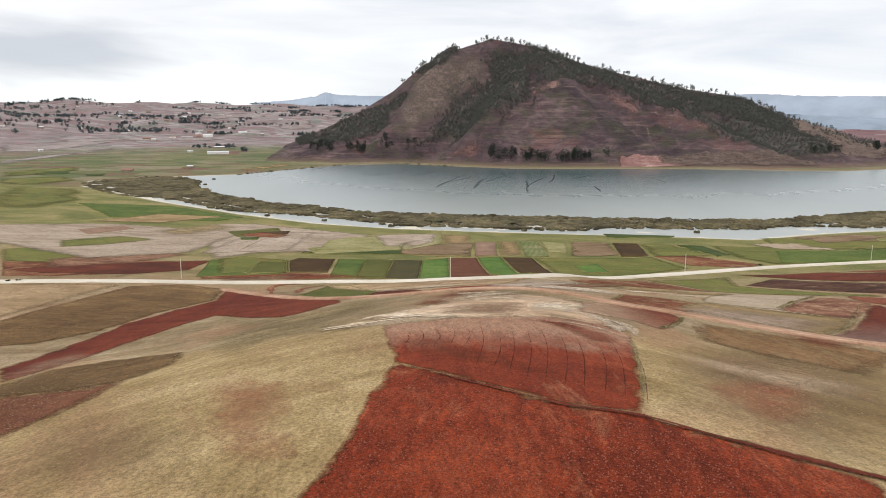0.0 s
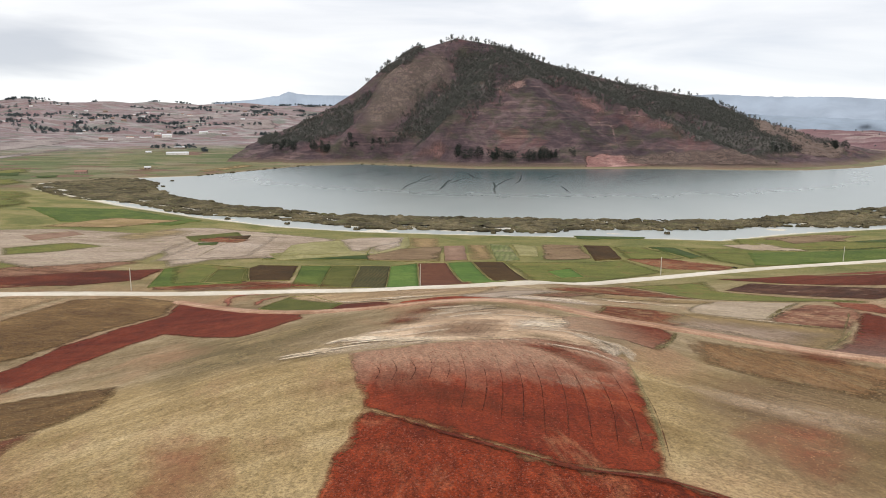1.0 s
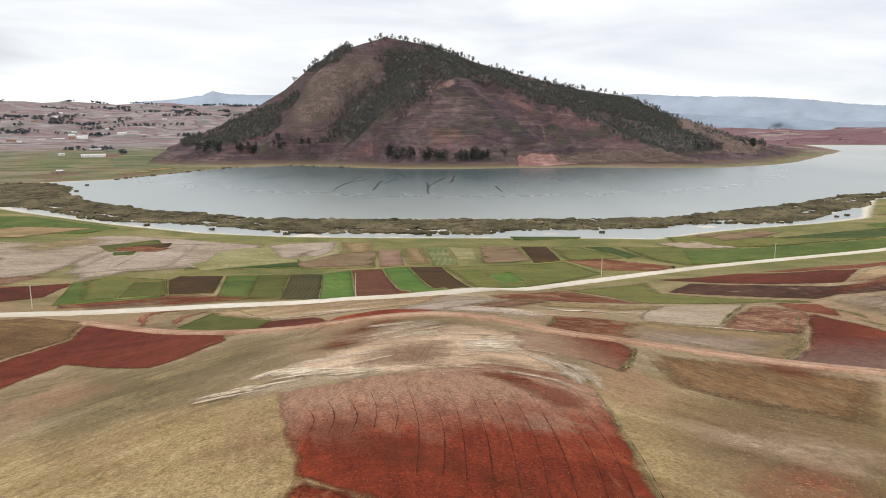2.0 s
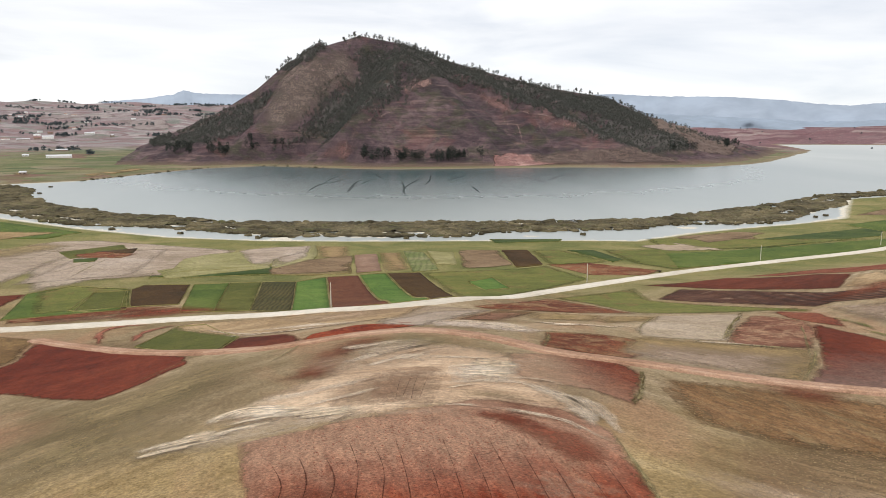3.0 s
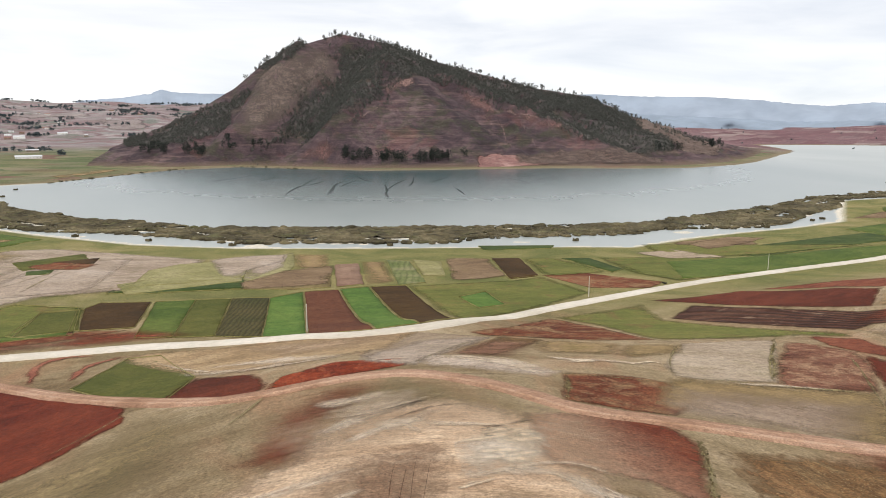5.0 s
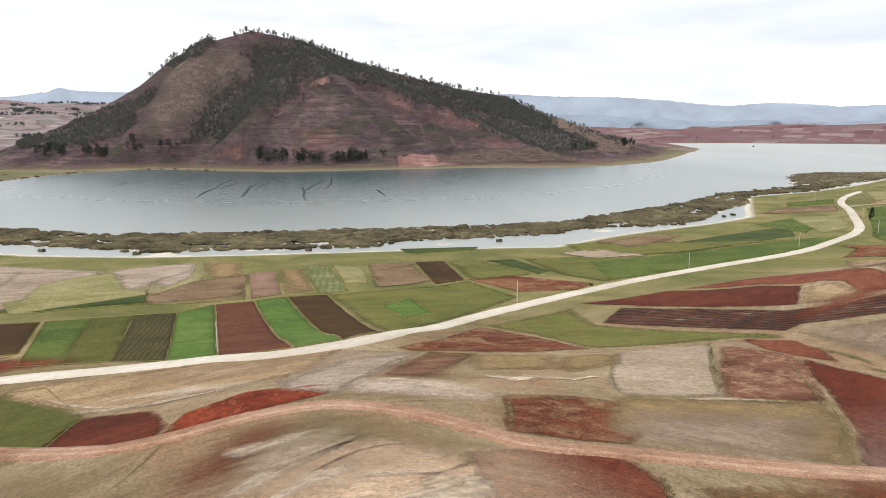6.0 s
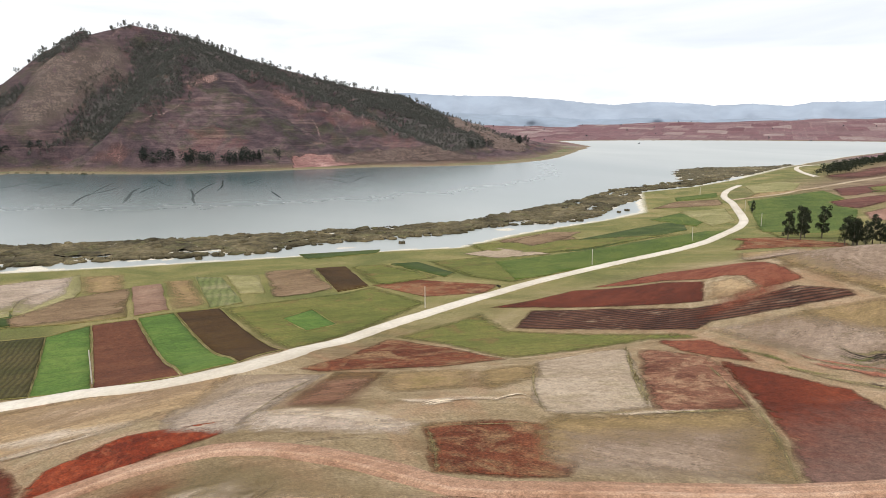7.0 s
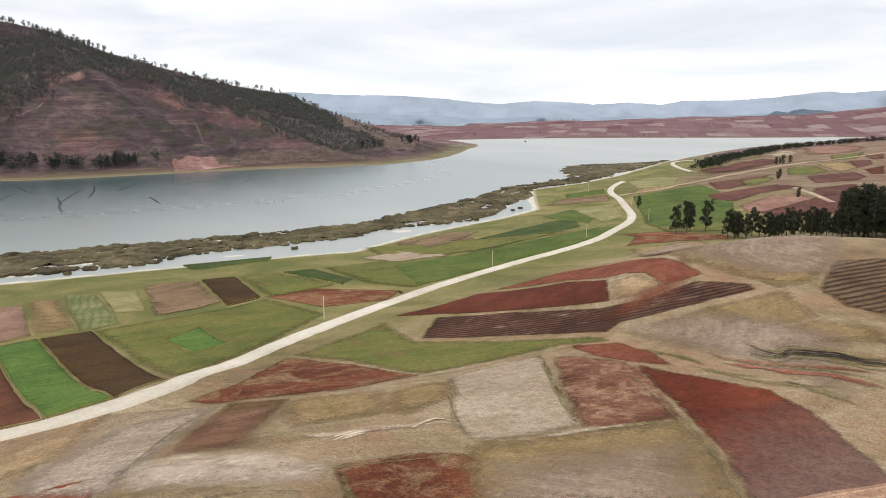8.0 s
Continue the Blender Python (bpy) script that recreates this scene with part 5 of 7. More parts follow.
field("plumred", [(835, 663.7), (883.4, 673.1), (1086.7, 718.9), (1042, 663), (951.7, 617.5), (830.4, 592.8), (757, 593.8)])
field("beige", [(1170.2, 759.5), (1494.6, 904.2), (1293.8, 764.9), (1139.5, 689.3), (1076.9, 686.5)])
field("rosy", [(1489.8, 863.6), (1542.7, 797.9), (1399, 694.3), (1188, 620), (1127.3, 661.4)])
field("green", [(528.7, 520), (553.9, 519.7), (625.4, 516), (583, 466.4), (552.5, 461.2), (522.8, 416.9), (424.8, 356.3), (392.6, 358.5), (379.5, 385.3), (427.5, 429.4)])
field("plumred", [(650.3, 524.9), (718.4, 525.5), (764.7, 520.9), (656.7, 474.3), (607.7, 469.7), (594.4, 477.9)])
field("plumred", [(557.3, 464.4), (599.8, 459.5), (648.3, 450.6), (639.5, 420.6), (579.2, 426.7), (531.1, 419.7), (533.3, 440.7)])
field("oliveg", [(682.9, 510.2), (746.3, 510.6), (712.8, 486), (644.5, 464.5), (630, 472.4)])
field("oliveg", [(872, 559.7), (919.6, 549.9), (834.7, 489.5), (771.6, 482.3), (767.1, 503.7)])
field("plumred", [(753, 475.7), (817.4, 455.6), (757.1, 416.4), (701.5, 402.1), (662.8, 422.6)])
field("greytan", [(944.8, 562.4), (980.6, 541.4), (901.8, 486.9), (816.2, 469.2), (855.7, 499.4)])
field("plumred", [(989.9, 542.3), (1016, 523.4), (942.4, 489.1), (877, 479)])
field("plumred", [(1098.8, 569.3), (1145.6, 559.8), (1028.5, 512.1), (1005.6, 515.7)])
field("darkred", [(860.4, 464.5), (924.6, 469.7), (795.7, 417.3), (783.7, 425.1)])
field("rosy", [(508.6, 403.6), (573.7, 414), (591.2, 400.3), (552.8, 361.7), (483.2, 340.5), (470.6, 374.2)])
field("plumred", [(626.1, 404.3), (675, 390.5), (568, 341.3), (543.4, 351.2), (582.6, 384.8)])
field("brownred", [(339.2, 378), (360.1, 364.4), (365.7, 326.4), (354.4, 322.5), (333.6, 339.1)])
field("oliveg", [(1113.7, 621.9), (1177.9, 599.8), (1040, 550.8), (1006.4, 571)])
field("greytan", [(525, 531), (583.9, 556.1), (611, 547), (680.2, 556.3), (649.7, 532.4), (579.5, 529.8)])
field("palegreen", [(664.6, 637.5), (732.5, 645.1), (716.4, 606.3), (612.5, 538.3), (583.1, 558.8)])
field("greypink", [(-172.5, 487.9), (-164.2, 512.5), (-141.7, 522.5), (-103.8, 501.4), (-46.7, 462.7), (-56.5, 405.3), (-65, 368.7), (-97.5, 356.5), (-110.4, 326.5)], 0.24)
field("dkgreen", [(-72.9, 362.6), (-64.2, 376.5), (-23.4, 388), (-21.9, 363.9), (-58.6, 358.5)])
field("darkbrown", [(-84.2, 288.9), (-86.4, 326.3), (-75.1, 327.8), (-66, 287.4), (-75.5, 284.8)])
field("stubble", [(-75.9, 95.0), (-66.4, 99.3), (-65.7, 111.6), (-57.7, 116.6), (-44.4, 115.8), (-40.2, 100.1), (-42.4, 90.7), (-47.3, 87.4), (-59, 87.9), (-65.3, 81.3)])
field("redbrown", [(-65.3, 81.3), (-59.6, 88.8), (-47.7, 88.3), (-42.9, 91.4), (-42.3, 78.0), (-44.0, 70.6), (-44.9, 66.2), (-46.9, 57.4)])
field("redgrass", [(-26.9, 77.3), (-23.8, 81.3), (-18.4, 77.7), (-15.2, 66.8), (-15.2, 59.6), (-18.8, 58.1), (-23.0, 62.3)])
field("redgrass", [(-21.0, 59.7), (-17.7, 62.1), (-13.5, 60.5), (-12.2, 54.9), (-17.0, 53.9), (-19.4, 55.8)])
field("sage", [(1.2, 180.2), (9, 182.2), (24.5, 179.6), (35.7, 163.4), (36.5, 151.8), (31.1, 147.5), (25.1, 151.1), (18, 161.1), (11.1, 159.8), (4, 159.8)], 0.168)
field("pale", [(-0, 148.8), (3.1, 154), (9.2, 160.5), (16.1, 171.4), (21.5, 172), (17.7, 163), (10.4, 153.6), (5, 146.3), (0.4, 138.4)], 0.17)
field("veil", [(-0.2, 166.1), (4.5, 170.8), (10.5, 173.9), (7.6, 164.9), (2.7, 158.9), (-0.2, 155.9)], 0.171)
field("furrowed", [(-0.5, 129.8), (2.9, 137.2), (7.3, 140.7), (13.8, 143.5), (17.4, 142.9), (17.4, 137.5), (15.4, 132), (13.7, 125.7), (11.9, 119.8), (8.4, 121.2), (4.2, 121.7), (0, 121.2)], 0.172)
field("whiteclay", [(18.3, 142.8), (23.8, 146), (31.3, 146.3), (29.6, 140.5), (26.4, 135.3), (21.5, 133.3), (16.3, 131)], 0.174)
field("sage", [(14.7, 127.1), (18.4, 129.6), (24.1, 129.8), (27.1, 125.2), (27, 119), (26.1, 112.7), (23.5, 115.9), (20.2, 119), (16.2, 120.6), (12.9, 119.7)], 0.173)
field("redcrest", [(13.1, 117.8), (16.5, 118.4), (20, 117.2), (22.9, 114.3), (23.9, 109.7), (22.4, 108.8), (19.4, 110.3), (16.7, 113), (14.9, 115.3)], 0.176)
field("veil", [(0, 122.5), (2.8, 119.6), (6.5, 119.7), (11.9, 119.2), (12.7, 116.5), (9.2, 115.7), (4.9, 115.6), (1.1, 117.9)], 0.175)
field("darkbrown", [(-123.5, 460.1), (-105.8, 476.3), (-103.2, 453.5), (-120.1, 443.6)], 0.42)
field("brownred", [(-130.6, 446.8), (-120.6, 459.8), (-99.1, 448.4), (-104.4, 431.3), (-125, 433.3)], 0.43)
field("dkgreen", [(-125.4, 427.1), (-115.4, 432.3), (-113.3, 418), (-121.7, 415)], 0.44)
field("palegreen", [(-70.3, 423.7), (-59.5, 444.6), (-24.6, 458.7), (-23.8, 395.5), (-43.4, 384.5), (-68.4, 374.1)], 0.3)
field("palegrey", [(-46.7, 462.7), (-25.5, 475.5), (-4.1, 477.6), (-5.5, 447.5), (-22.3, 415.4), (-24.7, 388.2), (-34.9, 401.4)], 0.36)
field("brown", [(-24, 377.5), (-5.2, 412.3), (20, 425.5), (14, 366.7), (-1.2, 360), (-21.7, 360.7)], 0.37)


def spline(points, spacing):
    """Points along a smooth curve through the given ones."""
    out = []
    p = [points[0]] + list(points) + [points[-1]]
    for a, b, c, d in zip(p[:-3], p[1:-2], p[2:-1], p[3:]):
        n = max(2, int(math.dist(b, c) / spacing))
        for k in range(n):
            t = k / n
            out.append(tuple(0.5 * (2 * b[i] + (c[i] - a[i]) * t + (2 * a[i] - 5 * b[i] + 4 * c[i] - d[i]) * t * t + (3 * b[i] - a[i] - 3 * c[i] + d[i]) * t ** 3) for i in (0, 1)))
    return out + [points[-1]]


def ribbon(name, points, width, mat, lift, depth=0.5, shift=0.0, wobble=0.25, seed=0, land=None):
    """A road surface of the given width along a curve, crowned a little, with banks at both sides."""
    r = random.Random(seed)
    line = spline(points, 4)
    rows = []
    for i, (x, y) in enumerate(line):
        ax, ay = line[max(0, i - 1)]
        bx, by = line[min(len(line) - 1, i + 1)]
        d = math.hypot(bx - ax, by - ay) or 1
        nx, ny = (by - ay) / d, -(bx - ax) / d
        w0, w1 = width / 2 + r.uniform(-wobble, wobble), width / 2 + r.uniform(-wobble, wobble)
        bank = min(0.6, width * 0.3)
        rows.append([(x + nx * (shift + o), y + ny * (shift + o)) for o in (-w0 - bank, -w0, -w0 / 3, w1 / 3, w1, w1 + bank)])
    flat = np.array(rows).reshape(-1, 2)
    z = (land or ground_height)(flat[:, 0], flat[:, 1]).reshape(-1, 6)
    level = 0.5 * z + 0.5 * z.mean(1, keepdims=True)
    z = level + lift
    z[:, 2:4] += 0.06
    z[:, 0] -= depth
    z[:, 5] -= depth
    bm = bmesh.new()
    vs = [[bm.verts.new((*p, zz)) for p, zz in zip(row, zr)] for row, zr in zip(rows, z)]
    for a, b in zip(vs[:-1], vs[1:]):
        for k in range(5):
            bm.faces.new((a[k], a[k + 1], b[k + 1], b[k])).smooth = True
    bmesh.ops.recalc_face_normals(bm, faces=bm.faces[:])
    return part(name, bm, mat)


ROAD_LINE = [(-201, 246), (-175, 249), (-142, 251), (-106, 255), (-83, 258), (-63, 261.5), (-41, 263), (-8, 255.5), (3, 251), (14, 244), (28, 243), (44, 250.5), (53, 263), (64, 272), (86, 290), (113, 306), (144, 321), (184, 339), (235, 356), (300, 370), (345, 389), (417, 431), (504, 514), (552, 567), (615, 614), (668, 648)]
TRACK_LINE = [(-77, 240), (-60, 225), (-43, 209), (-25, 192), (-13, 182), (-4, 181), (7, 185), (18, 186), (26, 180), (34, 168), (40, 157), (48, 153), (57, 149.5), (66, 146), (79, 141.5), (93, 137.5), (108, 132), (126, 124)]
tagged(ribbon("road", ROAD_LINE, 5.6, ROAD_MAT, 0.5, 0.9), "pale gravel country road winding along the lake", "road", kind="structure")
tagged(ribbon("road", [(824, 662), (902, 739), (995, 817), (1056, 850), (1083, 840)], 6.0, ROAD_MAT, 0.5, 0.9, seed=1), "pale gravel road bend near the far shore", "road", kind="structure")
tagged(ribbon("road", [(680.3, 553), (777.2, 574.6), (869.4, 586.5), (974.4, 591.7), (1048.9, 576.3), (1164.8, 567.6)], 5.0, TRACK_PALE, 0.5, 0.9, seed=2), "dry tan farm track between red fields", "road", kind="structure")
tagged(ribbon("road", [(530.7, 539), (590.5, 531.7), (680.3, 553)], 3.4, TRACK_PALE, 0.5, 0.9, seed=5), "dry tan farm track leaving the gravel road", "road", kind="structure")
tagged(ribbon("road", [(626, 420.9), (588.1, 385.4), (543.9, 349.6)], 4.0, TRACK_PALE, 0.55, 0.9, seed=6), "pale worn path between red plots", "road", kind="structure")
tagged(ribbon("road", TRACK_LINE, 3.9, TRACK_MAT, 0.42, 0.7, seed=3), "reddish dirt farm track over the slope", "road", kind="structure")
for shift in (-0.95, 0.95):
    tagged(ribbon("wheel_rut", TRACK_LINE, 0.7, RUT_MAT, 0.47, 0.3, shift, 0.08, 4), "pale worn wheel rut of the dirt track", "road", kind="structure")


# ---- plants ----
def leaf_quads(verts, faces, cx, cy, cz, rx, rz, count, size, r):
    """A clump of small leaf sprays, scattered in a flattened ball."""
    for _ in range(count):
        while True:
            a, b, c = r.uniform(-1, 1), r.uniform(-1, 1), r.uniform(-1, 1)
            if a * a + b * b + c * c < 1:
                break
        x, y, z = cx + a * rx, cy + b * rx, cz + c * rz
        t, s, k = r.uniform(0, 6.28), size * r.uniform(0.6, 1.4), r.uniform(-0.8, 0.8)
        ux, uy, uz = math.cos(t) * s, math.sin(t) * s, k * s * 0.6
        vx, vy, vz = -math.sin(t) * s * 0.5 * k, math.cos(t) * s * 0.5 * k, s * r.uniform(0.5, 0.9)
        n = len(verts)
        verts += [(x - ux, y - uy, z - uz), (x + vx, y + vy, z + vz), (x + ux, y + uy, z + uz), (x - vx, y - vy, z - vz * 0.7)]
        faces.append((n, n + 1, n + 2, n + 3))


def limb(verts, faces, a, b, ra, rb, sides=6):
    """A tapered branch from a to b."""
    a, b = Vector(a), Vector(b)
    q = (b - a).to_track_quat("Z", "Y").to_matrix()
    n = len(verts)
    for p, rad in ((a, ra), (b, rb)):
        for k in range(sides):
            t = 6.2832 * k / sides
            verts.append(tuple(p + q @ Vector((rad * math.cos(t), rad * math.sin(t), 0))))
    for k in range(sides):
        j = (k + 1) % sides
        faces.append((n + k, n + j, n + sides + j, n + sides + k))


def mesh_part(name, verts, faces, mat, parent=None, label=""):
    me = bpy.data.meshes.new(name)
    me.from_pydata(verts, [], faces)
    me.materials.append(mat)
    ob = new(name, me)
    if parent:
        ob.parent = parent
    if label:
        ob["label"] = label
    return ob


BARK = plain("grey_brown_bark", (0.11, 0.09, 0.07), 0.9)
LEAF_DARK = leaf_material("dark_eucalyptus_leaves", (0.009, 0.013, 0.006), (0.03, 0.036, 0.016))
# haze over the hill is painted into these greyed leaves
LEAF_HILL = leaf_material("hazed_hill_leaves", (0.044, 0.047, 0.041), (0.1, 0.1, 0.084))
LEAF_FOOT = leaf_material("dark_shore_tree_leaves", (0.012, 0.016, 0.013), (0.034, 0.04, 0.032))
# leaf colour lightened and blued to stand for distance haze
LEAF_FAR = leaf_material("hazed_far_leaves", (0.038, 0.05, 0.054), (0.076, 0.092, 0.095))
REED_LEAF = leaf_material("olive_brown_reeds", (0.05, 0.041, 0.02), (0.16, 0.132, 0.076))


def tree(tall, spread, clumps, per_clump, leaf, seed, leaf_mat, label, bare=0.3):
    """A tapered, slightly leaning trunk with limbs that carry clumps of leaves."""
    r = random.Random(seed)
    root = new("tree")
    tv, tf, cv, cf = [], [], [], []
    lean = (r.uniform(-0.06, 0.06) * tall, r.uniform(-0.06, 0.06) * tall)
    knots = [(lean[0] * s * s, lean[1] * s * s, tall * s * 0.92 - (0.4 if s == 0 else 0)) for s in (0, 0.25, 0.5, 0.75, 1)]
    for i in range(4):
        limb(tv, tf, knots[i], knots[i + 1], tall * 0.02 * (1 - i * 0.22), tall * 0.02 * (0.78 - i * 0.22 + 0.03))
    for k in range(clumps):
        s = bare + (1 - bare) * (k + r.random()) / clumps
        t = 2.4 * k + r.uniform(-0.5, 0.5)
        out = spread * (1.05 - 0.55 * abs(s - bare - 0.35 * (1 - bare)) / (1 - bare)) * r.uniform(0.35, 1.0)
        base = (lean[0] * s * s, lean[1] * s * s, tall * s * 0.86)
        tip = (base[0] + out * math.cos(t), base[1] + out * math.sin(t), min(tall, base[2] + tall * r.uniform(0.04, 0.12)))
        limb(tv, tf, base, tip, tall * 0.007, tall * 0.003, 4)
        rad = spread * r.uniform(0.34, 0.56)
        leaf_quads(cv, cf, *tip, rad, rad * r.uniform(0.75, 1.15), per_clump, leaf, r)
    mesh_part("trunk", tv, tf, BARK, root)
    mesh_part("crown", cv, cf, leaf_mat, root)
    return tagged(root, label, "tree")


def put(thing, x, y, z, size, turn):
    c = copy_thing(thing, pose(x, y, z, 0, 0, turn))
    c.scale = (size, size, size)
    return c


GUM_LABEL = "tall dark eucalyptus with a clumpy crown"
gums = [tree(15.5, 2.7, 22, 120, 0.24, 101 + k, LEAF_DARK, GUM_LABEL, 0.14) for k in range(5)]
hill_trees = [tree(9.0, 2.3, 9, 11, 0.62, 201 + k, LEAF_HILL, "small dark tree on the hill", 0.25) for k in range(4)]
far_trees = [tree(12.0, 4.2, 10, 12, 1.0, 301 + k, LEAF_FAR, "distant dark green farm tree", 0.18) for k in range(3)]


def place_first(things, spots, land, group, sizes, seed, label=""):
    """Sets the trees of a kind at the spots, the first ones as themselves, the rest as copies."""
    r = random.Random(seed)
    for i, (x, y) in enumerate(spots):
        src = things[i % len(things)]
        z = float(land(np.array([float(x)]), np.array([float(y)]))[0]) - 0.15
        size, turn = r.uniform(*sizes), r.uniform(0, 360)
        c = put(src, x, y, z, size, turn)
        tagged(c, label, group=group)


def remove_sources(things):
    for t in things:
        for o in (*t.children_recursive, t):
            bpy.data.objects.remove(o)


rnd = random.Random(11)
# a loose group by the green field, and the long row behind the crest
place_first(gums, [(357, 351), (361, 346), (370, 350), (375, 343)], ground_height, "trees by the green field", (1.12, 1.3), 1, "tall dark eucalyptus standing in a green field")
row = []
for i in range(46):
    s = i / 45
    row.append((356 + 40 * s + rnd.uniform(-5, 5), 316 - 66 * s + rnd.uniform(-6, 6)))
place_first(gums, row, ground_height, "row of eucalyptus behind the pasture", (0.6, 1.08), 2, "tall dark eucalyptus in a dense row behind the pasture")
place_first(gums, [(rnd.uniform(384, 420), rnd.uniform(236, 272)) for _ in range(26)], ground_height, "grove of tall eucalyptus", (1.4, 1.75), 3, "very tall dark eucalyptus in a close grove")
place_first(gums, [(471, 468), (714, 483), (705, 480), (936, 600), (948, 596), (925, 603), (940, 606), (560, 384)], ground_height, "single trees by the fields", (0.55, 0.95), 4, "single dark tree between red fields")

# the wood along the lake road
belt = [(850, 670), (978, 728), (1089, 770), (1183, 790), (1398, 865), (1525, 861), (1607, 830), (1697, 791), (1800, 730)]


def stuff_wood(name, spots, land, tall, spread, quads, leaf, mat, seed, label, category="trees"):
    """Many small trees of a wood in one mesh."""
    r = random.Random(seed)
    verts, faces = [], []
    xs, ys = np.array([p[0] for p in spots], float), np.array([p[1] for p in spots], float)
    for x, y, z in zip(xs, ys, land(xs, ys)):
        h, w = tall * r.uniform(0.6, 1.25), spread * r.uniform(0.7, 1.3)
        limb(verts, faces, (x, y, z - 0.5), (x + r.uniform(-0.4, 0.4), y, z + h * 0.7), 0.022 * h, 0.008 * h, 3)
        for s in (0.42, 0.68, 0.9):
            leaf_quads(verts, faces, x + r.uniform(-0.3, 0.3) * w, y + r.uniform(-0.3, 0.3) * w, z + h * s, w * (1.15 - 0.55 * s), h * 0.16, quads // 3, leaf, r)
    ob = mesh_part(name, verts, faces, mat)
    return tagged(ob, label, category, kind="stuff")


spots = []
for (ax, ay), (bx, by) in zip(belt[:-1], belt[1:]):
    for k in range(int(math.hypot(bx - ax, by - ay) / 2.2)):
        s = rnd.random()
        spots.append((ax + (bx - ax) * s + rnd.gauss(0, 9), ay + (by - ay) * s + rnd.gauss(0, 9)))
stuff_wood("wood", spots, ground_height, 10, 4.6, 36, 1.0, LEAF_DARK, 5, "dark belt of trees along the far lake road")


def in_ring(ring, spacing, seed, keep=1.0):
    """Spots scattered over a ring, about spacing apart, thinned and clumped by a slow pattern."""
    r = random.Random(seed)
    xs, ys = [p[0] for p in ring], [p[1] for p in ring]
    out = []
    for x in np.arange(min(xs), max(xs), spacing):
        for y in np.arange(min(ys), max(ys), spacing):
            out.append((x + r.uniform(-0.5, 0.5) * spacing, y + r.uniform(-0.5, 0.5) * spacing))
    px, py = np.array([p[0] for p in out]), np.array([p[1] for p in out])
    ok = inside(px, py, ring) & (waves(px, py, 60, seed) * 0.5 + 0.5 < keep)
    return [(float(a), float(b)) for a, b in zip(px[ok], py[ok])]


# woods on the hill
# floor of the woods: scrub, with the trees' shade painted into its dark colour
SHADED_FLOOR = earth("shaded_scrub_floor", (0.05, 0.046, 0.043), (0.07, 0.063, 0.059), (0.098, 0.087, 0.08), 6.0, 0.8, loose=True, most=0.9)
GULLY = [(71, 1631), (135, 1655), (197, 1652), (182, 1487), (169, 1410), (107, 1353), (54, 1328), (15, 1418), (-48, 1387), (-58, 1390), (-17, 1419), (0, 1461), (30, 1510), (54, 1536), (102, 1565), (101, 1626)]
CREST = [(203, 1695), (282, 1696), (331, 1677), (461, 1656), (679, 1639), (739, 1613), (748, 1514), (667, 1378), (621, 1441), (598, 1476), (540, 1490), (455, 1425), (410, 1456), (389, 1490), (342, 1548), (309, 1568), (196, 1467), (184, 1499)]
FLANK = [(462, 1412), (598, 1476), (687, 1419), (755, 1376), (707, 1280), (599, 1261), (532, 1289), (510, 1318), (497, 1343), (492, 1363)]
WEST = [(-469, 2141), (-268, 1511), (-212, 1584), (-154, 1573), (-85, 1583), (-76, 1539), (-117, 1524), (-110, 1426), (-153, 1435), (-201, 1409), (-302, 1466)]
SHOULDER = [(-64, 1632), (-25, 1627), (38, 1656), (32, 1620), (-13, 1570), (-49, 1586)]
NOSE = [(820, 1690), (1000, 1730), (1080, 1700), (960, 1520), (830, 1440), (780, 1480)]
for ring, space, keep, seed, label in (
        (GULLY, 5.2, 0.95, 41, "dense dark scrub wood filling a hillside gully"), (CREST, 5.2, 1.0, 42, "dense dark wood along the hill crest"),
        (FLANK, 6.2, 0.8, 43, "dark trees scattered over the lower slope"), (grown(GULLY, 22), 7.5, 0.6, 47, "thin scrub trees round the wooded gully"), (grown(CREST, 16), 8.0, 0.6, 48, "thin trees at the rim of the crest wood"),
        (WEST, 5.2, 0.95, 44, "dark trees on the hill's western flank"), (SHOULDER, 4.6, 1.3, 49, "dark wood on the hill's western shoulder"),
        (NOSE, 11.0, 0.6, 45, "sparse trees on the hill's low eastern nose")):
    stuff_wood("wood", in_ring(ring, space, seed, keep), hill_height, 7.0, 2.6, 36, 0.72, LEAF_HILL, seed, label)
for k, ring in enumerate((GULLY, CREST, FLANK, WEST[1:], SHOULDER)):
    tagged(draped("undergrowth", ragged(ring, 9, 4, 90 + k), SHADED_FLOOR, 0.5 + 0.05 * k, 10, feather=22, land=hill_height), "undergrowth and tree shade as one dark cover below the hill wood", "bushes", kind="stuff")
SLOPE = [(-150, 1345), (20, 1290), (120, 1230), (300, 1222), (480, 1230), (640, 1200), (700, 1300), (480, 1420), (380, 1440), (300, 1560), (180, 1600), (60, 1640), (-60, 1560)]
stuff_wood("scrub", in_ring(SLOPE, 9, 46, 0.4), hill_height, 1.7, 1.3, 18, 0.42, LEAF_HILL, 46, "low dark bushes dotted over the slope", "bushes")

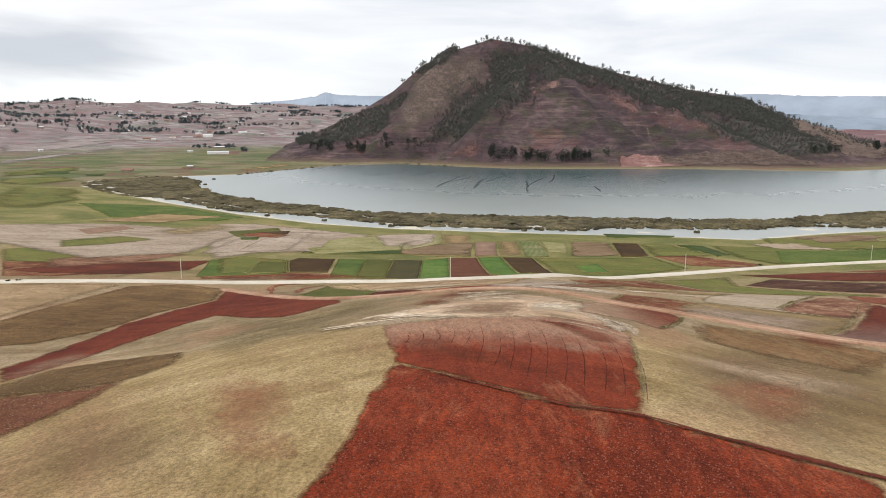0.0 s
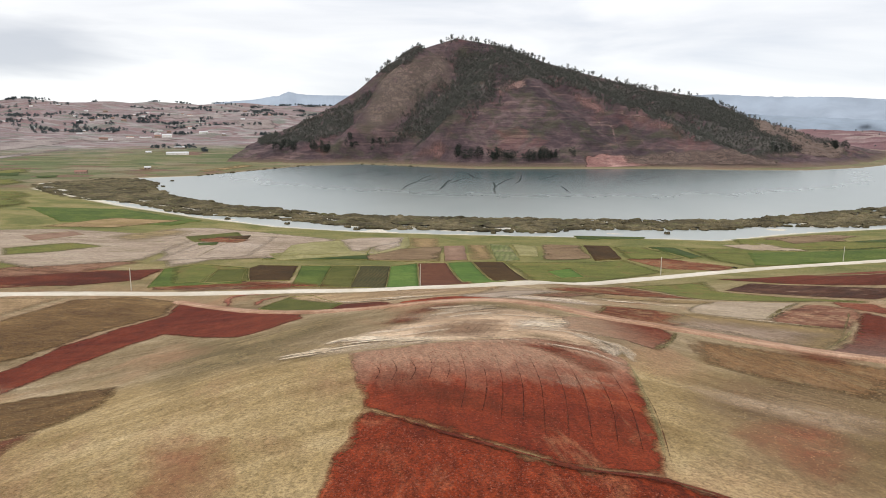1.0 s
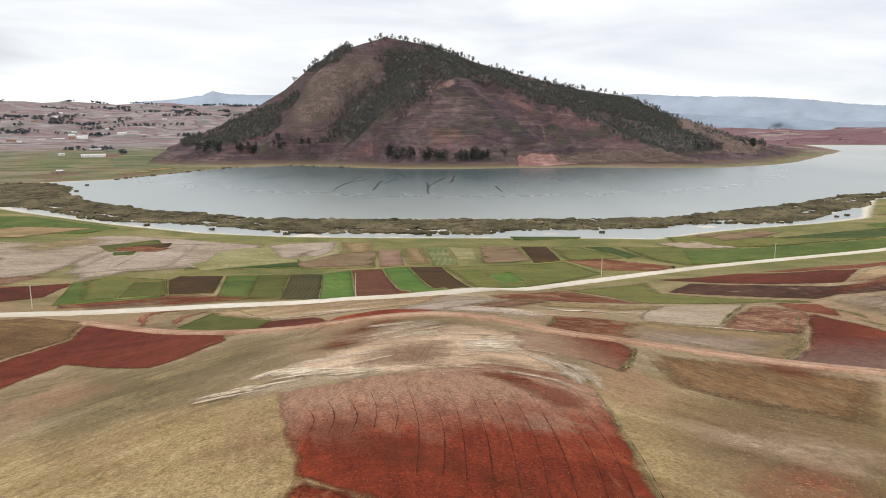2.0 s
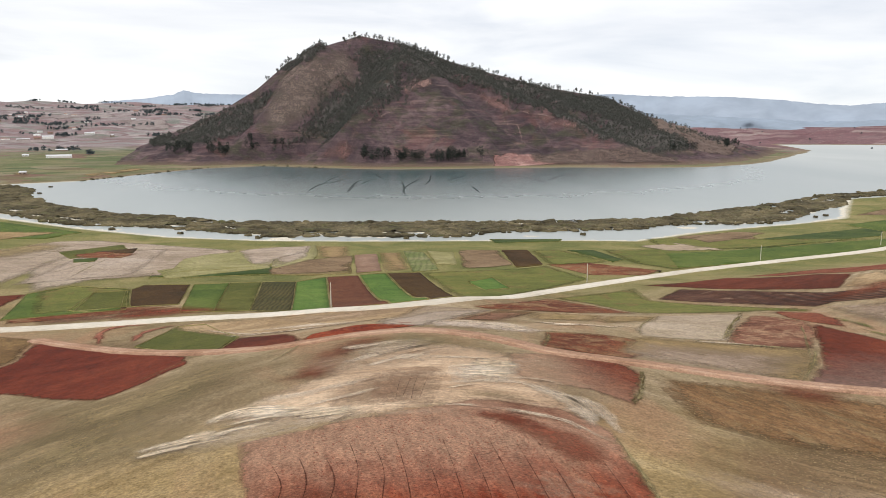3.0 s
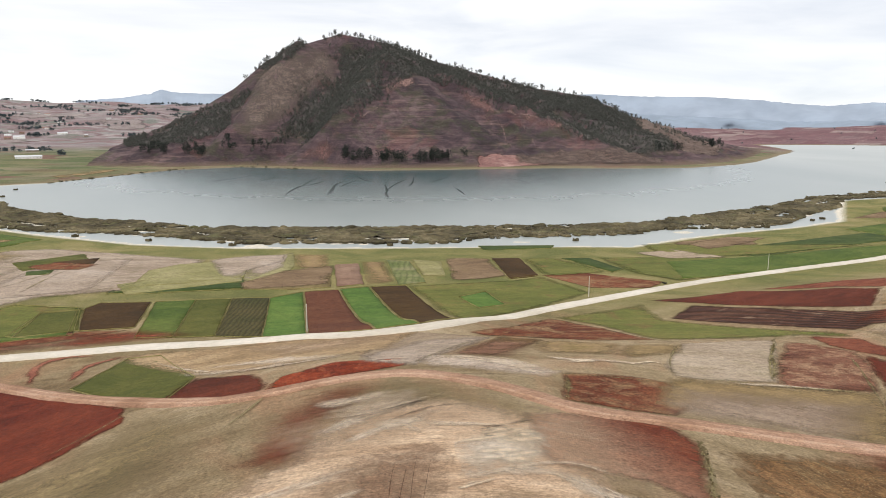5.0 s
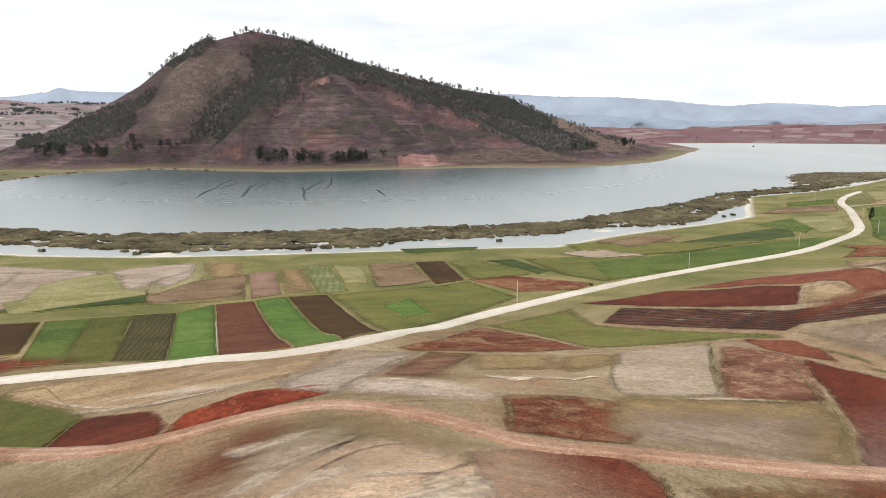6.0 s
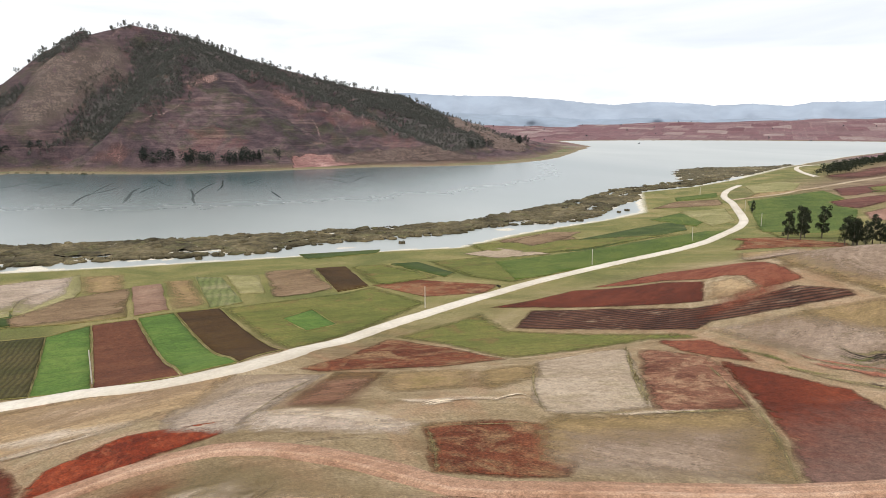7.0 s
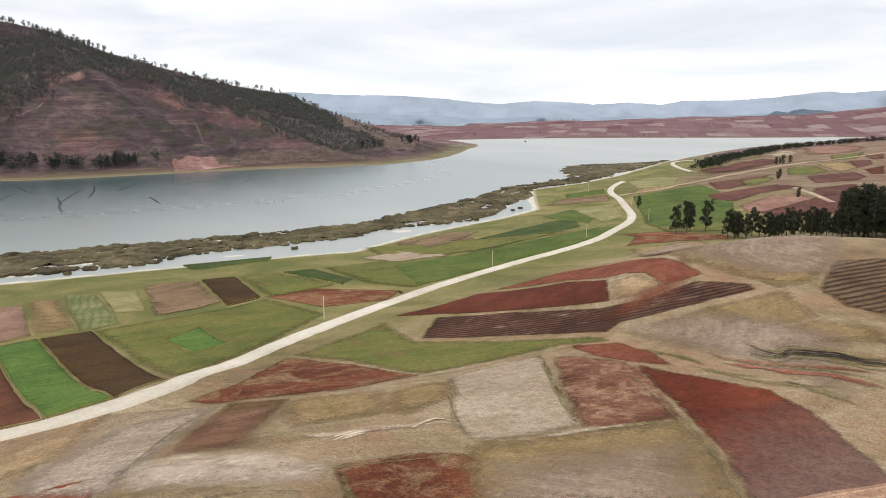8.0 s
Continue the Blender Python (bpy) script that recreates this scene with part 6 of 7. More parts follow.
# trees against the sky and along the hill's foot
sky = [(x + rnd.gauss(0, 7), float(np.interp(x, RIDGE_X, RIDGE_Y)) + rnd.uniform(-22, 8)) for x in list(np.arange(-90, 30, 4)) + list(np.arange(75, 330, 3.4)) + list(np.arange(330, 840, 7))]
place_first(hill_trees, sky, hill_height, "trees on the hill's skyline", (0.55, 1.55), 6, "small thin tree standing on the hill's skyline")
foot = []
for x, y, n, w in ((-252, 1382, 5, 9), (-238, 1399, 6, 9), (-220, 1366, 5, 9), (-177, 1351, 6, 9), (-167, 1366, 6, 9), (-153, 1354, 5, 9), (-116, 1365, 3, 9), (-108, 1371, 4, 9), (-61, 1373, 4, 9), (82, 1253, 7, 9), (105, 1238, 5, 9), (126, 1236, 5, 9), (147, 1228, 7, 9), (160, 1231, 7, 9), (176, 1225, 7, 9), (209, 1222, 8, 9), (223, 1225, 8, 9), (240, 1226, 8, 9), (252, 1229, 6, 9), (286, 1235, 2, 9), (678, 1270, 5, 9), (715, 1279, 5, 9), (846, 1381, 6, 9), (850, 1375, 6, 9), (958, 1510, 4, 9)):
    foot += [(x + rnd.uniform(-w, w), y + 8 + rnd.uniform(-4, 7)) for _ in range(n)]
stuff_wood("wood", foot, hill_height, 17, 5.4, 90, 0.9, LEAF_FOOT, 7, "dark trees at the hill's foot by the water")

# farm trees and hedges on the plain beyond the lake
farm = []
for x, y, n, w in ((-1479, 2562, 9, 34), (-1439, 2563, 9, 30), (-1394, 2575, 5, 22), (-1270, 2528, 4, 10), (-1285, 2497, 4, 12), (-1196, 2632, 10, 34), (-1134, 2586, 12, 36), (-1054, 2493, 12, 36), (-1007, 2474, 8, 26), (-1268, 2980, 8, 40), (-1086, 2815, 9, 26), (-1040, 2830, 10, 28), (-996, 2847, 8, 24),
                   (-995, 2777, 6, 24), (-965, 2786, 6, 18), (-1097, 2674, 6, 22), (-874, 2675, 6, 16), (-836, 2676, 7, 18), (-750, 2537, 4, 9), (-825, 2905, 4, 12), (-798, 2910, 4, 12), (-1012, 3018, 5, 18), (-660, 3136, 8, 24), (-569, 2748, 6, 20), (-700, 3092, 6, 30), (-1265, 2098, 3, 8), (-1546, 2506, 9, 40),
                   (-632, 1835, 7, 24), (-555, 1849, 6, 16), (-590, 1880, 5, 24), (-1683, 3343, 9, 60), (-1600, 3359, 8, 60), (-1323, 3600, 10, 60), (-1050, 3700, 9, 30), (-900, 3300, 5, 30), (-480, 1680, 6, 14), (-1800, 2900, 12, 70), (-1500, 3000, 10, 70), (-1900, 3300, 12, 80), (-1150, 3300, 9, 60), (-400, 2900, 5, 30)):
    farm += [(x + rnd.gauss(0, 0.55) * w, y + rnd.gauss(0, 0.3) * w) for _ in range(n)]
place_first(far_trees, farm[:40], ground_height, "farm trees on the far plain", (0.75, 1.35), 8, "distant dark farm tree among small plots")
groves = []
for _ in range(105):
    gx, gy, gw = rnd.uniform(-2700, -450), rnd.uniform(2350, 4100), rnd.uniform(8, 60)
    groves += [(gx + rnd.gauss(0, 1) * gw, gy + rnd.gauss(0, 0.35) * gw) for _ in range(rnd.randint(5, 22))]
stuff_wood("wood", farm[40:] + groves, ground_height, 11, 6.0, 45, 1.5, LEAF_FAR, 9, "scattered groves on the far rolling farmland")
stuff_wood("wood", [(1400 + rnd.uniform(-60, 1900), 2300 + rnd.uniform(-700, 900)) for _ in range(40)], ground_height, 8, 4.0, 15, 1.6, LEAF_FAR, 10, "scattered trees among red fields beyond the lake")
remove_sources(gums + hill_trees + far_trees)


# ---- reeds ----
def reed_cover(x, y, ring):
    """How far inside the ragged rim of a reed bed a place lies."""
    return line_distance(x, y, ring + ring[:1]) * np.where(inside(x, y, ring), 1, -1) + 5 * waves(x, y, 34, 12) + 2.5 * waves(x, y, 12, 13) - channel(x, y)


def reed_bed(ring, cell, tall, seed):
    """A dense stand of reeds: a lumpy canopy with steep ragged sides, and loose blades over it."""
    r = random.Random(seed)
    xs, ys = [p[0] for p in ring], [p[1] for p in ring]
    ax, ay = np.arange(min(xs) - 9, max(xs) + 9, cell), np.arange(min(ys) - 9, max(ys) + 9, cell)
    gx, gy = np.meshgrid(ax, ay)
    gx, gy = gx + 0.35 * cell * waves(gx, gy, 5, seed), gy + 0.35 * cell * waves(gx, gy, 5.5, seed + 1)
    d = reed_cover(gx, gy, ring)
    full = step(-0.2 * cell, 1.1 * cell, d)
    gz = -0.25 + full * (tall * (1 + 0.34 * waves(gx, gy, 17, seed + 2)) + 0.7 * waves(gx, gy, 8, seed + 3) + 0.2 * waves(gx, gy, 2.6, seed + 4))
    ok = (d > -0.6 * cell) & inside(gx, gy, BASIN)
    k = np.arange(gx.size).reshape(gx.shape)
    quads = np.stack([k[:-1, :-1], k[:-1, 1:], k[1:, 1:], k[1:, :-1]], -1).reshape(-1, 4)
    quads = quads[ok.ravel()[quads].all(1)]
    used = np.unique(quads)
    back = np.full(gx.size, -1)
    back[used] = np.arange(len(used))
    verts = np.stack([gx.ravel(), gy.ravel(), gz.ravel()], -1)[used].tolist()
    bed = mesh_part("reeds", verts, back[quads].tolist(), REED_MAT)
    tagged(bed, "olive-brown reed bed along the lake shore", "reeds", kind="stuff")
    bv, bf = [], []
    deep = d.ravel()[used]
    for (x, y, z), e in zip(verts, deep):
        if r.random() > (0.75 if e < 3 * cell else 0.3) or z < 0.4:
            continue
        for _ in range(2):
            t, w, n = r.uniform(0, 6.28), r.uniform(0.12, 0.3), len(bv)
            px, py = x + r.uniform(-0.7, 0.7) * cell, y + r.uniform(-0.7, 0.7) * cell
            dx, dy, h = math.cos(t) * w, math.sin(t) * w, z + r.uniform(0.05, 0.5)
            bv += [(px - dx, py - dy, z - 0.7), (px + dx, py + dy, z - 0.7), (px + dx * 0.6, py + dy * 0.6, h), (px - dx * 0.6, py - dy * 0.6, h - 0.1)]
            bf.append((n, n + 1, n + 2, n + 3))
    tagged(mesh_part("reeds", bv, bf, REED_LEAF), "loose reed blades over the reed bed", "reeds", kind="stuff")


REED_MAT = earth("dense_reeds", (0.03, 0.025, 0.014), (0.075, 0.062, 0.034), (0.15, 0.123, 0.07), 1.2, 1.0, grain_mix=0.9, weed=(0.1, 0.098, 0.045), weed_share=0.4)
reed_bed(MARSH, 1.7, 1.35, 51)
reed_bed(SPIT, 4.0, 1.0, 57)


def reed_hummocks(line, spacing, spread, size, seed, label):
    """Rounded, lumpy reed tussocks crowded along a rim, in one mesh."""
    r = random.Random(seed)
    verts, faces = [], []
    for x, y in spline(line, spacing):
        if r.random() < 0.12:
            continue
        x, y, rad = x + r.gauss(0, spread), y + r.gauss(0, spread), size * r.uniform(0.55, 1.35)
        long, turn, tall = r.uniform(1.0, 1.7), r.uniform(0, 3.14), rad * r.uniform(0.5, 0.8)
        n = len(verts)
        for ring, (out, up) in enumerate(((1.0, -0.3), (1.08, 0.3), (0.85, 0.72), (0.45, 0.95))):
            for k in range(9):
                t = 6.2832 * k / 9 + 0.3 * ring
                q = rad * out * r.uniform(0.82, 1.16)
                px, py = q * long * math.cos(t), q * math.sin(t)
                verts.append((x + px * math.cos(turn) - py * math.sin(turn), y + px * math.sin(turn) + py * math.cos(turn), tall * up * r.uniform(0.88, 1.12) if ring else -0.3))
        verts.append((x, y, tall * 1.02))
        for ring in range(3):
            for k in range(9):
                a, b = n + 9 * ring + k, n + 9 * ring + (k + 1) % 9
                faces.append((a, b, b + 9, a + 9))
        faces += [(n + 27 + k, n + 27 + (k + 1) % 9, n + 36) for k in range(9)]
    ob = mesh_part("reeds", verts, faces, REED_MAT)
    ob.data.polygons.foreach_set("use_smooth", [True] * len(faces))
    return tagged(ob, label, "reeds", kind="stuff")


reed_hummocks(FAR_SHORE[16:21], 6.0, 2.5, 2.1, 74, "low tussocks along the shore below the hill")
reed_hummocks(MARSH_OUTER, 3.2, 1.8, 2.3, 71, "rounded reed tussocks along the inner channel")
reed_hummocks([(x, y - 6) for x, y in MARSH_INNER], 4.5, 2.2, 2.4, 72, "rounded reed tussocks along the open water")
reed_hummocks([((a + c) / 2, (b + d) / 2) for (a, b), (c, d) in zip(MARSH_OUTER, MARSH_INNER[::-1])], 3.0, 9.0, 2.6, 73, "tussocks standing within the reed bed")


def reed_clump(x, y, size, seed):
    r = random.Random(seed)
    verts, faces = [], []
    for _ in range(int(26 * size)):
        a, w, o, t = r.uniform(0, 6.28), r.uniform(0.3, 0.7), size * 1.6 * math.sqrt(r.random()), r.uniform(0, 6.28)
        px, py, dx, dy, n = o * math.cos(t), o * math.sin(t), math.cos(a) * w, math.sin(a) * w, len(verts)
        h = 1.7 * r.uniform(0.7, 1.1)
        verts += [(px - dx, py - dy, -0.3), (px + dx, py + dy, -0.3), (px + dx * 0.7, py + dy * 0.7, h), (px - dx * 0.7, py - dy * 0.7, h * 0.9)]
        faces.append((n, n + 1, n + 2, n + 3))
    ob = mesh_part("reed_clump", verts, faces, REED_LEAF)
    ob.location = (x, y, 0)
    return tagged(ob, "small dark reed clump standing in shallow water", "reeds", "reed clumps in the shallows")


for k, (x, y, size) in enumerate(((185, 503, 1.4), (-262, 708, 1.5), (-150, 590, 1.6), (-96, 560, 1.3), (-40, 531, 1.5), (60, 510, 1.2), (-330, 905, 2.0), (-322, 925, 1.6), (-300, 880, 1.5), (-275, 1115, 1.8), (350, 528, 1.4), (425, 560, 1.5), (410, 553, 1.1), (-315, 960, 1.4))):
    reed_clump(x, y, size, 60 + k)


# thin dark lanes on the lake
LANE_MAT = earth("dark_lake_film", (0.018, 0.026, 0.026), (0.026, 0.036, 0.036), (0.04, 0.052, 0.05), 9.0, 0.1, loose=True, torn=True, fray=2.4, most=0.5)


def dark_lane(line, wide, seed):
    """A thin wandering dark film at the surface, wider in the middle and torn at its rim."""
    r = random.Random(seed)
    path = spline(line, 4)
    verts, faces, rims = [], [], []
    for i, (x, y) in enumerate(path):
        ax, ay = path[max(0, i - 1)]
        bx, by = path[min(len(path) - 1, i + 1)]
        d = math.hypot(bx - ax, by - ay) or 1
        nx, ny = (by - ay) / d, -(bx - ax) / d
        s = i / max(1, len(path) - 1)
        w = 0.6 * wide * (0.25 + 0.75 * math.sin(math.pi * s) ** 0.7) * r.uniform(0.6, 1.3)
        end = min(1.0, 5 * s, 5 * (1 - s))
        for o, e in ((-1, 0.0), (-0.4, end), (0.4, end), (1, 0.0)):
            verts.append((x + nx * o * w, y + ny * o * w, 0.03))
            rims.append(e)
    for i in range(len(path) - 1):
        faces += [(4 * i + k, 4 * i + k + 1, 4 * i + k + 5, 4 * i + k + 4) for k in range(3)]
    ob = mesh_part("lake_weed", verts, faces, LANE_MAT)
    ob.data.attributes.new("rim", "FLOAT", "POINT").data.foreach_set("value", rims)
    return tagged(ob, "thin dark lane on the lake surface", "lake weed", "weed lanes on the lake")


dark_lane([(-10, 832), (-2, 896), (10, 946), (24, 967), (44, 1026)], 4, 700)
dark_lane([(10, 946), (21, 1011), (39, 1087)], 2.4, 701)
dark_lane([(35, 830), (43, 887), (52, 954), (65, 1003)], 4, 702)
dark_lane([(55, 922), (72, 984), (86, 1018)], 2.4, 703)
dark_lane([(113, 951), (106, 875), (100, 836), (96, 783), (97, 772)], 3.2, 704)
dark_lane([(106, 875), (129, 956), (154, 1024)], 2.4, 705)
dark_lane([(190, 881), (186, 840), (182, 802)], 3.2, 706)
dark_lane([(-108, 1018), (-94, 1061), (-76, 1088), (-59, 1139)], 3.2, 707)
dark_lane([(-46, 1024), (-25, 1089), (-1, 1116)], 2.4, 708)
dark_lane([(135, 906), (152, 969), (169, 1063)], 2.4, 709)
dark_lane([(251, 987), (289, 1019), (299, 959), (293, 908)], 2.4, 710)
dark_lane([(303, 1082), (327, 1033), (383, 1091), (414, 1110)], 2.4, 711)
dark_lane([(308, 940), (349, 1008), (384, 1044)], 2, 712)
dark_lane([(90, 1099), (94, 1016), (109, 977)], 2.4, 713)
dark_lane([(175, 965), (201, 1016), (222, 1053)], 2.4, 714)


# ---- details on the hill ----
CUT_MAT = earth("raw_pink_rock", (0.13, 0.066, 0.06), (0.195, 0.105, 0.095), (0.31, 0.2, 0.18), 6.0, 1.0, loose=True)
SCAR_MAT = earth("pale_pink_scree", (0.1, 0.056, 0.052), (0.145, 0.083, 0.077), (0.21, 0.135, 0.12), 5.0, 0.8, loose=True, most=0.85)
SOILS["scree"] = earth("loose_pink_scree", (0.15, 0.092, 0.085), (0.21, 0.14, 0.128), (0.29, 0.21, 0.19), 5.0, 0.6, loose=True, torn=True, fray=2.5, most=0.75)
tagged(draped("rock_cut", ragged([(305, 1208), (311, 1243), (340, 1252), (378, 1254), (392, 1236), (430, 1232), (440, 1216), (380, 1212), (357, 1206)], 6, 2.5, 71), CUT_MAT, 0.6, 6, feather=5, land=hill_height), "raw pink rock cutting above the shore", "rock face")
SPUR_TURF = earth("tan_olive_hill_turf", (0.1, 0.075, 0.064), (0.132, 0.101, 0.086), (0.17, 0.134, 0.114), 7.0, 0.6, loose=True, most=0.75)
TAN_BANK = earth("tan_shore_bank", (0.08, 0.056, 0.048), (0.115, 0.083, 0.07), (0.16, 0.12, 0.1), 5.0, 0.6, loose=True, most=0.8)
for k, (ring, mat, label) in enumerate((
        ([(-73, 1588), (22, 1595), (73, 1665), (96, 1637), (96, 1566), (41, 1519), (0, 1461), (-48, 1409), (-89, 1412), (-104, 1508), (-70, 1494)], SPUR_TURF, "thin tan turf on a spur"),
        ([(345, 1529), (378, 1491), (400, 1463), (396, 1424), (377, 1441), (357, 1479)], SCAR_MAT, "bare pink soil below the wood"),
        ([(403, 1450), (460, 1404), (500, 1354), (518, 1323), (486, 1344), (447, 1401)], SCAR_MAT, "bare pink ledge"),
        ([(176, 1444), (204, 1479), (237, 1509), (243, 1474), (215, 1475), (186, 1433)], SCAR_MAT, "bare pink soil on a brow"),
        ([(2, 1304), (32, 1299), (57, 1295), (75, 1282), (50, 1273)], SCAR_MAT, "bare red soil at the foot"),
        ([(377, 1247), (459, 1270), (542, 1258), (624, 1289), (650, 1228), (639, 1188), (439, 1213), (379, 1220)], TAN_BANK, "bare tan bank along the shore"),
        ([(733, 1513), (863, 1651), (919, 1564), (935, 1474), (809, 1299), (725, 1280), (750, 1356), (716, 1401)], TAN_BANK, "bare tan ground on the nose"))):
    tagged(draped("bare_slope", ragged(ring, 6, 2.5, 80 + k), mat, 0.8 + 0.1 * k, 8, feather=10 if k else 25, land=hill_height), label + " of the hill", "bare ground")
SCREE = (([(371, 1443), (377, 1419), (380, 1380)], 3.2),
         ([(399, 1437), (397, 1407), (398, 1370), (385, 1292), (379, 1261)], 3.4),
         ([(440, 1403), (439, 1376), (433, 1333)], 3.4),
         ([(435, 1334), (435, 1309), (432, 1269)], 2.6),
         ([(523, 1504), (485, 1368), (483, 1328)], 2.6),
         ([(349, 1523), (374, 1478), (400, 1440), (459, 1402), (500, 1352)], 3.4),
         ([(75, 1307), (105, 1337), (152, 1379), (179, 1409)], 3.4),
         ([(56, 1304), (58, 1291), (50, 1273)], 3.2),
         ([(169, 1431), (186, 1460), (218, 1495)], 3.0),
         ([(467, 1654), (511, 1640)], 5.0),
         ([(60, 1659), (93, 1682), (113, 1690)], 4.5),
         ([(605, 1493), (638, 1481), (667, 1459)], 3.2),
         ([(-79, 1446), (-121, 1601), (-135, 1557)], 2.0),
         ([(23, 1609), (-25, 1551), (-73, 1588)], 3.5))


# ---- farm buildings beyond the lake ----
WHITEWASH = plain("whitewashed_wall", (0.72, 0.7, 0.66), 0.9, speckle=0.08)
ADOBE = plain("adobe_wall", (0.26, 0.19, 0.145), 0.95)
TIN = plain("weathered_metal_roof", (0.5, 0.5, 0.5), 0.5, 0.4, 0.12)
TILE = plain("red_clay_roof", (0.22, 0.115, 0.085), 0.9)
DARK_GLASS = plain("dark_window_glass", (0.03, 0.035, 0.04), 0.2, speckle=0.1)
WOOD = plain("weathered_wood", (0.32, 0.27, 0.21), 0.9)


def box(bm, x0, x1, y0, y1, z0, z1):
    vs = [bm.verts.new((x, y, z)) for z in (z0, z1) for x, y in ((x0, y0), (x1, y0), (x1, y1), (x0, y1))]
    for f in ((3, 2, 1, 0), (4, 5, 6, 7), (0, 1, 5, 4), (1, 2, 6, 5), (2, 3, 7, 6), (3, 0, 4, 7)):
        bm.faces.new([vs[i] for i in f])


def house(x, y, long, wide, tall, turn, wall_mat, roof_mat, label, windows=3):
    """A gabled farm building: walls, overhanging roof, door and windows facing the lake."""
    z = float(ground_height(np.array([float(x)]), np.array([float(y)]))[0])
    root = new("house")
    a, b, rise = long / 2, wide / 2, wide * 0.24
    bm = bmesh.new()
    box(bm, -a, a, -b, b, -1.5, tall)
    for s in (-a, a - 0.3):
        vs = [bm.verts.new(p) for p in ((s, -b, tall), (s, b, tall), (s, 0, tall + rise), (s + 0.3, -b, tall), (s + 0.3, b, tall), (s + 0.3, 0, tall + rise))]
        for f in ((0, 2, 1), (3, 4, 5), (0, 3, 5, 2), (1, 2, 5, 4)):
            bm.faces.new([vs[i] for i in f])
    part("wall", bm, wall_mat, root)
    bm = bmesh.new()
    for s in (-1, 1):
        e, o = s * (b + 0.5), 0.5
        vs = [bm.verts.new(p) for p in ((-a - o, e, tall - rise * 0.5 / b), (a + o, e, tall - rise * 0.5 / b), (a + o, 0, tall + rise + 0.05), (-a - o, 0, tall + rise + 0.05))]
        ws = [bm.verts.new((v.co.x, v.co.y, v.co.z + 0.22)) for v in vs]
        bm.faces.new(ws)
        bm.faces.new(vs[::-1])
        for i in range(4):
            bm.faces.new((vs[i], vs[(i + 1) % 4], ws[(i + 1) % 4], ws[i]))
    bmesh.ops.recalc_face_normals(bm, faces=bm.faces[:])
    part("roof", bm, roof_mat, root)
    bm = bmesh.new()
    box(bm, -0.5, 0.5, -b - 0.06, -b + 0.05, 0, 2.05)
    part("door", bm, WOOD, root)
    for k in range(windows):
        cx = -a + long * (k + 0.5) / windows
        if abs(cx) < 1.2:
            cx += 1.8
        bm = bmesh.new()
        box(bm, cx - 0.55, cx + 0.55, -b - 0.05, -b + 0.05, 1.0, 2.0)
        part("window", bm, DARK_GLASS, root)
    root.matrix_world = pose(x, y, z, 0, 0, turn)
    return tagged(root, label, "building", "farm buildings on the plain")


house(-505, 1579, 46, 9, 4.2, 16, WHITEWASH, TIN, "long low white farm shed with a metal roof", 8)
house(-590, 1642, 12, 6, 3, 20, WHITEWASH, TIN, "small white farmhouse on green plots")
house(-783, 2350, 30, 12, 7, 12, WHITEWASH, TIN, "white two-storey farm building with metal roof", 5)
house(-830, 2290, 34, 8, 3.6, 15, ADOBE, TIN, "low adobe barn with grey metal roof", 4)
house(-686, 2422, 28, 9, 4, 10, WHITEWASH, TIN, "white farm building among green plots", 4)
house(-934, 1634, 10, 6, 3.2, 24, WHITEWASH, TIN, "small white house beside a farm track")
house(-894, 2131, 24, 9, 4, 22, ADOBE, TILE, "adobe farmhouse with red clay roof", 4)
house(-870, 2120, 12, 7, 3.2, 22, WHITEWASH, TIN, "white outbuilding beside an adobe farmhouse")
house(-889, 2319, 22, 8, 4, 15, WHITEWASH, TILE, "white farmhouse with red clay roof", 4)
house(-478, 1060, 16, 8, 3.4, 10, ADOBE, TILE, "adobe hut with a red clay roof by the marsh")
house(-415, 1150, 9, 6, 3, 8, ADOBE, TIN, "small adobe hut near the lake")
house(-590, 1860, 26, 7, 3.2, 14, ADOBE, TIN, "low adobe farmyard building among hedges", 4)
hr = random.Random(77)
for k in range(34):
    hx, hy = hr.uniform(-1700, -560), hr.uniform(2300, 3300)
    white = hr.random() < 0.6
    house(hx, hy, hr.uniform(9, 20), hr.uniform(6, 9), hr.uniform(3, 5.5), hr.uniform(-10, 40), WHITEWASH if white else ADOBE, TIN if hr.random() < 0.6 else TILE,
          "distant white village house with pitched roof" if white else "distant adobe village house with pitched roof", 2)


# ---- poles, stand-in shrubs ----
POLE_MAT = plain("pale_pole_wood", (0.46, 0.42, 0.35), 0.85)
INSULATOR = plain("pale_pole_cap", (0.6, 0.57, 0.5), 0.7)


def utility_pole(x, y, tall, turn):
    z = float(ground_height(np.array([float(x)]), np.array([float(y)]))[0])
    root = new("utility_pole")
    bm = bmesh.new()
    bmesh.ops.create_cone(bm, segments=10, radius1=0.2, radius2=0.13, depth=tall + 1, cap_ends=True, matrix=Matrix.Translation((0, 0, (tall - 1) / 2)))
    part("pole", bm, POLE_MAT, root)
    bm = bmesh.new()
    bmesh.ops.create_cone(bm, segments=10, radius1=0.15, radius2=0.11, depth=0.12, cap_ends=True, matrix=Matrix.Translation((0, 0, tall + 0.05)))
    part("cap", bm, INSULATOR, root, "pale pole cap")
    root.matrix_world = pose(x, y, z, 0, 0, turn)
    return tagged(root, "slender pale utility pole beside the gravel road", "pole", "poles along the road")


for x, y, tall in ((-102, 266, 8.0), (3, 264, 8.0), (111, 313, 8.0), (225, 360, 8.0), (321, 387, 8.0), (405, 407, 8.5), (477, 480, 8.5), (545, 590, 8.5)):
    utility_pole(x, y, tall, 30)

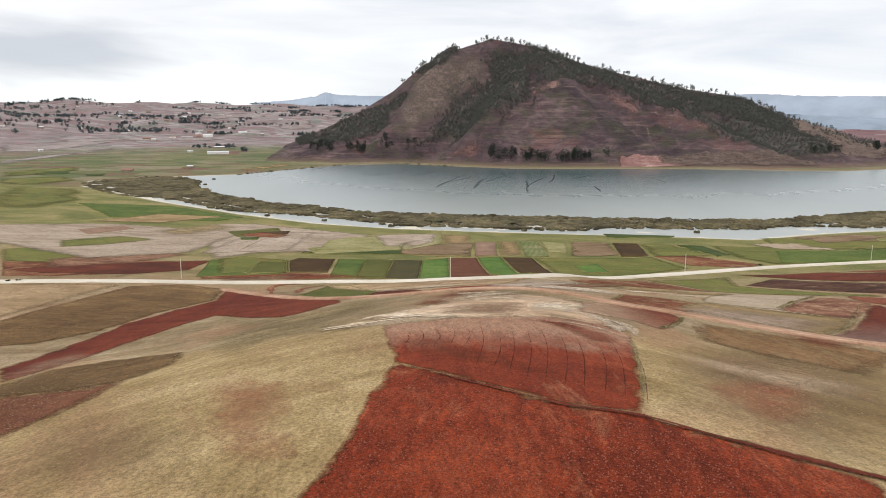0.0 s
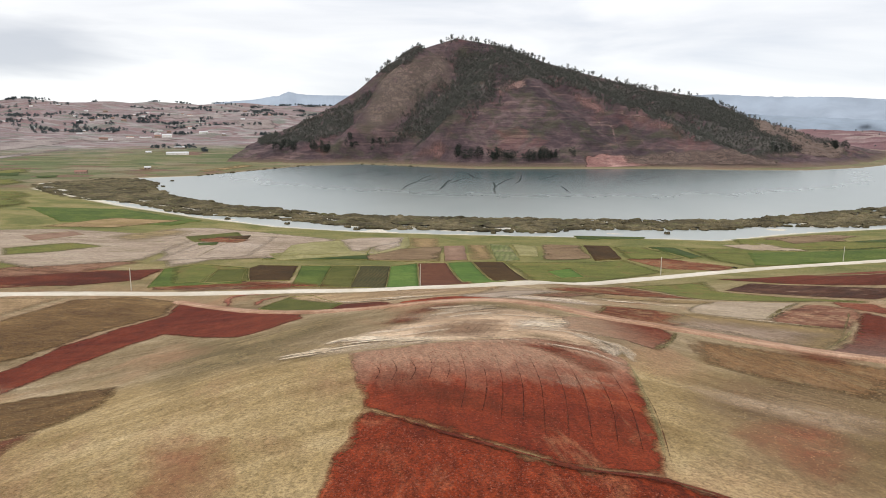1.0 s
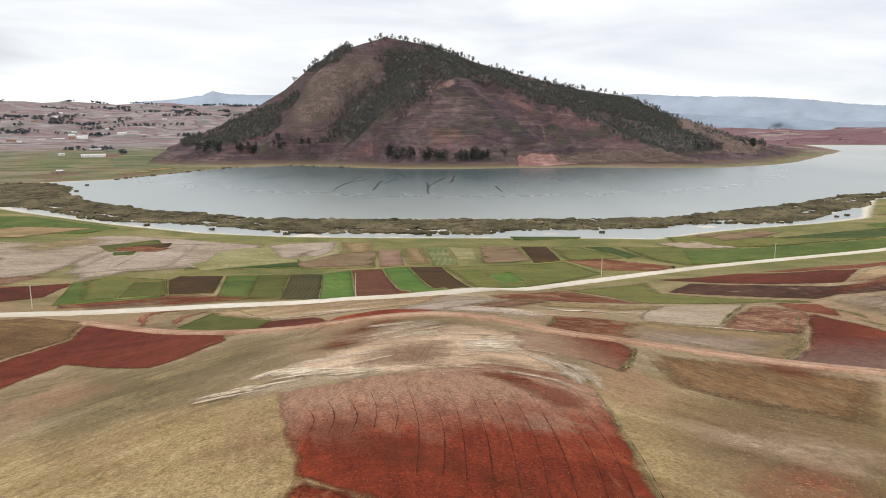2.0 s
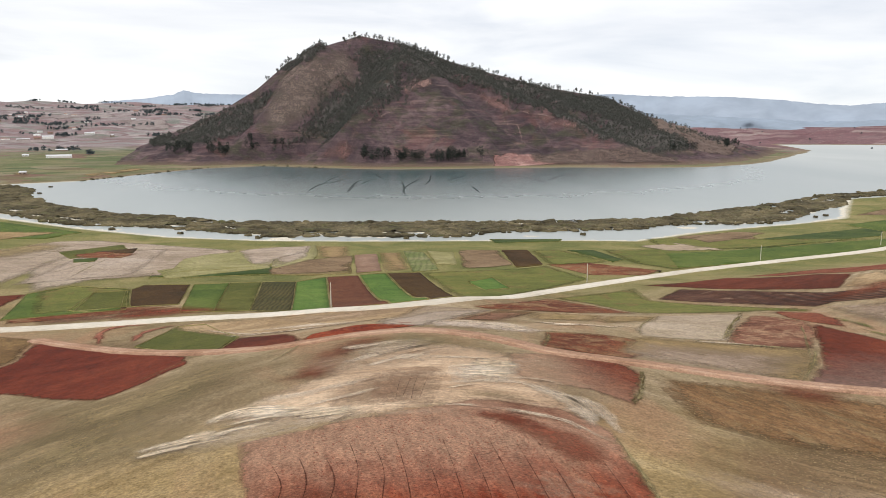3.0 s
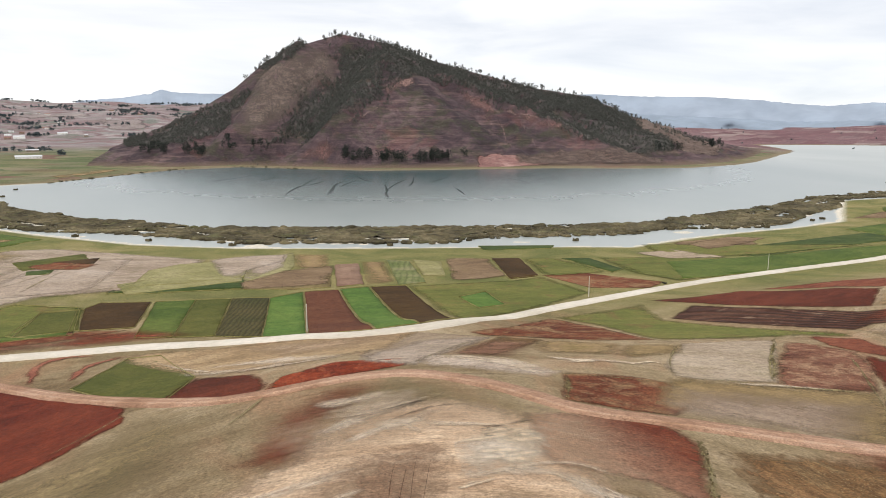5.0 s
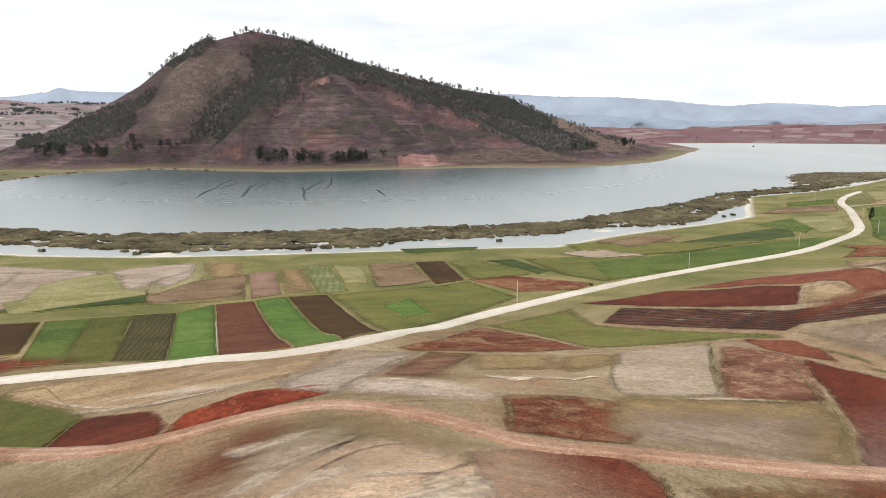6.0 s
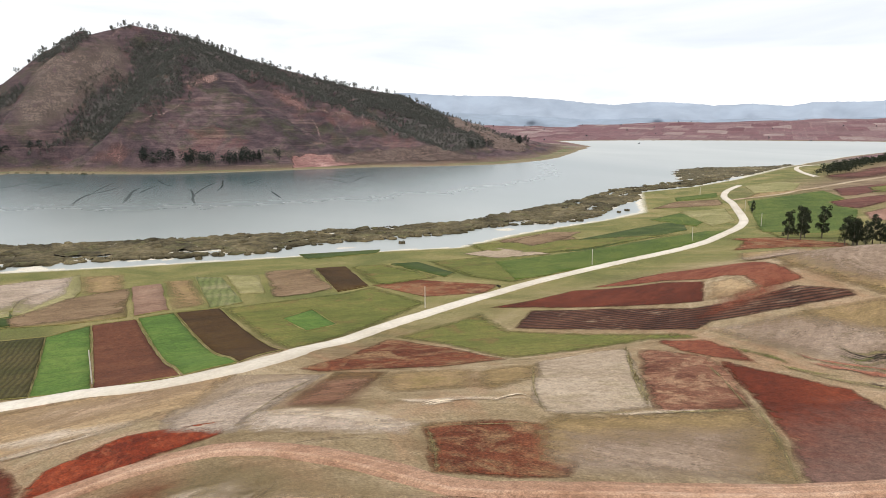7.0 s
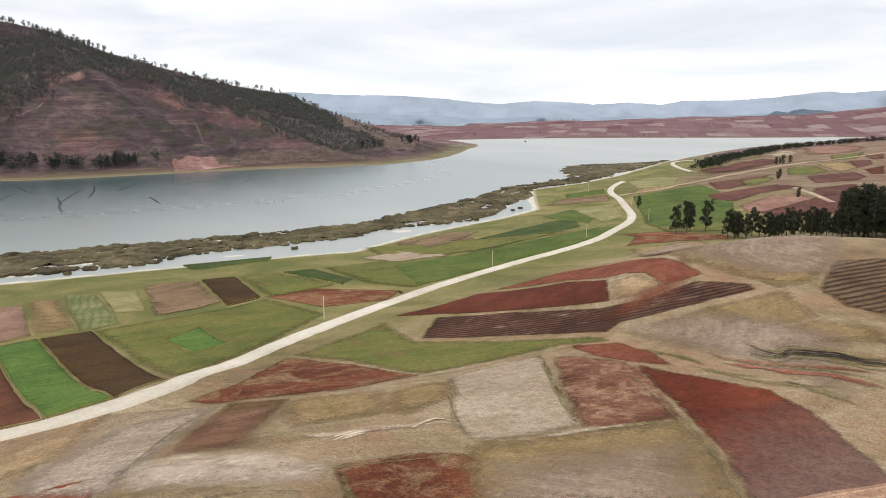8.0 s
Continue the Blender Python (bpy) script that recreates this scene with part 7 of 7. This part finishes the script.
# small dark things of unknown kind beside the road, built as shrubs
DARK_SHRUB = leaf_material("dark_verge_shrub_leaves", (0.02, 0.02, 0.014), (0.05, 0.046, 0.03))


def verge_shrub(x, y, wide, seed):
    """A low dark shrub: a few stems and a loose crown of small leaves."""
    r = random.Random(seed)
    z = float(ground_height(np.array([float(x)]), np.array([float(y)]))[0])
    root = new("shrub")
    sv, sf, cv, cf = [], [], [], []
    for k in range(5):
        t = 1.26 * k + r.uniform(-0.3, 0.3)
        tip = (0.5 * wide * math.cos(t) * r.uniform(0.4, 0.9), 0.5 * wide * math.sin(t) * r.uniform(0.4, 0.9), r.uniform(0.4, 0.8))
        limb(sv, sf, (0, 0, -0.2), tip, 0.05, 0.02, 4)
        leaf_quads(cv, cf, *tip, 0.35 * wide, 0.4, 60, 0.12, r)
    mesh_part("stem", sv, sf, BARK, root)
    mesh_part("crown", cv, cf, DARK_SHRUB, root)
    root.location = (x, y, z)
    return tagged(root, "low shrub standing in for a small dark thing at the gravel road's edge", "shrub", "shrubs at the road's edge")


for k, (x, y, wide) in enumerate(((154.8, 333.6, 1.9), (-159.5, 249.5, 1.3), (-156.6, 250.9, 2.2))):
    verge_shrub(x, y, wide, 620 + k)


# ---- near ground: furrows, banks, clods, tufts ----

def scatter(name, ring, count, size, mat, seed, label, category, blades=False, tall=1.0):
    """Small clods or tufts strewn over a ring as one mesh."""
    r = random.Random(seed)
    xs, ys = [p[0] for p in ring], [p[1] for p in ring]
    px = np.array([r.uniform(min(xs), max(xs)) for _ in range(count)])
    py = np.array([r.uniform(min(ys), max(ys)) for _ in range(count)])
    ok = inside(px, py, ring)
    px, py = px[ok], py[ok]
    pz = ground_height(px, py) + 0.08
    verts, faces = [], []
    for x, y, z in zip(px, py, pz):
        s, n = size * r.uniform(0.5, 1.5), len(verts)
        if blades:
            for _ in range(3):
                a, n = r.uniform(0, 6.28), len(verts)
                dx, dy = math.cos(a) * s, math.sin(a) * s
                verts += [(x - dx, y - dy, z), (x + dx, y + dy, z), (x + r.uniform(-1, 1) * s, y + r.uniform(-1, 1) * s, z + s * tall * r.uniform(0.8, 1.5))]
                faces.append((n, n + 1, n + 2))
        else:
            verts += [(x + s * r.uniform(0.6, 1), y, z), (x - s * 0.5, y + s * 0.8, z), (x - s * 0.5, y - s * r.uniform(0.6, 1), z), (x + r.uniform(-0.3, 0.3) * s, y + r.uniform(-0.3, 0.3) * s, z + s * r.uniform(0.5, 0.9))]
            faces += [(n, n + 1, n + 3), (n + 1, n + 2, n + 3), (n + 2, n, n + 3)]
    return tagged(mesh_part(name, verts, faces, mat), label, category, kind="stuff")


CLOD = leaf_material("red_clods", (0.12, 0.02, 0.0075), (0.25, 0.075, 0.04))
STRAW = leaf_material("dry_grass_blades", (0.2, 0.148, 0.074), (0.31, 0.235, 0.125))
SHRUB = leaf_material("dark_bank_shrubs", (0.11, 0.085, 0.04), (0.2, 0.16, 0.08))
scatter("clods", [(-5, 80), (7, 69), (19, 63), (35, 54), (28, 38), (-13, 37), (-10, 48), (-7, 68)], 15000, 0.1, CLOD, 151, "crumbled clods of red soil", "soil")
scatter("clods", [(-8, 111), (12, 118), (26, 117), (29, 110), (21, 74), (13, 69), (-5, 85)], 5000, 0.08, CLOD, 152, "small clods on the ridged red field", "soil")
scatter("grass", [(-120, 40), (-16, 40), (-8, 82), (-12, 112), (-30, 125), (-60, 110), (-100, 100)], 26000, 0.075, STRAW, 153, "dry yellow grass tufts on the slope", "grass", True, 0.3)
scatter("grass", [(40, 52), (130, 60), (110, 120), (60, 136), (33, 112), (23, 66)], 22000, 0.075, STRAW, 154, "dry yellow grass tufts on the slope", "grass", True, 0.3)
# grown-over banks between fields
STREAK_NAMES = {"clay": ("clay_streak", "thin streak of bright raw clay along the slope"), "pale": ("clay_streak", "pale washed clay streak along the slope"), "dark": ("scarp", "low eroded scarp along the slope, its shade painted as a dark strip"),
                "grass": ("field_bank", "narrow yellow grass bank between two fields"), "furrowline": ("furrow", "dark furrow line across a red field"), "greenstrip": ("grass_strip", "fresh green grass along a damp hollow"), "mud": ("ditch", "black wet muddy ditch through dry grass"), "scree": ("scree_gully", "pale pink scree line down the hill"), "redbank": ("field_bank", "low dark red earth bank between two fields, shadow included in its colour"), "redsoil": ("bare_strip", "curved strip of bare red soil")}


def streak(kind, line, wide, seed, land=None, lift=0.185):
    """A bundle of narrow, wandering strands that taper out and thin towards their sides."""
    r = random.Random(500 + seed)
    whole = spline(line, 1.2 if land is None else 5)
    verts, faces, rims = [], [], []
    for strand in range(1 if kind in ("grass", "redsoil", "redbank", "furrowline", "scree", "greenstrip") else 2 if kind in ("dark", "pale") else 4):
        cut0, cut1 = (0, len(whole)) if strand == 0 else (int(r.uniform(0, 0.45) * len(whole)), int(r.uniform(0.6, 1.0) * len(whole)))
        path = whole[cut0:max(cut1, cut0 + 3)]
        across = 0 if strand == 0 else r.uniform(-1.3, 1.3) * wide
        thick = wide * (0.9 if kind in ("grass", "redsoil", "redbank", "furrowline", "scree", "greenstrip") else r.uniform(1.2, 1.8) if kind == "pale" else r.uniform(0.7, 1.3) if kind == "clay" else r.uniform(0.4, 0.95))
        drift, n0, swell = 0.0, len(verts) // 5, [r.uniform(0.5, 1.4) for _ in range(len(path) // 3 + 3)]
        for i, (x, y) in enumerate(path):
            ax, ay = path[max(0, i - 1)]
            bx, by = path[min(len(path) - 1, i + 1)]
            d = math.hypot(bx - ax, by - ay) or 1
            nx, ny = (by - ay) / d, -(bx - ax) / d
            s = i / max(1, len(path) - 1)
            w = thick * (0.3 + 0.7 * math.sin(math.pi * min(max(s, 0.02), 0.98)) ** 0.6) * swell[i // 3] * r.uniform(0.75, 1.25)
            drift = 0.85 * drift + r.uniform(-0.12, 0.12) * wide
            end = min(1.0, 4 * s, 4 * (1 - s))
            for o, e in ((-1, 0.0), (-0.5, 0.5 * end), (0, end), (0.5, 0.5 * end), (1, 0.0)):
                verts.append((x + nx * (across + drift + o * w), y + ny * (across + drift + o * w), 0.004 * strand + 0.02 * e))
                rims.append(e)
        n1 = len(verts) // 5
        faces += [(5 * i + k, 5 * i + k + 1, 5 * i + k + 6, 5 * i + k + 5) for i in range(n0, n1 - 1) for k in range(4)]
    flat = np.array(verts)
    flat[:, 2] += (land or ground_height)(flat[:, 0], flat[:, 1]) + lift
    name, label = STREAK_NAMES[kind]
    ob = mesh_part(name, flat.tolist(), faces, SOILS[kind])
    layer = ob.data.attributes.new("rim", "FLOAT", "POINT")
    layer.data.foreach_set("value", rims)
    ob.data.polygons.foreach_set("use_smooth", [True] * len(faces))
    return tagged(ob, label, "bare ground", kind="structure")


streak("clay", [(-22.5, 116.5), (-17.3, 117.3), (-12, 117.8), (-5.4, 119.5)], 1.0, 0)
streak("clay", [(-13.7, 120.1), (-8.5, 121.5), (-2.3, 120.8), (4, 121.3)], 1.1, 1)
streak("clay", [(-14, 122.5), (-11.3, 126.6), (-5.5, 124.2), (0.8, 121.3)], 1.3, 2)
streak("clay", [(-5.4, 119.5), (-0.8, 119.7), (4.8, 121.1)], 0.9, 3)
streak("clay", [(-17, 117.3), (-14.1, 117.7), (-11.2, 117.6)], 1.3, 4)
streak("clay", [(-12.5, 124.5), (-9, 124.8), (-4.5, 122.8)], 1.3, 5)
streak("clay", [(-21, 114.8), (-16, 115.3), (-10.5, 115.6)], 0.9, 57)
streak("dark", [(-13, 119), (-8, 120.2), (-3, 120.2)], 0.35, 58)
streak("dark", [(-15, 118.6), (-11, 119.2), (-7, 119)], 0.3, 59)
streak("dark", [(-12.5, 123.3), (-8.5, 123.2), (-4, 121.9)], 0.35, 60)
streak("pale", [(-4, 124.6), (2, 127.5), (7, 131)], 0.6, 6)
streak("pale", [(-9.4, 130.6), (-4, 131.8), (1.7, 134.7), (7.8, 137.1)], 1, 8)
streak("pale", [(2.3, 150.2), (7, 155.8), (14.2, 160.9), (16.9, 163)], 0.9, 9)
streak("pale", [(5.4, 145.3), (11, 150.8), (17.1, 154.9)], 0.6, 10)
streak("pale", [(10, 149.8), (13, 152.1), (15.7, 147)], 1.1, 11)
streak("clay", [(18.2, 142), (24, 144.8), (30.8, 146.8)], 2.3, 12)
streak("clay", [(17.5, 136.8), (23, 137.7), (28.7, 138.7)], 1.8, 13)
streak("pale", [(16.5, 130), (20.1, 132.7), (26.1, 134.7), (30.9, 134.3), (34, 129.9)], 0.5, 14)
streak("clay", [(15, 128.2), (20.3, 130.6)], 0.5, 15)
streak("pale", [(28.1, 131), (30.1, 126), (33, 123.9), (32.7, 118.3), (31.9, 112.4)], 0.9, 16)
streak("pale", [(32.5, 126.3), (33, 120.5), (32.6, 115.3), (31.2, 107.4)], 0.8, 17)
streak("pale", [(18.5, 118.6), (23.1, 116.5), (26.9, 112.9), (28.1, 108.4), (29.4, 105)], 0.5, 18)
streak("pale", [(30.4, 128.6), (32.3, 122.2), (30.7, 114.2)], 0.5, 19)
streak("dark", [(-7.5, 118.6), (-5.5, 119.9), (-2.5, 119.5)], 0.35, 20)
streak("dark", [(-0.8, 115.6), (3.5, 119.2)], 0.3, 21)
streak("dark", [(13.6, 119.6), (17.3, 118.6), (21.6, 115.9), (26.4, 111.7)], 0.3, 22)
streak("dark", [(20.8, 146.5), (27.1, 149.8), (32.6, 152.3)], 0.3, 23)
streak("dark", [(-8.5, 114.3), (-4.8, 115.5), (-1.4, 116.2)], 0.25, 24)
streak("dark", [(-19.2, 117.2), (-16, 117.1), (-11.5, 116.7)], 0.25, 25)
streak("pale", [(3.2, 164.5), (8.9, 167.2), (15.4, 172.2)], 2, 26)
streak("pale", [(5.5, 157.4), (10.9, 159.8), (17.1, 164), (21.6, 167.6)], 0.6, 27)
streak("pale", [(9.9, 151), (15.4, 154.3), (19.5, 158.1)], 1.6, 28)
streak("dark", [(9.3, 157.3), (13.7, 160.6), (20.4, 165.3), (23.2, 169.4)], 0.3, 29)
streak("dark", [(10.7, 152.5), (17.6, 158.9), (22.3, 160.6), (26.5, 159.9)], 0.3, 30)
streak("dark", [(4.7, 152.1), (10.8, 158.7), (15.7, 164)], 0.35, 31)
streak("pale", [(23.9, 202.3), (31.9, 199.8), (38.6, 193.3), (44.1, 185.1), (47, 182.2)], 1.5, 32)
streak("pale", [(55, 193), (61.7, 192.3), (66.5, 190.2), (72.1, 187.5)], 0.8, 33)
streak("clay", [(64.7, 189.1), (70.7, 191.2), (72.1, 187.5)], 0.5, 34)
streak("pale", [(16, 150.5), (22.3, 150.2), (29.1, 148.4)], 0.7, 35)
streak("dark", [(22.7, 149.3), (27.2, 148.8)], 0.4, 36)
streak("clay", [(23.1, 144.3), (27.7, 146.5), (30.9, 146.2)], 1.8, 37)
streak("pale", [(-21.2, 224.8), (-8.5, 220.5), (4.2, 216.9), (12.7, 215.5)], 3.2, 38)
streak("pale", [(-26.2, 219.5), (-12.8, 212.4), (-3, 211.4), (10.5, 215.4)], 2, 39)
streak("pale", [(24.2, 201.2), (31.2, 199.5), (37.8, 192.9), (43.3, 184.7), (51.1, 182.3)], 2.2, 40)
streak("pale", [(40, 189.2), (43.9, 182), (46.9, 182.9)], 1, 41)
streak("pale", [(49.6, 199.2), (55.4, 194.3), (59.5, 194.2), (65.3, 191.1)], 1.3, 42)
streak("dark", [(27.6, 182), (32.7, 182), (37.8, 179), (42, 174.1)], 0.25, 43)
streak("clay", [(52, 191.5), (56.9, 193.1), (60.3, 191.8)], 0.9, 44)
streak("pale", [(95.2, 168.4), (85.9, 171.7), (76.3, 174.1)], 0.8, 45)
streak("grass", [(-4.3, 182), (-7.6, 169.3), (-10.2, 160.4)], 0.45, 46)
streak("grass", [(-27.6, 187.7), (-30.5, 176.4), (-34.4, 165.6)], 0.4, 47)
streak("pale", [(-34.9, 242.3), (-22.9, 222.7), (-16.1, 215.9), (-6, 211.7)], 0.5, 48)
streak("redsoil", [(-57.5, 227.7), (-62.5, 248.5), (-58.6, 257.1), (-49.2, 256.6)], 1.6, 49)
streak("redsoil", [(-49.5, 228.5), (-49.5, 244.7), (-43.7, 252.5)], 1.5, 50)
streak("grass", [(23.6, 198.1), (35.8, 217.7), (46.6, 229.5)], 0.5, 51)
streak("grass", [(90.6, 214.4), (76.8, 194.5), (69.2, 180.6)], 0.4, 52)
streak("grass", [(77, 174.9), (87.5, 170.8), (100.8, 167.2)], 0.5, 53)
streak("grass", [(117.6, 214.6), (99.7, 193.1), (86.5, 175.3)], 0.6, 54)
streak("grass", [(119.9, 193.9), (102.2, 168.3), (91, 153.2)], 0.5, 55)
streak("grass", [(63, 230.7), (81.7, 224.4), (99.5, 219.2), (123, 218.4)], 0.4, 56)
streak("pale", [(14.5, 129.5), (18.4, 131.3), (23.4, 132.4), (26.7, 131.3), (29.1, 125.3), (30.1, 118.6), (28.5, 109.7)], 1, 330)
streak("pale", [(16.3, 131), (21.4, 133), (27, 133.8)], 0.6, 331)
streak("pale", [(12.9, 119.7), (15.2, 120), (18, 119.1)], 0.5, 332)
streak("pale", [(30.3, 121.2), (30.2, 115), (29.2, 110.7)], 0.9, 333)
streak("furrowline", [(10.8, 138.4), (9.3, 131.4), (7.8, 122.6)], 0.05, 341)
streak("furrowline", [(11.9, 136.9), (10.5, 131.1), (8.5, 122.5)], 0.05, 342)
streak("furrowline", [(13.3, 139.1), (11.4, 130.9), (9.7, 122.2)], 0.05, 343)
streak("furrowline", [(14.6, 137.6), (12.8, 130.7), (10.6, 122)], 0.05, 344)
streak("grass", [(-124.2, 362.3), (-117.7, 391.6), (-112.8, 427.9), (-112.9, 469.1)], 0.7, 360, lift=0.52)
streak("grass", [(-107.4, 357.7), (-109.1, 419.5), (-102.3, 444.1)], 0.6, 361, lift=0.52)
streak("grass", [(-149.3, 427.5), (-146.7, 461.8), (-144.3, 499.5)], 0.6, 362, lift=0.52)
streak("grass", [(-101.9, 357), (-74.9, 361.5), (-64.4, 365.6)], 0.7, 363, lift=0.52)
streak("grass", [(-93.8, 365.8), (-75.4, 373.7), (-59.9, 409.9)], 0.5, 364, lift=0.52)
streak("grass", [(-137.6, 397.1), (-134, 418.2), (-129.1, 437.9)], 0.5, 365, lift=0.52)
for k in range(15):
    s = k / 14
    ax, ay = -6 + 34 * s, 105 + 6 * math.sin(3.0 * s + 0.3) - random.Random(40 + k).uniform(0, 6)
    bx, by = (-6 + 27 * s, 84 - 17 * s) if k >= 5 else (-5.5 + 30 * s, 93 - 6 * s)
    mx, my = (ax + bx) / 2 + random.Random(k).uniform(-0.25, 0.25) * (1 if k >= 5 else 0.3), (ay + by) / 2
    streak("furrowline", [(ax, ay), (mx + 0.8, my), (bx, by)], 0.1, 120 + k)
streak("redbank", [(-6, 83), (1, 76), (7, 71), (13, 67), (20, 65), (27, 60), (38, 54)], 0.5, 140)
DITCH = [(147.3, 182.6), (144.6, 177.8), (144.6, 173.6), (148.2, 173.2), (150.1, 169.5), (151.7, 164.8), (151.0, 161.3), (152.3, 157.2), (156, 150)]
for k, (wide, kind, dx, dy) in enumerate(((0.7, "mud", 0, 0), (0.5, "mud", 1.1, 0.6), (0.45, "mud", -1.0, -0.4), (1.7, "grass", 2.4, 2.0), (1.4, "grass", -3.2, -2.0), (0.9, "greenstrip", -2.0, 0.4))):
    streak(kind, [(x + dx, y + dy) for x, y in DITCH], wide, 145 + k)
for k, (kind, line, wide) in enumerate((("redsoil", [(134.3, 180), (137.1, 168), (140, 160.4), (139.2, 151.9)], 1.5), ("redsoil", [(138.6, 186), (137.2, 180), (140.6, 169), (145.1, 161), (146.3, 154.8)], 0.8), ("grass", [(136, 184), (138, 172), (142, 163), (143, 154)], 1.4),
                                        ("dark", [(131.3, 166.3), (132, 162.5), (133.6, 158.4)], 1.5), ("greenstrip", [(134, 200), (132.9, 192), (132.2, 186), (130, 180)], 1.6), ("greenstrip", [(128, 183), (128.5, 176), (131, 170)], 1.2), ("grass", [(127, 182), (128.5, 170), (131, 160), (128, 150)], 1.8))):
    streak(kind, line, wide, 180 + k)
for k, (line, wide) in enumerate(SCREE):
    streak("scree", line, wide * 0.6, 400 + k, hill_height, 1.3)
streak("redbank", [(18, 65.5), (27, 60), (38, 54), (46, 50)], 0.8, 141)
for k, (line, wide) in enumerate((([(118, 216), (104, 198), (87, 175)], 1.0), ([(104, 168), (93, 155), (82, 144)], 0.6), ([(69, 178), (101, 166)], 0.7), ([(51, 143), (46, 133), (40, 123)], 0.8), ([(41, 163), (45, 172), (48, 181)], 0.7), ([(31, 111), (28, 97), (22, 72), (20, 66)], 0.5), ([(47, 181), (65, 174)], 0.5))):
    streak("grass", line, wide, 300 + k)
for k, (line, n) in enumerate((([(51, 143), (46, 133), (40, 123)], 30), ([(118, 216), (104, 198), (87, 175)], 24))):
    r = random.Random(160 + k)
    verts, faces = [], []
    path = spline(line, 1.0)
    for _ in range(n):
        x, y = r.choice(path)
        x, y = x + r.gauss(0, 0.25), y + r.gauss(0, 0.25)
        z = float(ground_height(np.array([x]), np.array([y]))[0])
        s = r.uniform(0.12, 0.32)
        leaf_quads(verts, faces, x, y, z + 0.3 + s * 0.5, s, s * 0.7, 14, 0.12, r)
    tagged(mesh_part("hedge", verts, faces, SHRUB), "ragged line of low shrubs on a field bank", "shrubs", "shrub lines on field banks", "stuff")
